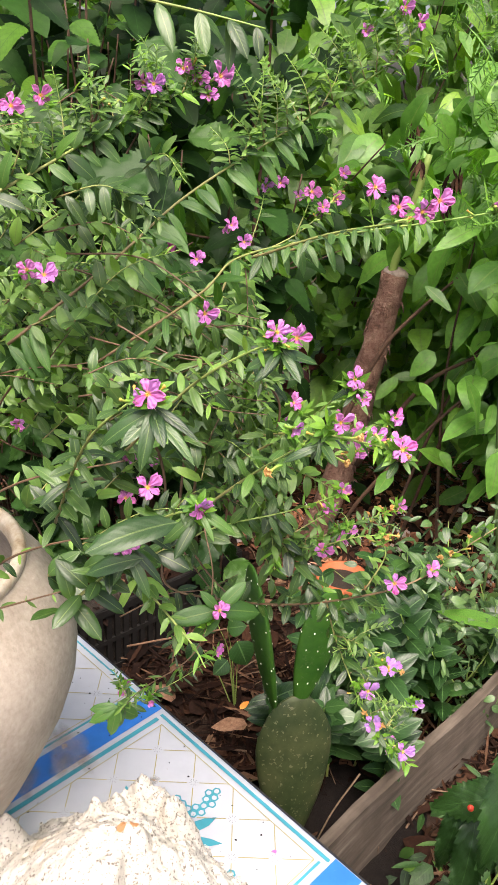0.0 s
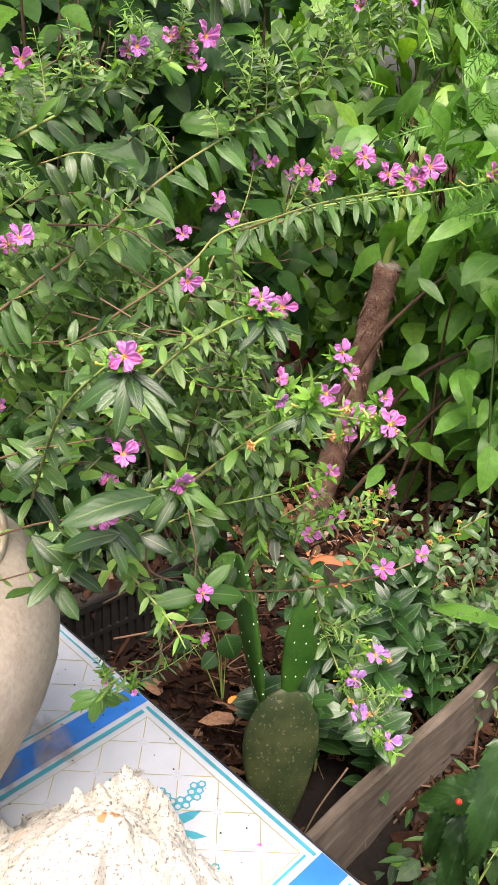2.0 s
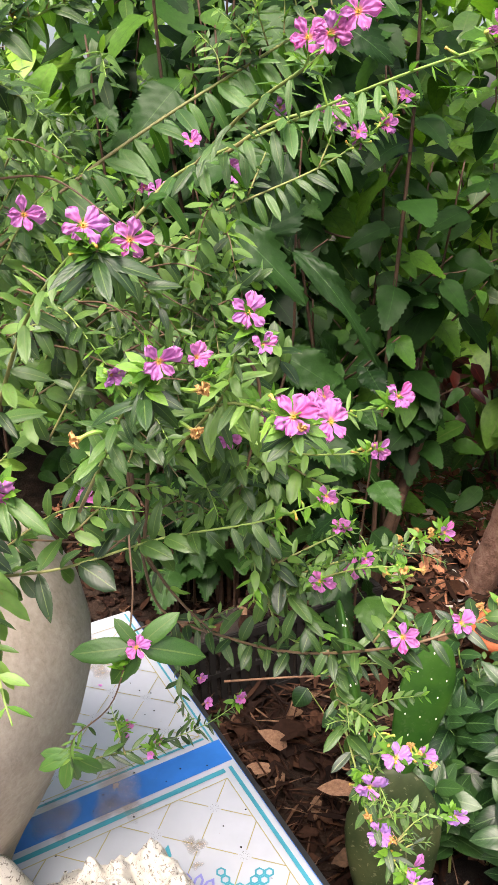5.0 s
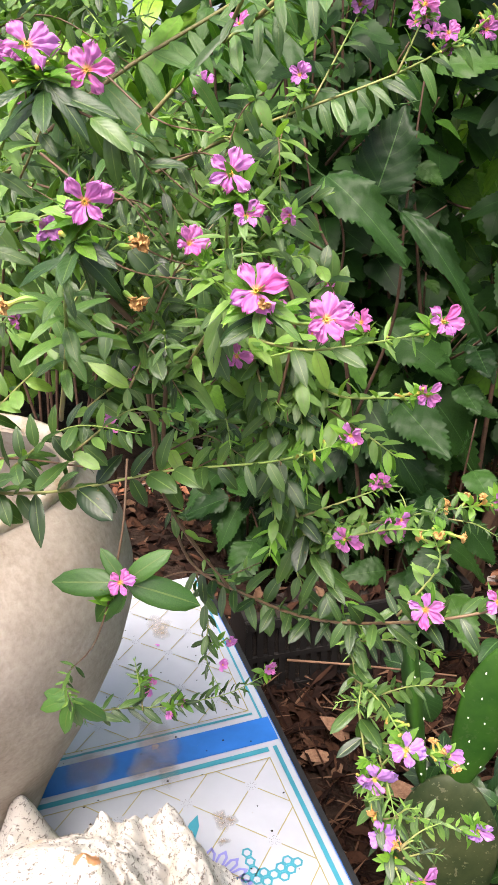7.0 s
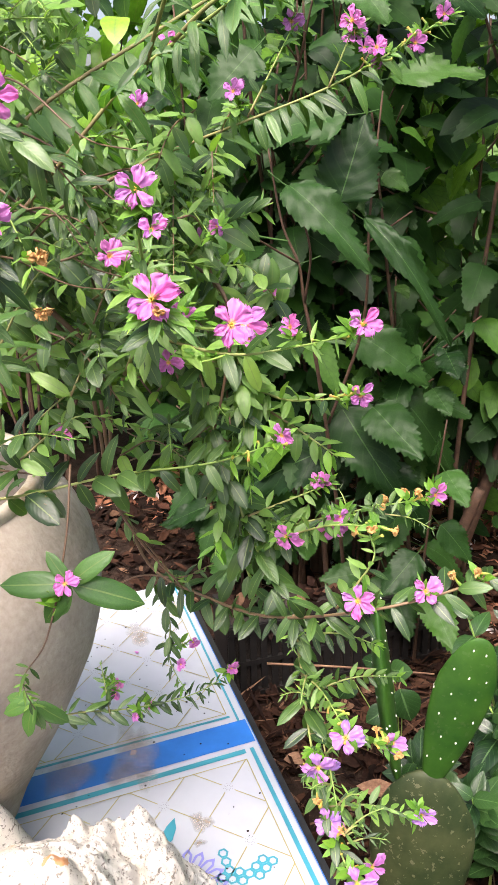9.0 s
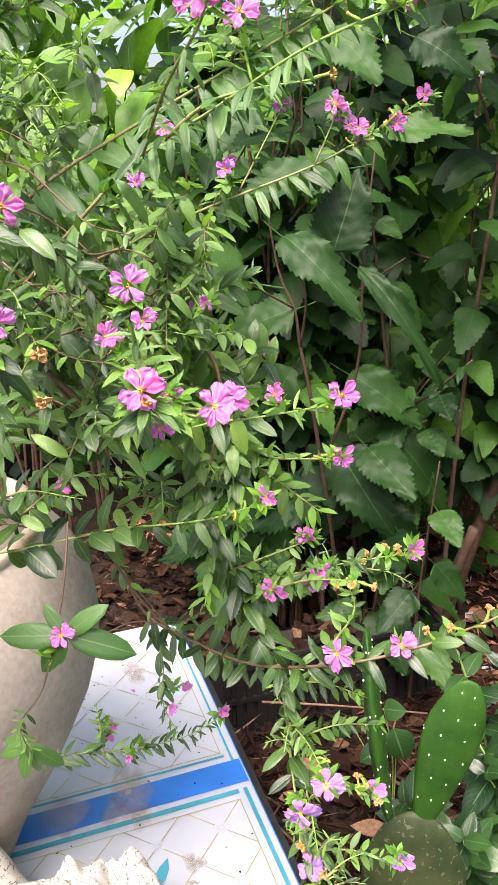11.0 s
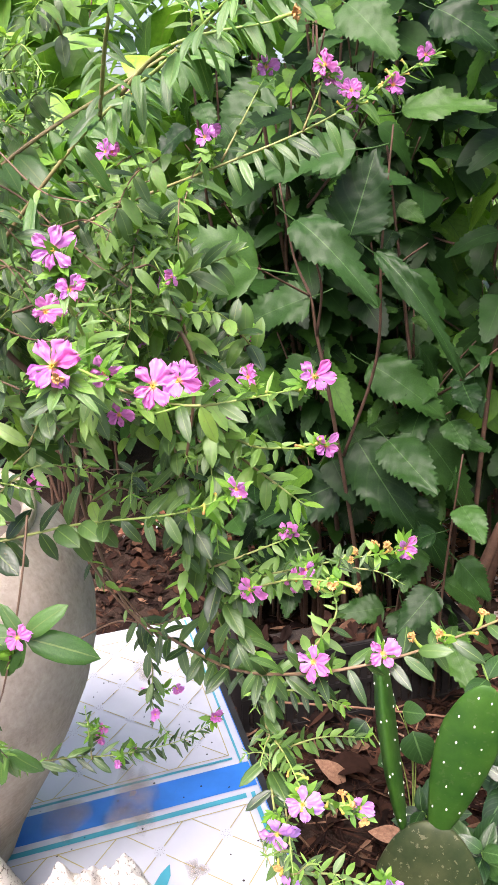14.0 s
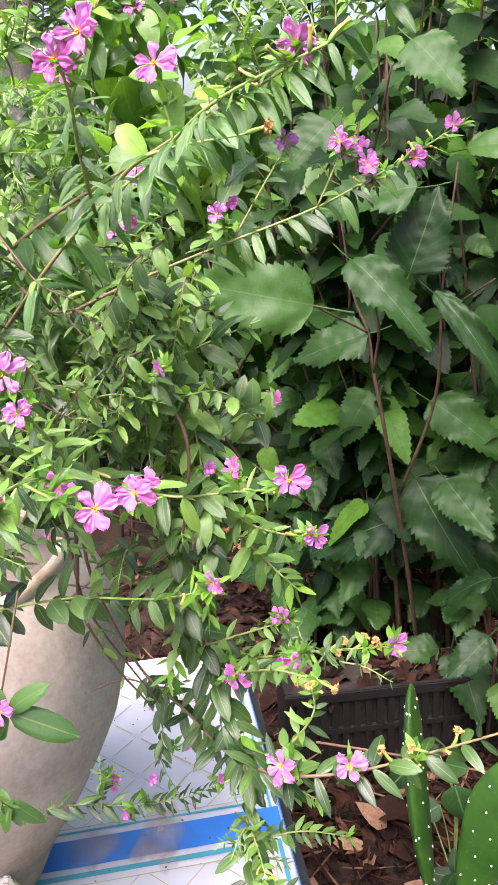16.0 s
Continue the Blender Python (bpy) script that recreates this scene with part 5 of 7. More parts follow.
for k in range(26):
    p = Vector((0.238, 0.955, 1.0)).lerp(Vector((0.345, 0.872, 0.862)), tail.random()) if k % 4 else Vector((0.18, 1.0, 1.062)).lerp(Vector((0.29, 1.02, 1.090)), tail.random())
    e = p + Vector((tail.uniform(-0.02, 0.035), tail.uniform(-0.035, 0.035), tail.uniform(-0.02, 0.025)))
    sprig([tuple(p), tuple(p.lerp(e, 0.5) + Vector((0, 0, 0.004))), tuple(e)], 0.014, 0.0060, 0.0010, seed=5000 + k, needle=True, fresh=False, old=k % 2 == 0)
# sprig that hangs over the cloth
sprig([(0.098, 0.858, 1.15), (0.115, 0.83, 1.10), (0.102, 0.81, 1.02), (0.03, 0.83, 0.93), (-0.03, 0.89, 0.81), (-0.05, 0.93, 0.785)], 0.022, 0.0170, 0.0012, woody=0.7, bare=0.45, show=True, slim=0.6)
sprig([(-0.05, 0.92, 0.785), (-0.045, 0.955, 0.768), (-0.02, 1.0, 0.752), (0.03, 1.05, 0.76), (0.076, 1.066, 0.80)], 0.030, 0.0110, 0.0014, show=True, slim=0.58, old=True, fresh=False)
sprig([(-0.03, 0.975, 0.758), (-0.05, 0.99, 0.78), (-0.065, 1.0, 0.80)], 0.024, 0.0090, 0.0012, show=True, slim=0.6, old=True)
sprig([(0.009, 1.03, 0.93), (0.017, 1.038, 0.87), (0.02, 1.03, 0.82), (0.03, 1.045, 0.765)], 0.028, 0.0120, 0.0014, show=True, slim=0.75, old=True)
# whorl of broad leaves round one small flower
for way, size in (((-0.8, -0.6, 0.0), 0.055), ((0.8, 0.55, -0.28), 0.058), ((-0.45, -0.3, -0.75), 0.048), ((0.5, 0.4, 0.55), 0.042), ((-0.2, -0.3, -0.9), 0.03), ((-0.3, -0.1, 0.4), 0.03)):
    part("leaf", BRIGHT_MESH[5], None, shrub, m=ORIGIN @ frame_matrix((0.124, 0.822, 1.072), way, (0.35, -0.7, 0.65), size, 0.85))
for way, size in (((-0.7, -0.5, -0.3), 0.040), ((-0.1, -0.4, -0.8), 0.042), ((0.5, 0.3, -0.6), 0.045), ((-0.4, 0.1, -0.8), 0.045), ((0.1, -0.1, -1.0), 0.038), ((-0.8, -0.3, 0.0), 0.035)):
    part("leaf", BRIGHT_MESH[1], None, shrub, m=ORIGIN @ frame_matrix((-0.01, 0.865, 0.865), way, (0.35, -0.7, 0.65), size, 0.9))
sprig([(0.0, 0.70, 1.14), (0.05, 0.68, 1.20), (0.072, 0.668, 1.24)], 0.044, 0.0170, 0.0022, show=True, old=True, slim=0.85)
sprig([(0.05, 0.74, 1.20), (0.10, 0.71, 1.25), (0.127, 0.70, 1.264)], 0.036, 0.0143, 0.0022, show=True, old=True, slim=0.8)
sprig([(0.04, 0.76, 1.16), (0.09, 0.71, 1.155), (0.13, 0.675, 1.145), (0.145, 0.665, 1.13)], 0.032, 0.0170, 0.0018, show=True, slim=0.85)

# leafy strands spilling down in front of the pot
for q in (((0.086, 1.046, 1.281), (0.137, 1.018, 1.223), (0.156, 1.003, 1.154), (0.18, 0.979, 1.086)), ((0.109, 1.055, 1.241), (0.150, 1.021, 1.176), (0.160, 1.000, 1.12), (0.162, 0.985, 1.075)),
          ((0.084, 1.02, 1.214), (0.136, 0.984, 1.156), (0.159, 0.963, 1.092), (0.169, 0.94, 1.052)), ((0.146, 1.044, 1.150), (0.202, 1.034, 1.135), (0.230, 1.038, 1.120))):
    sprig(list(q), 0.036, 0.0115, 0.0016, woody=0.3, show=True)
sprig([(-0.021, 0.837, 1.668), (0.036, 0.817, 1.648), (0.092, 0.813, 1.638), (0.145, 0.814, 1.628)], 0.056, 0.040, 0.0020, hang=1.0, fresh=False, bare=0.5, old=True, slim=0.8)
sprig([(-0.25, 0.97, 1.34), (-0.19, 0.98, 1.37), (-0.155, 0.99, 1.376)], 0.034, 0.013, 0.0016, show=True)
sprig([(-0.27, 0.95, 1.16), (-0.21, 0.965, 1.185), (-0.17, 0.972, 1.188)], 0.03, 0.014, 0.0016)
# woody stems rising from the pot and arching over
for a, b, c, d in (((-0.36, 0.95, 0.80), (-0.32, 0.95, 1.05), (-0.20, 0.93, 1.25), (-0.05, 0.93, 1.30)), ((-0.33, 0.97, 0.80), (-0.25, 1.0, 1.10), (-0.12, 0.95, 1.28), (0.10, 0.95, 1.24)),
                   ((-0.38, 0.93, 0.80), (-0.38, 0.88, 1.15), (-0.30, 0.82, 1.35), (-0.15, 0.80, 1.43)), ((-0.35, 0.92, 0.80), (-0.26, 0.85, 1.05), (-0.10, 0.80, 1.20), (0.03, 0.80, 1.25)),
                   ((-0.31, 0.94, 0.80), (-0.2, 0.90, 1.0), (-0.08, 0.86, 1.10), (0.05, 0.88, 1.12)), ((0.062, 0.918, 1.22), (0.051, 0.934, 1.138), (0.048, 0.947, 1.067), (0.09, 0.985, 0.965)),
                   ((0.063, 1.012, 1.284), (0.10, 1.04, 1.26), (0.125, 1.02, 1.18), (0.151, 0.991, 1.15)), ((-0.3, 0.90, 0.80), (-0.2, 0.80, 1.0), (-0.1, 0.72, 1.10), (0.0, 0.70, 1.16))):
    sprig([a, b, c, d], 0.03, 0.05, 0.0027, woody=0.8, bare=0.5, fresh=False)

sprig([(0.055, 0.985, 1.27), (0.082, 0.99, 1.279), (0.122, 0.99, 1.280), (0.149, 0.99, 1.263), (0.156, 0.99, 1.231), (0.143, 0.99, 1.170), (0.130, 0.985, 1.12)], 0.028, 0.03, 0.0032, woody=0.95, bare=0.8, fresh=False)
sprig([(0.04, 0.90, 1.26), (0.068, 0.93, 1.204), (0.068, 0.93, 1.143), (0.062, 0.93, 1.087), (0.084, 0.94, 1.037), (0.11, 0.96, 0.99)], 0.028, 0.04, 0.0030, woody=0.95, bare=0.7, fresh=False)
sprig([(0.13, 0.99, 1.14), (0.141, 1.0, 1.091), (0.147, 1.0, 1.042), (0.167, 1.0, 0.983), (0.205, 1.0, 0.97), (0.235, 1.0, 0.975)], 0.036, 0.016, 0.0022, show=True, fresh=False)
for p, n, low, high in (((0.222, 0.72, 1.335), 8, 0.020, 0.034), ((0.112, 0.622, 1.388), 12, 0.028, 0.044), ((0.076, 0.670, 1.238), 8, 0.028, 0.042), ((0.125, 0.705, 1.262), 7, 0.028, 0.040), ((0.182, 0.745, 1.398), 8, 0.024, 0.036), ((0.287, 0.765, 1.308), 7, 0.015, 0.025), ((0.244, 0.808, 1.348), 6, 0.018, 0.026)):
    wr = random.Random(int(p[0] * 9999))
    for k in range(n):
        q = 2 * math.pi * k / n + wr.uniform(-0.25, 0.25)
        way = Vector((math.cos(q), math.sin(q) * 0.8 - 0.15, -0.45 + wr.uniform(-0.3, 0.3)))
        part("leaf", (OLD_MESH if n > 7 or low > 0.04 else LEAF_MESH)[wr.randrange(6)], None, shrub, m=ORIGIN @ frame_matrix(Vector(p) + Vector((0, 0, -0.004 * (k % 3))), way, (0.25, -0.55, 0.85), wr.uniform(low, high), wr.uniform(0.55, 0.78)))
    bracts(p, 0.012, 12, int(p[1] * 999))
for a, b in (((0.120, 0.66, 1.275), (0.040, 0.60, 1.281)), ((0.092, 0.66, 1.237), (0.028, 0.64, 1.230))):
    d = Vector(b) - Vector(a)
    part("leaf", OLD_MESH[1], None, shrub, m=ORIGIN @ frame_matrix(a, d, (0.1, -0.45, 0.9), d.length * 0.72, 0.85))



def over_pot(x, y, z):
    """The thinly leaved space before the pot's shoulder and rim."""
    return z < 1.20 + 0.29 * (x - 0.05) - 0.33 * (y - 1.0) and 3.0 * (x - 0.05) + 5.0 * (y - 1.0) < 0.16


# the mass of leafy twigs behind and between
mass = random.Random(5)
for k in range(760):
    x, y, z = mass.uniform(-0.33, 0.17), mass.uniform(0.74, 1.32), mass.uniform(1.0, 1.56)
    reach = min(0.15, 0.15 - 1.05 * (y - 0.95)) - 0.08 * min(1.0, max(0.0, (z - 1.22) / 0.15)) - 0.5 * max(0.0, 1.10 - z)
    if x > reach or z < 1.09 + 0.8 * max(0.0, 0.03 - x) + 0.9 * max(0.0, 0.88 - y) - 0.15 * max(0.0, y - 1.0) or (x < -0.08 and k % 3 == 0) or (y < 0.86 and x < 0.06) or (y < 0.92 and z > 1.2 and k % 2 == 0) or (z > 1.47 and y < 0.9):
        continue
    if (z < 1.17 and x < 0.11 and y < 1.03 and k % 4) or (z < 1.25 and x < 0.10 and y < 1.03 and k % 2):
        continue
    if (x < 0.02 and y < 0.96 and k % 2) or (x < reach - 0.13 and mass.random() < 0.55) or (z > 1.36 and mass.random() < 0.35):
        continue
    tip = Vector((x, y, z))
    way = Vector((mass.uniform(0.1, 0.9), mass.uniform(-0.6, 0.4), mass.uniform(-0.35, 0.5))).normalized()
    length = mass.uniform(0.09, 0.17)
    base = tip - way * length + Vector((0, 0, -0.02))
    if (over_pot(x, y, z) or over_pot(*base)) and k % 3:
        continue
    mid = tip - way * length * 0.5 + Vector((0, 0, 0.012))
    # twigs on the near side get the dark leaf colour in place of shade
    sprig([tuple(base), tuple(mid), tuple(tip)], mass.uniform(0.025, 0.038), mass.uniform(0.0100, 0.0140), 0.0013, woody=mass.choice((0.0, 0.0, 0.6)), fresh=mass.random() < 0.35, seed=k, old=y < 0.92)

# denser outer twigs where the shrub spills over the pot
outer = random.Random(15)
for k in range(290):
    y, z = outer.uniform(0.84, 1.18), outer.uniform(0.98, 1.34)
    x = 0.165 - 1.1 * max(0.0, y - 0.98) - abs(outer.gauss(0, 0.05))
    if z < 1.12 - 1.0 * (y - 0.93) + 0.8 * max(0.0, 0.02 - x) or (y < 0.91 and k % 2) or (z < 1.165 and x < 0.12) or (z < 1.24 and x < 0.10 and k % 2):
        continue
    if over_pot(x, y, z) and k % 3:
        continue
    tip = Vector((x, y, z))
    way = Vector((outer.uniform(0.0, 0.9), outer.uniform(-0.7, 0.5), outer.uniform(-0.6, 0.45))).normalized()
    length = outer.uniform(0.06, 0.13)
    # here too the near side's shade comes from the dark leaf colour
    sprig([tuple(tip - way * length + Vector((0, 0, -0.01))), tuple(tip - way * length * 0.5 + Vector((0, 0, 0.012))), tuple(tip)], outer.uniform(0.022, 0.034), outer.uniform(0.0100, 0.0140), 0.0012, woody=outer.choice((0.0, 0.5)), fresh=outer.random() < 0.3, seed=900 + k, old=y < 0.92)

# bare brown twigs that show between the leaves
twigs = random.Random(61)
for k in range(28):
    y, z = twigs.uniform(0.82, 1.12), twigs.uniform(0.98, 1.38)
    tip = Vector((0.16 - 1.1 * max(0.0, y - 0.98) - twigs.uniform(0.0, 0.04), y, z))
    if over_pot(tip.x, y, z) or (z < 1.16 and k % 2):
        continue
    foot = Vector((tip.x - twigs.uniform(0.12, 0.22), y + twigs.uniform(-0.06, 0.06), z + twigs.uniform(-0.12, 0.10)))
    sprig([tuple(foot), tuple(foot.lerp(tip, 0.4) + Vector((0, 0, twigs.uniform(-0.01, 0.04)))), tuple(foot.lerp(tip, 0.75) + Vector((0, 0, twigs.uniform(-0.01, 0.03)))), tuple(tip)], 0.026, 0.02, 0.0015, woody=0.9, bare=0.7, fresh=False, seed=3000 + k)

# flowers, bunch by bunch
for p, s, op in (((0.178, 0.741, 1.412), 0.0130, 84), ((0.192, 0.762, 1.402), 0.0125, 80), ((0.110, 0.617, 1.398), 0.0130, 70), ((0.242, 0.802, 1.358), 0.0130, 84), ((0.250, 0.803, 1.338), 0.0095, 55),
                 ((0.186, 0.834, 1.316), 0.0115, 62), ((0.289, 0.758, 1.315), 0.0135, 82), ((0.267, 0.858, 1.280), 0.0135, 80), ((0.250, 0.880, 1.272), 0.0125, 70), ((0.222, 0.977, 1.246), 0.0115, 65),
                 ((0.288, 0.964, 1.259), 0.0135, 80), ((0.254, 1.03, 1.183), 0.0125, 62), ((0.241, 0.935, 1.178), 0.0105, 58), ((0.154, 0.919, 1.228), 0.0120, 66), ((-0.149, 0.989, 1.382), 0.0140, 78), ((-0.166, 0.971, 1.194), 0.0120, 62), ((0.173, 0.957, 1.319), 0.0090, 50),
                 ((0.068, 1.181, 1.222), 0.0125, 75), ((0.055, 1.142, 1.136), 0.0095, 55), ((-0.035, 1.007, 1.148), 0.0130, 62), ((-0.024, 0.955, 1.117), 0.0135, 80), ((0.227, 1.021, 1.103), 0.0090, 55)):
    flower(p, s, open_=op)
for p, s, op in (((0.224, 0.966, 1.075), 0.0135, 78), ((0.245, 0.999, 1.075), 0.0140, 80), ((0.255, 0.998, 1.088), 0.0095, 55), ((0.313, 1.053, 1.100), 0.0115, 60), ((0.312, 0.924, 1.069), 0.0150, 80),
                 ((0.353, 0.946, 1.080), 0.0130, 68), ((0.126, 0.816, 1.076), 0.0115, 70), ((0.318, 0.899, 0.966), 0.0145, 78), ((0.298, 0.894, 0.930), 0.0155, 80), ((0.309, 0.893, 0.880), 0.0140, 68),
                 ((0.362, 0.947, 0.873), 0.0125, 55), ((0.328, 0.961, 0.917), 0.0125, 60), ((0.347, 0.868, 0.868), 0.0150, 78), ((0.078, 1.069, 0.808), 0.0105, 48), ((-0.051, 1.011, 0.768), 0.0095, 45),
                 ((-0.058, 1.012, 0.748), 0.0095, 55), ((-0.02, 1.03, 0.738), 0.0090, 50), ((0.03, 1.06, 0.83), 0.0090, 50), ((0.074, 0.665, 1.247), 0.0150, 82), ((0.129, 0.697, 1.269), 0.0125, 70)):
    flower(p, s, open_=op)
for p, s, op in (((0.294, 0.834, 1.509), 0.0125, 76), ((0.281, 0.829, 1.500), 0.0120, 70), ((0.352, 0.908, 1.503), 0.0125, 62), ((0.262, 0.845, 1.500), 0.0120, 72), ((0.169, 1.205, 1.447), 0.0110, 66), ((0.183, 1.256, 1.452), 0.0125, 70),
                 ((0.186, 1.314, 1.480), 0.0115, 66), ((0.095, 1.178, 1.472), 0.0125, 62), ((0.155, 1.185, 1.468), 0.0140, 70), ((0.049, 1.151, 1.420), 0.0115, 55), ((-0.003, 1.070, 1.404), 0.0115, 55),
                 ((0.161, 1.221, 1.432), 0.0110, 55), ((0.02, 1.045, 1.600), 0.0125, 64), ((0.035, 1.058, 1.592), 0.0125, 64), ((-0.01, 1.0, 1.585), 0.0125, 64), ((0.045, 1.06, 1.575), 0.0125, 60),
                 ((-0.10, 0.88, 1.56), 0.0135, 66), ((-0.08, 0.90, 1.57), 0.0125, 66), ((0.245, 1.275, 1.685), 0.0135, 66), ((0.265, 1.285, 1.67), 0.0135, 66), ((0.20, 1.25, 1.655), 0.0110, 60), ((0.15, 1.20, 1.46), 0.0110, 60)):
    flower(p, s, open_=op)
for p, s, op in (((0.236, 0.715, 1.352), 0.0120, 68), ((0.198, 0.725, 1.338), 0.0100, 45), ((0.109, 0.981, 1.258), 0.0090, 45), ((0.248, 0.823, 1.291), 0.0120, 66), ((0.287, 0.819, 1.290), 0.0140, 84), ((0.162, 1.007, 1.222), 0.0095, 55), ((0.132, 0.989, 1.306), 0.0100, 55),
                 ((0.234, 1.029, 1.059), 0.0110, 60), ((-0.006, 0.995, 0.752), 0.0090, 48), ((0.100, 0.861, 1.594), 0.0140, 62), ((0.239, 0.918, 1.507), 0.0135, 78), ((0.101, 1.280, 1.465), 0.0120, 64), ((0.084, 1.017, 1.445), 0.0105, 58),
                 ((0.045, 1.02, 1.404), 0.0115, 60), ((0.085, 1.10, 1.413), 0.0115, 62), ((-0.005, 0.718, 1.446), 0.0120, 66), ((0.112, 0.771, 1.413), 0.0125, 66), ((0.116, 0.594, 1.340), 0.0115, 70), ((0.175, 0.892, 1.234), 0.0110, 60),
                 ((0.007, 0.969, 1.168), 0.0105, 55), ((0.097, 0.965, 0.891), 0.0090, 45), ((0.334, 0.92, 0.822), 0.0140, 72), ((0.222, 1.020, 1.102), 0.0100, 58), ((0.030, 0.90, 1.585), 0.0120, 60), ((0.130, 1.255, 1.452), 0.0105, 58)):
    flower(p, s, open_=op)
# pods, buds and withered flowers near the bunches
for p, way, sz, dry in (((0.238, 0.73, 1.333), (0.9, -0.2, 0.15), 0.013, True), ((0.222, 0.72, 1.335), (-0.8, 0.2, 0.1), 0.012, False), ((0.231, 0.738, 1.311), (0.7, -0.3, -0.1), 0.012, True), ((0.193, 0.720, 1.306), (-0.5, -0.6, -0.1), 0.013, True), ((0.261, 0.964, 1.470), (0.9, 0.2, 0.2), 0.013, True)):
    bud(p, way, sz, dry)
pods = random.Random(23)
for p in ((0.18, 0.745, 1.40), (0.285, 0.765, 1.305), (0.28, 0.96, 1.25), (0.247, 1.025, 1.178), (0.235, 0.93, 1.17), (0.30, 1.04, 1.09), (0.30, 0.985, 1.10), (0.375, 0.99, 1.085), (0.32, 0.90, 0.955), (0.30, 0.895, 0.915), (0.31, 0.95, 0.91), (0.33, 0.89, 0.875), (0.355, 0.905, 1.50), (0.18, 1.27, 1.46), (0.17, 1.22, 1.445), (0.03, 1.05, 1.58), (-0.04, 0.96, 1.54), (0.13, 0.63, 1.385)):
    near = sorted(TIPS, key=lambda q: (q - Vector(p)).length)[:7]
    bracts(near[0], 0.010, 8, int(p[2] * 9999))
    for k in range(6):
        bud(near[k], (pods.uniform(-0.5, 1.0), pods.uniform(-0.9, 0.6), pods.uniform(-0.1, 0.7)), pods.uniform(0.008, 0.0125), pods.random() < (0.6 if p[1] > 0.97 and p[2] < 1.12 else 0.15))
tagged(part("foliage", loose_leaves.mesh("foliage", LEAF_MASS), None, shrub), kind="stuff")
tagged(part("old_foliage", old_and_shaded_leaves.mesh("old_foliage", OLD_SHADED_MASS), None, shrub, "dark green leaves, older ones and near ones coloured as shaded"), kind="stuff")
tagged(part("young_leaves", young_leaves.mesh("young_leaves", FRESH), None, shrub, "bright green young leaves"), kind="stuff")

# ---------------------------------------------------------------- large-leaved bush behind
hib = thing("hibiscus_bush", "dense dark green hibiscus bush with large toothed leaves and brown stems", "bush", at=(-0.45, 2.35, 0.0))
HO = Matrix.Translation(-Vector(hib.location))
hr = random.Random(8)


def wood(owner, points, r0, r1, mat, sides=7, name="stem"):
    v, f, u = tube(spline(points, 6), r0, r1, sides, 0.1, hr)
    return part(name, mesh_of(name, v, f, mat, u), None, owner, m=Matrix.Translation(-Vector(owner.location)))


hib_mass = Batch()
hib_parts = 0


def leafy_stem(points, r0, r1, start, gap, low, high, lean=(0.2, -0.5)):
    """A woody stem with long-stalked toothed leaves set spirally from the share start to its tip."""
    global hib_parts
    line = spline(points, 6)
    v, f, u = tube(line, r0, r1, 7, 0.08, hr)
    part("stem", mesh_of("stem", v, f, REDTWIG, u), None, hib, m=HO)
    total = sum((b - a).length for a, b in zip(line, line[1:]))
    s, q = total * start, hr.uniform(0, 6.28)
    while s < total:
        i, left = 0, s
        while i < len(line) - 2 and left > (line[i + 1] - line[i]).length:
            left -= (line[i + 1] - line[i]).length
            i += 1
        p = line[i].lerp(line[i + 1], min(1.0, left / (line[i + 1] - line[i]).length))
        share = s / total
        way = Vector((math.cos(q) + lean[0], math.sin(q) + lean[1], hr.uniform(-1.0, 0.05) + 0.5 * max(0.0, share - 0.8)))
        nor = Vector((hr.uniform(-0.2, 0.5), -0.5 + hr.uniform(-0.25, 0.25), 0.9)) + way * 0.2
        size = hr.uniform(low, high) * (1.0 - 0.45 * max(0.0, share - 0.7) / 0.3)
        m = frame_matrix(p, way, nor, size, hr.uniform(0.85, 1.1))
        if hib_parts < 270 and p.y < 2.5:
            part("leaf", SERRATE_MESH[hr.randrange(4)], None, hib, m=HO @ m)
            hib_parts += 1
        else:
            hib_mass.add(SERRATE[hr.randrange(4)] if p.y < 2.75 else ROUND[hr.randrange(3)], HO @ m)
        q += 2.4 + hr.uniform(-0.4, 0.4)
        s += gap * hr.uniform(0.7, 1.35)


# the stem in front, with its known leaves
wood(hib, [(-0.40, 2.25, 0.0), (-0.36, 2.1, 0.45), (-0.346, 1.97, 0.863), (-0.368, 1.95, 1.016), (-0.384, 1.95, 1.102), (-0.425, 1.95, 1.183), (-0.459, 1.95, 1.336)], 0.0058, 0.0022, REDTWIG)
wood(hib, [(-0.384, 1.95, 1.102), (-0.40, 1.88, 1.14), (-0.409, 1.80, 1.181)], 0.0028, 0.002, REDTWIG)
wood(hib, [(-0.368, 1.95, 1.016), (-0.335, 1.92, 1.13), (-0.325, 1.86, 1.23)], 0.0034, 0.002, REDTWIG)
wood(hib, [(-0.36, 2.05, 0.70), (-0.28, 2.06, 0.95), (-0.25, 2.02, 1.20), (-0.24, 2.04, 1.44)], 0.0045, 0.002, REDTWIG)


def big_leaf(a, b, width=1.0, face=(0.45, -0.75, 0.45), kind=0):
    d = Vector(b) - Vector(a)
    part("leaf", SERRATE_MESH[kind], None, hib, m=HO @ frame_matrix(Vector(a) - d * 0.3, d, face, d.length, width))


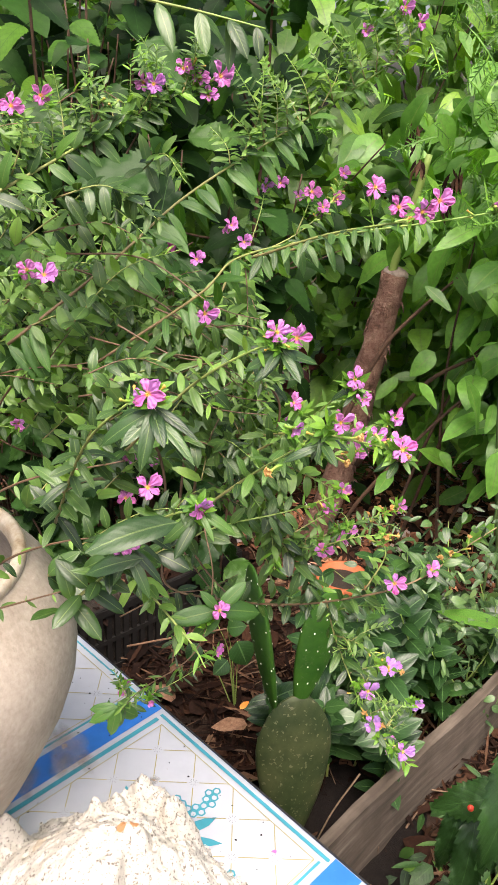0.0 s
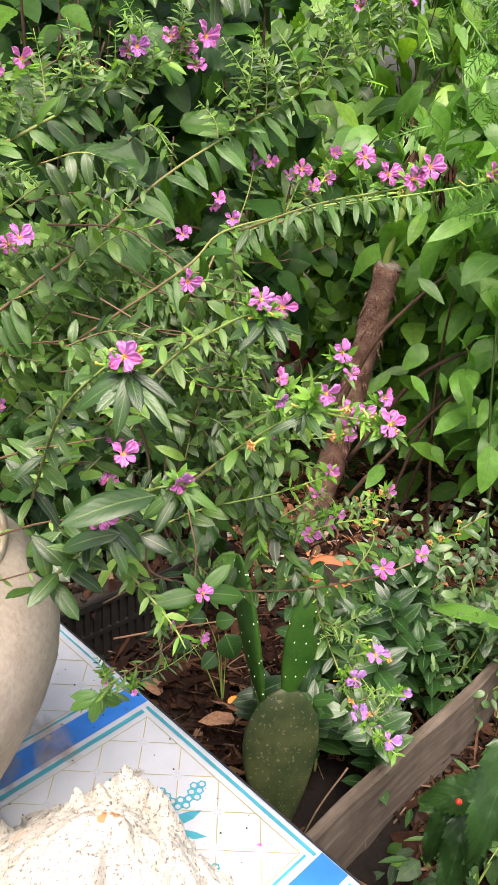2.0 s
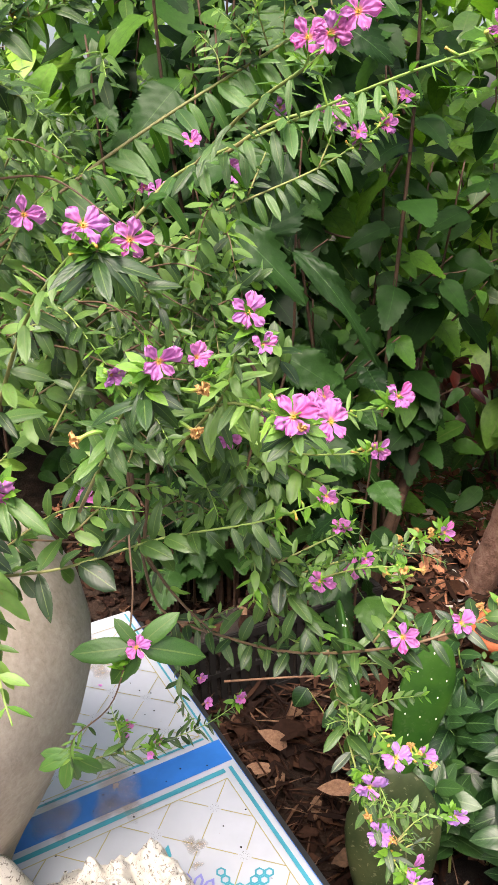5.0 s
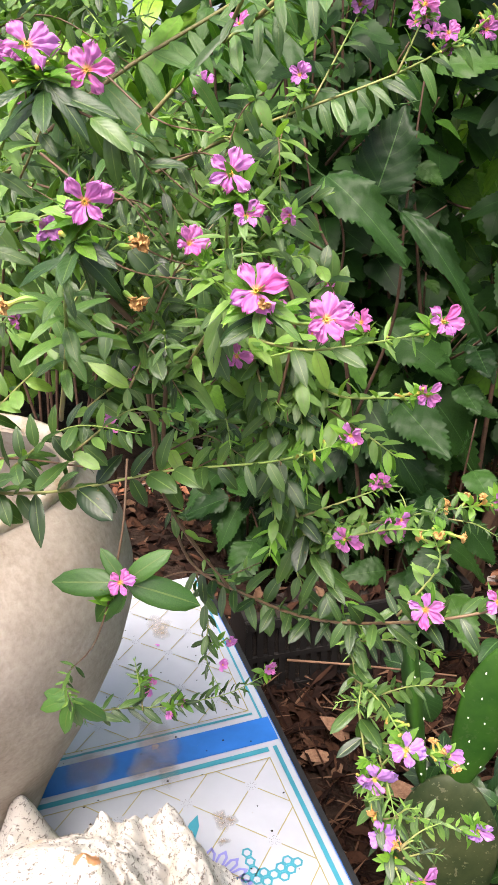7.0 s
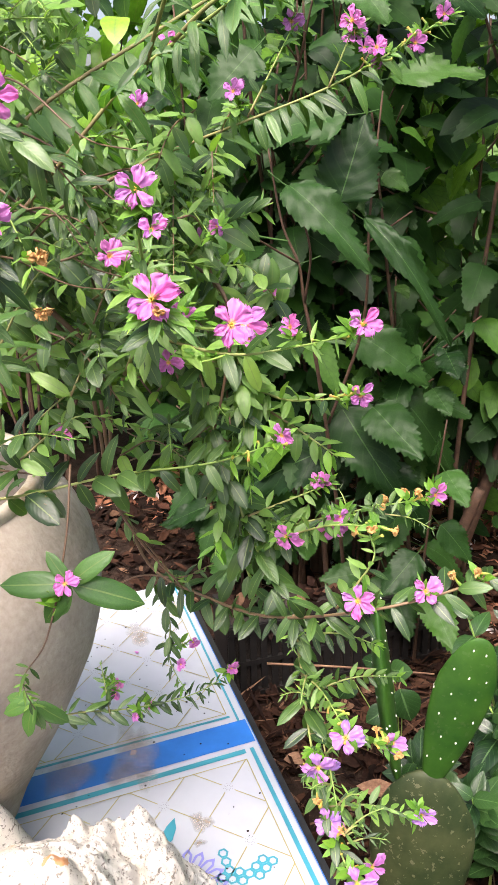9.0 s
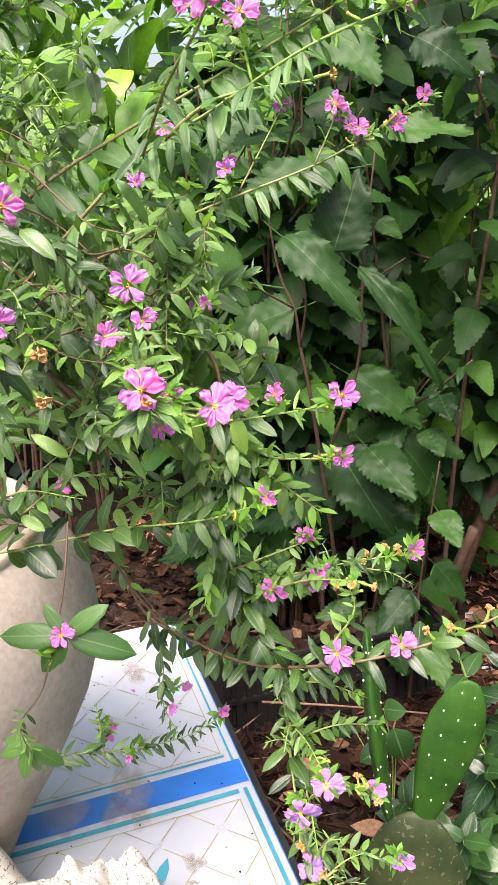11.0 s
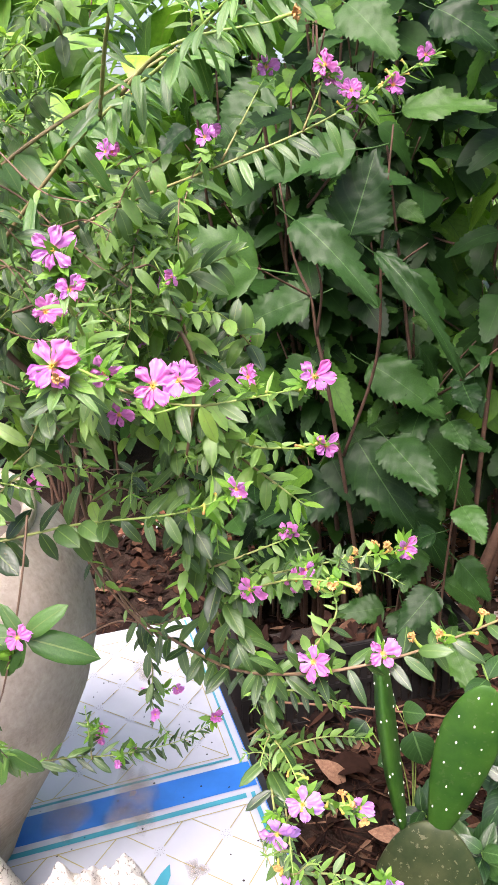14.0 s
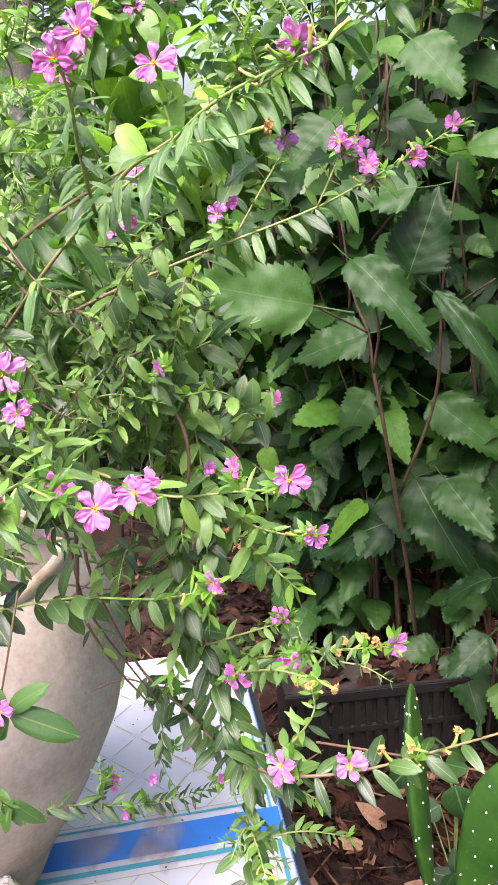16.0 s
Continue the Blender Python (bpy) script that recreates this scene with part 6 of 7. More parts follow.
big_leaf((-0.409, 1.80, 1.181), (-0.616, 1.62, 1.238), 0.85, (0.55, -0.8, 0.35), 0)
big_leaf((-0.284, 1.95, 1.235), (-0.250, 2.0, 1.40), 1.0, (0.45, -0.85, 0.2), 3)
big_leaf((-0.310, 1.80, 1.276), (-0.12, 1.76, 1.185), 0.62, (0.25, -0.6, 0.9), 1)
big_leaf((-0.273, 1.95, 1.399), (-0.462, 1.85, 1.374), 0.75, (0.3, -0.7, 0.75), 3)
big_leaf((-0.227, 2.05, 1.466), (-0.058, 2.1, 1.487), 0.75, (0.2, -0.65, 0.8), 0)
big_leaf((-0.224, 1.95, 1.202), (0.010, 1.9, 1.080), 0.36, (0.3, -0.6, 0.8), 2)
big_leaf((-0.386, 1.95, 1.101), (-0.521, 1.85, 1.047), 1.0, (0.3, -0.7, 0.7), 0)
big_leaf((-0.347, 2.15, 0.908), (-0.153, 2.15, 0.833), 0.8, (0.25, -0.65, 0.75), 1)
big_leaf((-0.349, 2.1, 0.722), (-0.172, 2.02, 0.575), 0.9, (0.4, -0.8, 0.5), 1)
big_leaf((-0.255, 2.08, 0.751), (-0.098, 2.0, 0.69), 0.8, (0.2, -0.7, 0.8), 3)
big_leaf((-0.254, 2.2, 0.754), (-0.058, 2.2, 0.616), 0.85, (0.35, -0.7, 0.6), 2)
big_leaf((-0.407, 2.1, 0.596), (-0.601, 1.98, 0.489), 0.8, (0.4, -0.7, 0.6), 3)
big_leaf((-0.273, 2.2, 0.548), (-0.113, 2.15, 0.423), 0.9, (0.4, -0.8, 0.4), 2)
big_leaf((-0.528, 2.0, 1.531), (-0.571, 1.9, 1.442), 1.3, (0.4, -0.8, 0.4), 0)
big_leaf((-0.186, 2.1, 1.643), (-0.066, 2.1, 1.59), 1.1, (0.2, -0.7, 0.7), 1)
big_leaf((-0.325, 2.0, 1.661), (-0.197, 1.98, 1.573), 1.1, (0.3, -0.7, 0.7), 0)
big_leaf((-0.486, 2.1, 0.915), (-0.51, 2.0, 0.821), 1.1, (0.4, -0.7, 0.6), 1)
big_leaf((-0.354, 2.4, 0.865), (-0.397, 2.3, 0.758), 1.0, (0.4, -0.7, 0.6), 1)
# thick old stems low down
for q in (((-0.10, 2.45, 0.42), (-0.16, 2.42, 0.2), (-0.24, 2.40, -0.05)), ((-0.43, 2.45, 0.60), (-0.45, 2.42, 0.30), (-0.46, 2.40, -0.05)), ((-0.62, 2.45, 0.55), (-0.61, 2.42, 0.30), (-0.60, 2.40, -0.05)), ((-0.33, 2.50, 0.65), (-0.36, 2.46, 0.30), (-0.40, 2.44, -0.05)), ((-0.05, 2.6, 0.7), (-0.14, 2.55, 0.3), (-0.22, 2.5, -0.05)), ((-0.78, 2.5, 0.7), (-0.74, 2.45, 0.3), (-0.72, 2.42, -0.05))):
    wood(hib, list(reversed(q)), 0.024, 0.015, REDTWIG, 9)
# low shoots in the shade at its foot
for k in range(15):
    bx, by = hr.uniform(-1.0, -0.12), hr.uniform(2.12, 2.4)
    h = hr.uniform(0.4, 0.85)
    leafy_stem([(bx, by, -0.03), (bx + 0.02, by - 0.02, h * 0.5), (bx + hr.uniform(-0.1, 0.1), by - 0.06, h)], 0.005, 0.002, 0.4, 0.065, 0.11, 0.17)
for k in range(30):
    bx, by = hr.uniform(-1.05, -0.12), hr.uniform(2.2, 2.85)
    h = hr.uniform(0.9, 2.15)
    tx, ty = bx + hr.uniform(-0.22, 0.22), by - hr.uniform(-0.05, 0.18)
    a, b, c, d = (bx, by, -0.03), (bx * 0.75 + tx * 0.25, by * 0.8 + ty * 0.2, h * 0.33), (bx * 0.3 + tx * 0.7 + hr.uniform(-0.04, 0.04), ty + 0.03, h * 0.7), (tx, ty, h)
    leafy_stem([a, b, c, d], 0.0085, 0.0025, 0.42, 0.060, 0.09, 0.155)
    for j in range(hr.randrange(3, 6)):
        s = hr.uniform(0.3, 0.9)
        p = Vector(a).lerp(Vector(d), s)
        e = p + Vector((hr.uniform(-0.28, 0.32), hr.uniform(-0.26, 0.12), hr.uniform(0.08, 0.30)))
        if e.y < 2.05:
            e.y = 2.05
        leafy_stem([tuple(p), tuple(p.lerp(e, 0.5) + Vector((0, 0, -0.02))), tuple(e)], 0.0045, 0.002, 0.25, 0.052, 0.08, 0.15)
# rear leaves, in the darkened greens that carry the bush's inner shade
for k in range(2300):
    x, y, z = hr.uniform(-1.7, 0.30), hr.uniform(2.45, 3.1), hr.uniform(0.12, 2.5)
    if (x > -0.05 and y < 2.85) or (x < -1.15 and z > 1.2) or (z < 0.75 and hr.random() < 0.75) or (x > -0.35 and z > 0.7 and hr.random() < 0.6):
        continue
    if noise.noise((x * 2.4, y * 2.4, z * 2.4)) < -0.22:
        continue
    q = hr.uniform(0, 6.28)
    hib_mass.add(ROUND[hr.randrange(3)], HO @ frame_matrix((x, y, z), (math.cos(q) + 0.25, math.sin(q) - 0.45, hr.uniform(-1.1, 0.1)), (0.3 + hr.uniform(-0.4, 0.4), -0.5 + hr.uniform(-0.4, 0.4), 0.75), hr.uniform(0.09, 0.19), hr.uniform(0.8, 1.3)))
tagged(part("foliage", hib_mass.mesh("foliage", SHADED_HIBISCUS_MASS), None, hib), kind="stuff")

# ---------------------------------------------------------------- low bushes, feathery plant, red plant
peri = thing("periwinkle_bush", "low bush with glossy opposite oval leaves on green stems", "bush", at=(0.5, 1.6, 0.0))
PO = Matrix.Translation(-Vector(peri.location))
pr = random.Random(31)
peri_mass = Batch()
n_parts = 0
for k in range(27):
    along, off = pr.uniform(0.12, 0.85), pr.uniform(0.06, 0.36)
    bx, by = 0.294 + 0.563 * along - 0.826 * off, 1.232 + 0.826 * along + 0.563 * off
    if bx < 0.36 and by < 1.55:
        continue
    h = pr.uniform(0.16, 0.36) + 0.35 * max(0, by - 1.5)
    tip = Vector((bx + pr.uniform(-0.10, 0.06), by - pr.uniform(-0.02, 0.10), h))
    line = spline([(bx, by, 0), tuple((Vector((bx, by, 0)) + tip) / 2 + Vector((0.02, 0.02, 0.03))), tuple(tip)], 6)
    v, f, u = tube(line, 0.0035, 0.0018, 6)
    u[:, 1] = 0.6 + 0.4 * u[:, 1]
    st = part("stem", mesh_of("stem", v, f, STEM, u), None, peri, m=PO)
    turn = pr.uniform(0, 3)
    for i in range(3, len(line)):
        d = (line[i] - line[i - 1]).normalized()
        a = d.orthogonal().normalized()
        b = d.cross(a)
        for half in (0, 1):
            q = turn + math.pi * half
            out = a * math.cos(q) + b * math.sin(q)
            m = frame_matrix(line[i], out + d * (0.4 if i < len(line) - 1 else 0.9), d + Vector((0, -0.3, 0.3)), pr.uniform(0.055, 0.09) * (0.7 if i == len(line) - 1 else 1))
            if n_parts < 170:
                part("leaf", PERI_MESH[pr.randrange(2)], None, st, m=m)
                n_parts += 1
            else:
                peri_mass.add(OVALS[pr.randrange(2)], PO @ m)
        turn += 1.57
tagged(part("foliage", peri_mass.mesh("foliage", PERI_MASS), None, peri), kind="stuff")
young = thing("periwinkle_plant", "young plant with glossy paired leaves behind the cactus", "plant", at=(0.22, 1.78, 0.0))
YO = Matrix.Translation(-Vector(young.location))
for bx, by, tx, ty, tz in ((0.22, 1.80, 0.13, 1.74, 0.50), (0.25, 1.82, 0.20, 1.80, 0.47), (0.28, 1.80, 0.30, 1.76, 0.40), (0.24, 1.72, 0.24, 1.62, 0.26), (0.30, 1.72, 0.33, 1.62, 0.22), (0.20, 1.76, 0.26, 1.80, 0.33), (0.32, 1.78, 0.38, 1.74, 0.30)):
    line = spline([(bx, by, 0), ((bx + tx) / 2 + 0.01, (by + ty) / 2 + 0.02, tz * 0.55), (tx, ty, tz)], 5)
    v, f, u = tube(line, 0.0035, 0.0018, 6)
    u[:, 1] = 0.6 + 0.4 * u[:, 1]
    st = part("stem", mesh_of("stem", v, f, STEM, u), None, young, m=YO)
    turn = pr.uniform(0, 3)
    for i in range(3, len(line)):
        d = (line[i] - line[i - 1]).normalized()
        a = d.orthogonal().normalized()
        b = d.cross(a)
        for half in (0, 1):
            q = turn + math.pi * half
            out = a * math.cos(q) + b * math.sin(q)
            part("leaf", PERI_MESH[pr.randrange(2)], None, st, m=frame_matrix(line[i], out + d * (0.35 if i < len(line) - 1 else 0.9), d + Vector((0.1, -0.4, 0.3)), pr.uniform(0.05, 0.07) * (0.7 if i == len(line) - 1 else 1)))
        turn += 1.57
creeper = thing("round_leaved_weed", "small weed with a few roundish green leaves in the mulch", "plant", at=(0.0, 1.76, 0.0))
for p, way, sz in (((-0.03, 1.75, 0.30), (0.5, -0.1, 0.2), 0.05), ((0.0, 1.74, 0.27), (0.4, -0.2, -0.7), 0.075), ((-0.06, 1.78, 0.28), (-0.6, -0.3, 0.1), 0.045), ((-0.02, 1.72, 0.22), (-0.3, -0.6, -0.2), 0.05), ((-0.10, 1.72, 0.26), (-0.2, -0.5, -0.4), 0.05)):
    part("leaf", PERI_MESH[1], None, creeper, m=Matrix.Translation((0, -1.76, 0)) @ frame_matrix(p, way, (0.3, -0.8, 0.5), sz, 1.7))
    v, f, u = tube(spline([(0, 1.76, 0), ((p[0]) / 2, p[1] + 0.02, p[2] * 0.6), p], 5), 0.002, 0.001, 5)
    part("stem", mesh_of("stem", v, f, STEM, u * 0 + 0.8), None, creeper, m=Matrix.Translation((0, -1.76, 0)))


def bmesh_ball(r):
    bm = bmesh.new()
    bmesh.ops.create_icosphere(bm, subdivisions=2, radius=r)
    return bm


def cloud_plant(name, label, category, at, boxes, templates, mat, sizes, stems, seed, droop=0.3, stemmat=REDTWIG, thin=0.007):
    """A bush of stems from the ground and leaves in clumps within the given boxes: (x0, x1, y0, y1, z0, z1, leaves)."""
    r = random.Random(seed)
    ob = thing(name, label, category, at=at)
    off = Matrix.Translation(-Vector(at))
    for x0, x1, y0, y1, z0, z1, n in boxes:
        for k in range(stems):
            t = Vector((r.uniform(x0, x1), r.uniform(y0, y1), z0 + (z1 - z0) * r.uniform(0.5, 1)))
            b = Vector((at[0] + r.uniform(-0.15, 0.15), at[1] + r.uniform(-0.15, 0.15), -0.03))
            v, f, u = tube(spline([b, b.lerp(t, 0.5) + Vector((r.uniform(-0.1, 0.1), r.uniform(-0.1, 0.1), 0.08)), t], 6), thin, thin * 0.3, 6)
            part("stem", mesh_of("stem", v, f, stemmat, u * 0 + 0.8), None, ob, m=off)
    bt = Batch()
    for x0, x1, y0, y1, z0, z1, n in boxes:
        c = 0
        while c < n:
            cx, cy, cz = r.uniform(x0, x1), r.uniform(y0, y1), r.uniform(z0, z1)
            if noise.noise((cx * 1.7 + seed, cy * 1.7, cz * 1.7)) < -0.25:
                c += 1
                continue
            for j in range(r.randrange(5, 12)):
                s = r.uniform(*sizes)
                p = Vector((cx, cy, cz)) + Vector((r.gauss(0, 1), r.gauss(0, 1), r.gauss(0, 1))) * s * 0.9
                q = r.uniform(0, 6.28)
                bt.add(templates[r.randrange(len(templates))], off @ frame_matrix(p, (math.cos(q), math.sin(q) - 0.3, r.uniform(-1, 0.6) - droop), (r.uniform(-0.4, 0.5), r.uniform(-0.9, 0.1), 0.8), s, r.uniform(0.8, 1.2)))
                c += 1
    tagged(part("foliage", bt.mesh("foliage", mat), None, ob), kind="stuff")
    return ob


lr0 = random.Random(4)
feathery = cloud_plant("feathery_plant", "tall light green plant with finely divided feathery leaves", "plant", (0.75, 2.35, 0.0), [(0.40, 1.25, 1.95, 2.6, 1.30, 2.0, 560)], FROND, FERNY, (0.07, 0.13), 4, 3, stemmat=GREENSTEM, thin=0.005)
cloud_plant("small_leaved_herb", "pale green herb with many small leaves", "plant", (0.62, 1.95, 0.0), [(0.42, 0.95, 1.75, 2.2, 0.12, 0.50, 1100), (0.20, 0.5, 1.8, 2.1, 0.08, 0.30, 420)], OVALS + SMALL, HERB, (0.025, 0.045), 12, 4, stemmat=STEM, thin=0.003)
cloud_plant("red_leaved_plant", "dark red leaved plant deep in the shade", "plant", (-0.25, 3.0, 0.0), [(-0.45, -0.05, 2.85, 3.15, 0.2, 0.65, 160)], BROAD, REDLEAF, (0.06, 0.10), 5, 6)
lush = cloud_plant("leafy_bush", "fresh green bush with broad soft drooping leaves and dark stems", "bush", (0.45, 2.62, 0.0), [(0.47, 1.05, 2.38, 2.75, 0.55, 1.40, 760), (0.30, 1.3, 2.84, 3.15, 0.42, 1.6, 1100)], DROOPING + ROUND, LUSH, (0.07, 0.16), 2, 14, droop=0.6)
for q in (((0.22, 2.56, 0.10), (0.262, 2.5, 0.296), (0.46, 2.5, 0.60), (0.671, 2.5, 0.863)), ((0.18, 2.55, 0.55), (0.28, 2.5, 0.843), (0.37, 2.5, 0.976), (0.48, 2.5, 1.10)), ((0.25, 2.6, 0.4), (0.42, 2.55, 0.72), (0.55, 2.5, 0.85), (0.66, 2.48, 0.92))):
    wood(lush, list(q), 0.0085, 0.004, REDTWIG)
cloud_plant("large_leaved_bush", "tall bush with big light green leaves", "bush", (-1.75, 2.35, 0.0), [(-2.2, -1.15, 2.05, 2.7, 1.05, 2.0, 520)], DROOPING + ROUND, HEDGE, (0.11, 0.22), 9, 19, droop=0.4)
HEDGES = [(0.9, 3.4), (-0.1, 3.7), (-1.2, 3.6), (1.9, 3.2), (2.4, 2.0), (-2.3, 2.9), (-3.1, 2.0), (-2.6, 4.0), (0.4, 4.6), (-0.8, 4.7), (1.5, 4.3)]
for k, (x, y) in enumerate(HEDGES):
    cloud_plant("hedge_bush", "leafy green bush behind the garden bed", "bush", (x, y, 0.0), [(x - 0.75, x + 0.75, y - 0.45, y + 0.5, 0.35, 2.3 if x > -2 else 1.7, 1300)], ROUND + DROOPING[:2], HEDGE, (0.08, 0.19), 7, 50 + k)


def tree(x, y, h, seed):
    r = random.Random(seed)
    ob = thing("tree", "tall leafy tree with a grey trunk", "tree", "trees round the garden", at=(x, y, 0))
    v, f, u = tube(spline([(0, 0, -0.1), (0.1, 0.05, h * 0.25), (-0.05, 0.1, h * 0.5), (0.1, 0, h * 0.8)], 6), 0.16, 0.06, 14, 0.08, r)
    part("trunk", mesh_of("trunk", v, f, TRUNK, u), None, ob)
    bt = Batch()
    for k in range(9):
        q, z0 = r.uniform(0, 6.28), h * r.uniform(0.48, 0.78)
        t = Vector((math.cos(q), math.sin(q), r.uniform(0.2, 0.8))) * h * 0.35
        v, f, u = tube(spline([(0.03, 0.05, z0), tuple(Vector((0.03, 0.05, z0)) + t * 0.5 + Vector((0, 0, 0.1))), tuple(Vector((0.03, 0.05, z0)) + t)], 5), 0.05, 0.012, 7)
        part("limb", mesh_of("limb", v, f, TRUNK, u), None, ob)
        for c in range(26):
            p = Vector((0.03, 0.05, z0)) + t * r.uniform(0.3, 1.1) + Vector((r.gauss(0, 1), r.gauss(0, 1), r.gauss(0, 1))) * 0.4
            for j in range(12):
                q2 = r.uniform(0, 6.28)
                bt.add(BROAD[r.randrange(3)], frame_matrix(p + Vector((r.gauss(0, 1), r.gauss(0, 1), r.gauss(0, 1))) * 0.16, (math.cos(q2), math.sin(q2), r.uniform(-1, 0.3)), (0, -0.2, 1), r.uniform(0.10, 0.2)))
    tagged(part("crown", bt.mesh("crown", HEDGE), None, ob), kind="stuff")


for k, (x, y, h) in enumerate(((-3.6, 2.95, 4.5), (0.6, 7.0, 4.8), (-2.0, 6.4, 5.0), (3.6, 5.2, 4.6), (-5.2, 5.0, 5.0), (-6.2, 1.4, 5.0), (1.2, 9.5, 6.0), (-4.2, 9.0, 6.0))):
    tree(x, y, h, 70 + k)

cloud_plant("ground_weed", "low dark green weeds in front of the plank", "plant", (0.66, 1.25, 0.0), [(0.50, 0.90, 1.05, 1.42, 0.03, 0.22, 200)], BROAD + SMALL, WEED, (0.03, 0.07), 5, 91, stemmat=STEM, thin=0.003)
# broad toothed leaves of a weed beside the plank
weed = thing("toothed_weed", "weed with long toothed leaves growing beside the plank", "plant", at=(0.62, 1.22, 0.0))
PUCKERED = blade(0.27, 30, 0.6, 0.14, ovate, teeth=0.11, wave=0.16, stalk=0.3, quilt=0.03, arch=0.03, bend=0.09)
QUILTED_MESH = mesh_of("leaf", *PUCKERED[:2], QUILTED, PUCKERED[2])
for a, b, w in (((0.568, 1.14, 0.655), (0.532, 1.0, 0.462), 0.6), ((0.585, 1.20, 0.475), (0.452, 1.18, 0.425), 0.95), ((0.515, 1.22, 0.40), (0.489, 1.15, 0.262), 0.6), ((0.54, 1.20, 0.40), (0.525, 1.08, 0.24), 0.55), ((0.60, 1.22, 0.30), (0.50, 1.24, 0.20), 0.6), ((0.60, 1.12, 0.58), (0.66, 0.98, 0.42), 0.5)):
    d = Vector(b) - Vector(a)
    part("leaf", QUILTED_MESH, None, weed, m=Matrix.Translation(-Vector(weed.location)) @ frame_matrix(Vector(a) - d * 0.3, d, (-0.1, -0.6, 0.8), d.length, w))
v, f, u = tube(spline([(0.62, 1.2, 0), (0.63, 1.2, 0.3), (0.61, 1.2, 0.58), (0.597, 1.21, 0.715)], 6), 0.005, 0.003, 6)
part("stem", mesh_of("stem", v, f, GREENSTEM, u), None, weed, m=Matrix.Translation(-Vector(weed.location)))
part("flower_bud", bmesh_ball(0.006), RED, weed, "small red flower bud", Matrix.Translation(Vector((0.520, 1.175, 0.455)) - Vector(weed.location)))
strap = thing("strap_leaved_plant", "plant with one long bright green strap-shaped leaf", "plant", at=(0.72, 1.72, 0.0))
part("leaf", mesh_of("leaf", *DROOPING[2][:2], LUSH, DROOPING[2][2]), None, strap, m=Matrix.Translation(-Vector(strap.location)) @ frame_matrix((0.70, 1.73, 0.43), (-0.205, 0.12, -0.035), (0.1, -0.5, 0.9), 0.25, 0.55))
v, f, u = tube(spline([(0.72, 1.72, 0.0), (0.73, 1.72, 0.3), (0.70, 1.73, 0.43)], 5), 0.004, 0.002, 6)
part("stem", mesh_of("stem", v, f, GREENSTEM, u), None, strap, m=Matrix.Translation(-Vector(strap.location)))
# withered flower heads hanging on the feathery plant
for p in ((0.30, 2.36, 1.50), (0.32, 2.35, 1.42), (0.42, 2.35, 1.40), (0.40, 2.36, 1.33)):
    bt = Batch()
    for k in range(16):
        bt.add(NEEDLE[k % 2], frame_matrix(Vector(p) + Vector((lr0.gauss(0, 0.008), lr0.gauss(0, 0.008), lr0.gauss(0, 0.012))), (lr0.uniform(-0.5, 0.5), lr0.uniform(-0.5, 0.5), -1), (lr0.uniform(-1, 1), -1, 0.3), lr0.uniform(0.025, 0.05), 1.3))
    part("withered_head", bt.mesh("withered_head", LITTER_MASS), None, feathery, "withered dark brown flower head", Matrix.Translation(-Vector(feathery.location)))

# ---------------------------------------------------------------- litter, twigs and single fallen leaves
lr = random.Random(77)
lit, pale = Batch(), Batch()
for k in range(11000):
    x, y = lr.uniform(-1.6, 1.3), lr.uniform(1.15, 3.6)
    z = ground_z(x, y) + 0.004 + lr.random() * 0.022
    q = lr.uniform(0, 6.28)
    if math.hypot((x - 0.34) * 1.15, (y - 1.43) * 0.9) < 0.20 and k % 12:
        continue
    # litter further back takes the pale tone that stands for open light
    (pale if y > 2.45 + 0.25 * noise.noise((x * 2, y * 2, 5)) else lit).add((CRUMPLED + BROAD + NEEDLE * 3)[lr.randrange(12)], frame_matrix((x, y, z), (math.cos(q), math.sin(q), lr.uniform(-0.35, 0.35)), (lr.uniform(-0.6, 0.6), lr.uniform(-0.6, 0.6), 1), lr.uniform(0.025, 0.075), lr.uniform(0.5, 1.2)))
for k in range(900):
    x, y = lr.uniform(-0.7, 0.75), lr.uniform(1.3, 2.6)
    if math.hypot((x - 0.34) * 1.15, (y - 1.43) * 0.9) < 0.20:
        continue
    q = lr.uniform(0, 6.28)
    lit.add(CRUMPLED[k % 3] if k % 3 == 0 else NEEDLE[k % 2], frame_matrix((x, y, ground_z(x, y) + 0.012 + lr.random() * 0.03), (math.cos(q), math.sin(q), lr.uniform(-0.3, 0.4)), (lr.uniform(-0.9, 0.9), lr.uniform(-0.9, 0.5), 1), lr.uniform(0.05, 0.12), lr.uniform(0.6, 1.3)))
for k in range(70):
    p = Vector((-0.46, 1.74, 0)) + Vector((0.62, 0.78, 0)) * lr.uniform(0.03, 0.57) + Vector((-0.78, 0.62, 0)) * lr.uniform(0.03, 0.15)
    q = lr.uniform(0, 6.28)
    lit.add(CRUMPLED[k % 3], frame_matrix((p.x, p.y, 0.197 + lr.random() * 0.02), (math.cos(q), math.sin(q), lr.uniform(-0.2, 0.4)), (lr.uniform(-0.9, 0.9), lr.uniform(-0.9, 0.5), 1), lr.uniform(0.03, 0.08), lr.uniform(0.6, 1.3)))
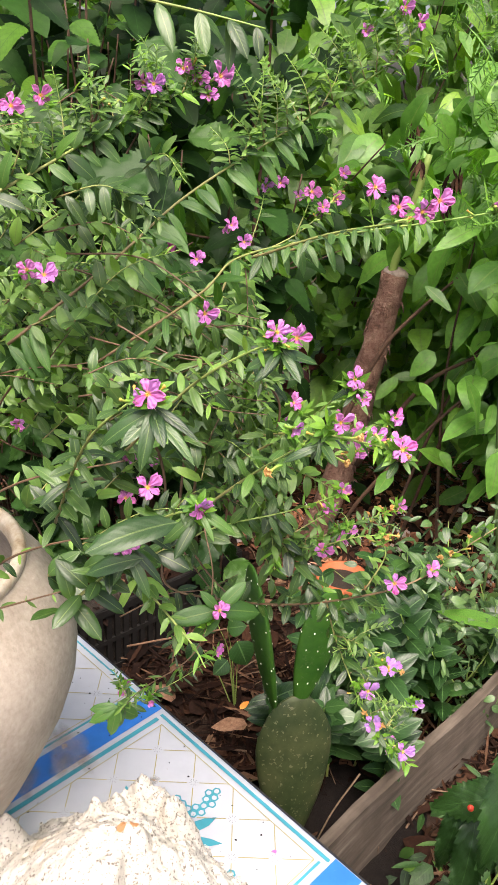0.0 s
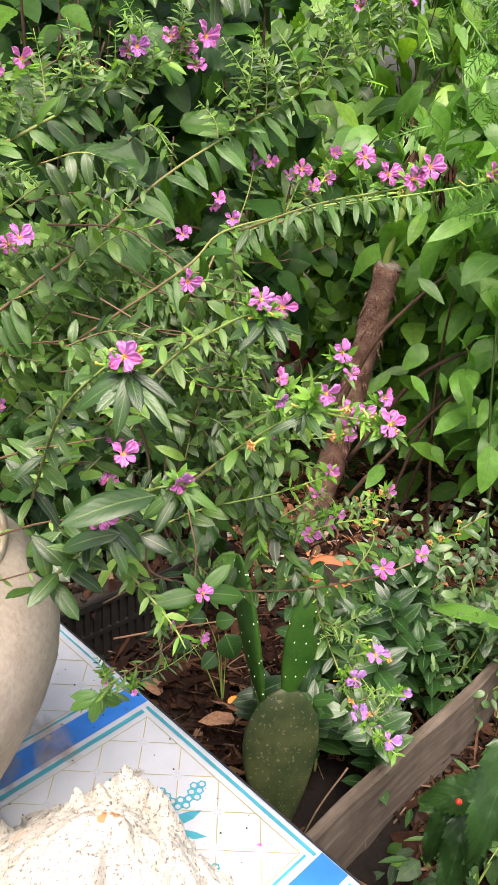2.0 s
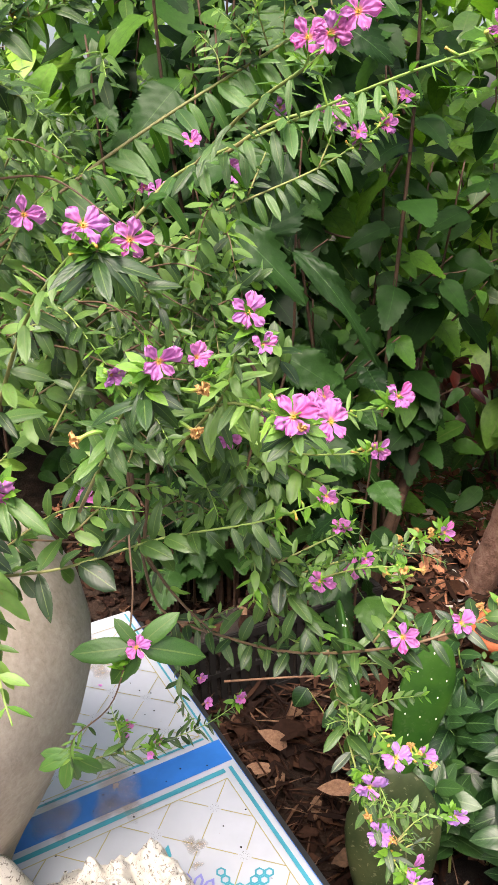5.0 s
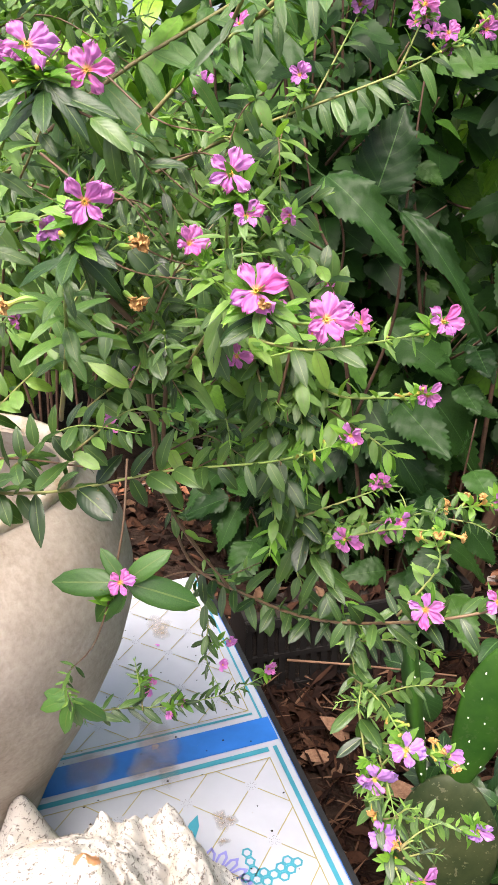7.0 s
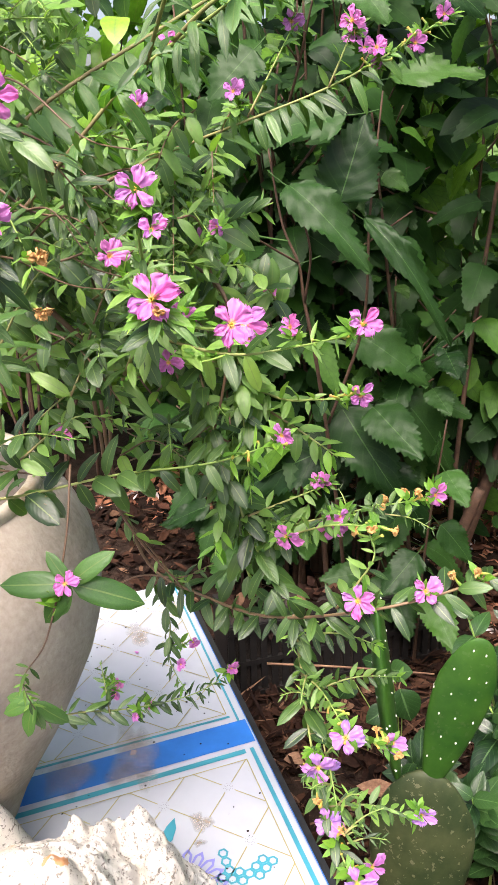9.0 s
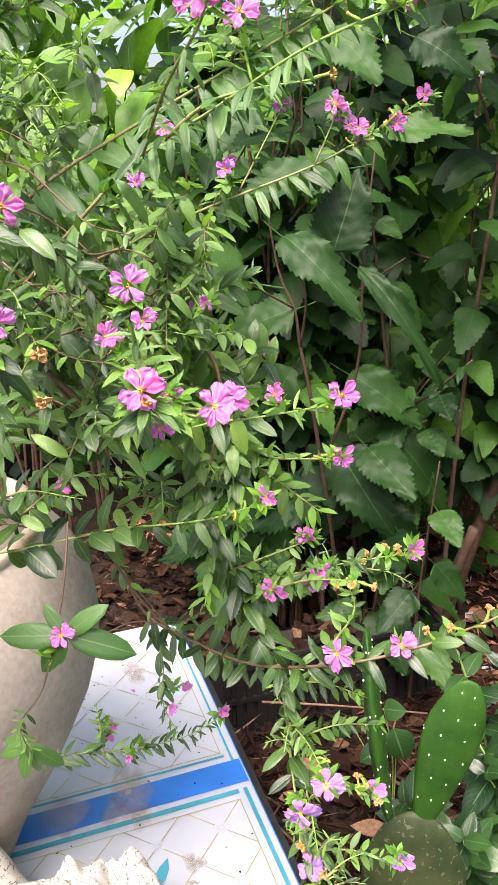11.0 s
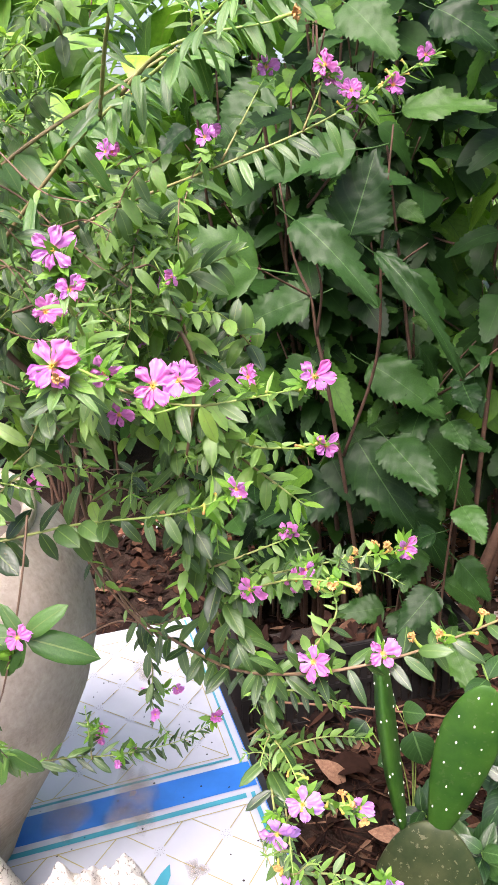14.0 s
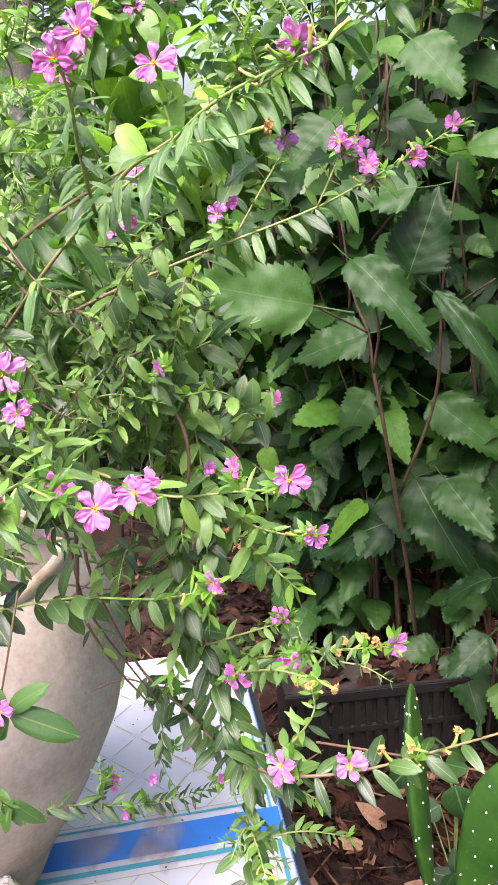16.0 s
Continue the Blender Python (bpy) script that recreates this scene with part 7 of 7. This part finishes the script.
for k in range(2300):
    x, y = lr.uniform(-0.5, 0.75), lr.uniform(1.3, 2.4)
    if math.hypot((x - 0.34) * 1.15, (y - 1.43) * 0.9) < 0.20:
        continue
    q = lr.uniform(0, 6.28)
    lit.add(NEEDLE[k % 2], frame_matrix((x, y, ground_z(x, y) + 0.01 + lr.random() * 0.028), (math.cos(q), math.sin(q), lr.uniform(-0.2, 0.2)), (lr.uniform(-0.6, 0.6), lr.uniform(-0.6, 0.6), 1), lr.uniform(0.05, 0.13), lr.uniform(0.2, 0.55)))
tagged(new("far_lit_litter", pale.mesh("far_lit_litter", LIT_LITTER)), "dead leaves lying behind the bushes, coloured pale as in open light", "leaf litter", kind="stuff")
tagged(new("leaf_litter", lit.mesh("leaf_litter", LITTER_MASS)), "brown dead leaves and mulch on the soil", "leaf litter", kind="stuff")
for k in range(60):
    x, y, q = lr.uniform(-0.6, 0.7), lr.uniform(1.45, 2.6), lr.uniform(0, 6.28)
    l2 = lr.uniform(0.08, 0.30)
    d = Vector((math.cos(q), math.sin(q), lr.uniform(-0.05, 0.12)))
    p = Vector((x, y, ground_z(x, y) + 0.018))
    v, f, u = tube(spline([p, p + d * l2 * 0.5 + Vector((0, 0, 0.012)), p + d * l2], 4), lr.uniform(0.0015, 0.004), 0.001, 5)
    tagged(new("twig", mesh_of("twig", v, f, TWIG, u)), "thin dry brown twig lying on the mulch", "twig", "twigs on the ground")
v, f, u = tube(spline([(-0.26, 1.62, 0.30), (-0.12, 1.70, 0.30), (0.05, 1.80, 0.29)], 5), 0.003, 0.002, 6)
tagged(new("twig", mesh_of("twig", *tube(spline([(0.335, 1.36, 0.29), (0.28, 1.31, 0.20), (0.235, 1.27, 0.05), (0.23, 1.27, 0.0)], 5), 0.0022, 0.0016, 5)[:2], TWIG)), "thin bent root standing beside the cactus", "twig", "twigs on the ground")
tagged(new("twig", mesh_of("twig", v, f, LITTER, u)), "long pale dry stalk leaning over the mulch", "twig", "twigs on the ground")
for p, s, mt, lab in (((0.02, 1.72, 0.06), 0.05, ORANGELEAF, "orange fallen leaf on the mulch"), ((0.24, 1.62, 0.16), 0.05, ORANGELEAF, "orange fallen leaf beside the cactus"), ((0.05, 1.66, 0.07), 0.07, LITTER, "pale curled dead leaf"), ((0.22, 1.60, 0.10), 0.07, LITTER, "pale curled dead leaf")):
    t = OVALS[1] if mt is ORANGELEAF else CRUMPLED[0]
    tagged(part("fallen_leaf", mesh_of("fallen_leaf", *t[:2], mt, t[2]), None, None, m=frame_matrix(p, (lr.uniform(-1, 1), lr.uniform(-1, 1), 0.2), (0, -0.5, 1), s * (0.7 if mt is ORANGELEAF else 1.3), 0.8)), lab, "leaf")
for k in range(12):
    x, y = lr.uniform(-0.25, 0.30), lr.uniform(1.50, 1.95)
    t = (OVALS + BROAD)[lr.randrange(5)]
    tagged(part("fallen_leaf", mesh_of("fallen_leaf", *t[:2], LITTER, t[2]), None, None, m=frame_matrix((x, y, ground_z(x, y) + 0.03), (lr.uniform(-1, 1), lr.uniform(-1, 1), lr.uniform(-0.2, 0.35)), (lr.uniform(-0.6, 0.6), -0.5, 1), lr.uniform(0.05, 0.10), lr.uniform(0.5, 1.0))), "curled brown dead leaf on the mulch", "leaf", "dead leaves on the ground")
for a, b in ((0.35, 0.045), (0.1, 0.3), (-0.35, 0.12)):
    p = TABLE @ Vector((a, -b, 0.004))
    tagged(part("fallen_petal", PETAL_MESH[0], None, None, m=frame_matrix(p, (1, 0.3, 0), (0, 0, 1), 0.010)), "small pink petal dropped on the cloth", "petal")
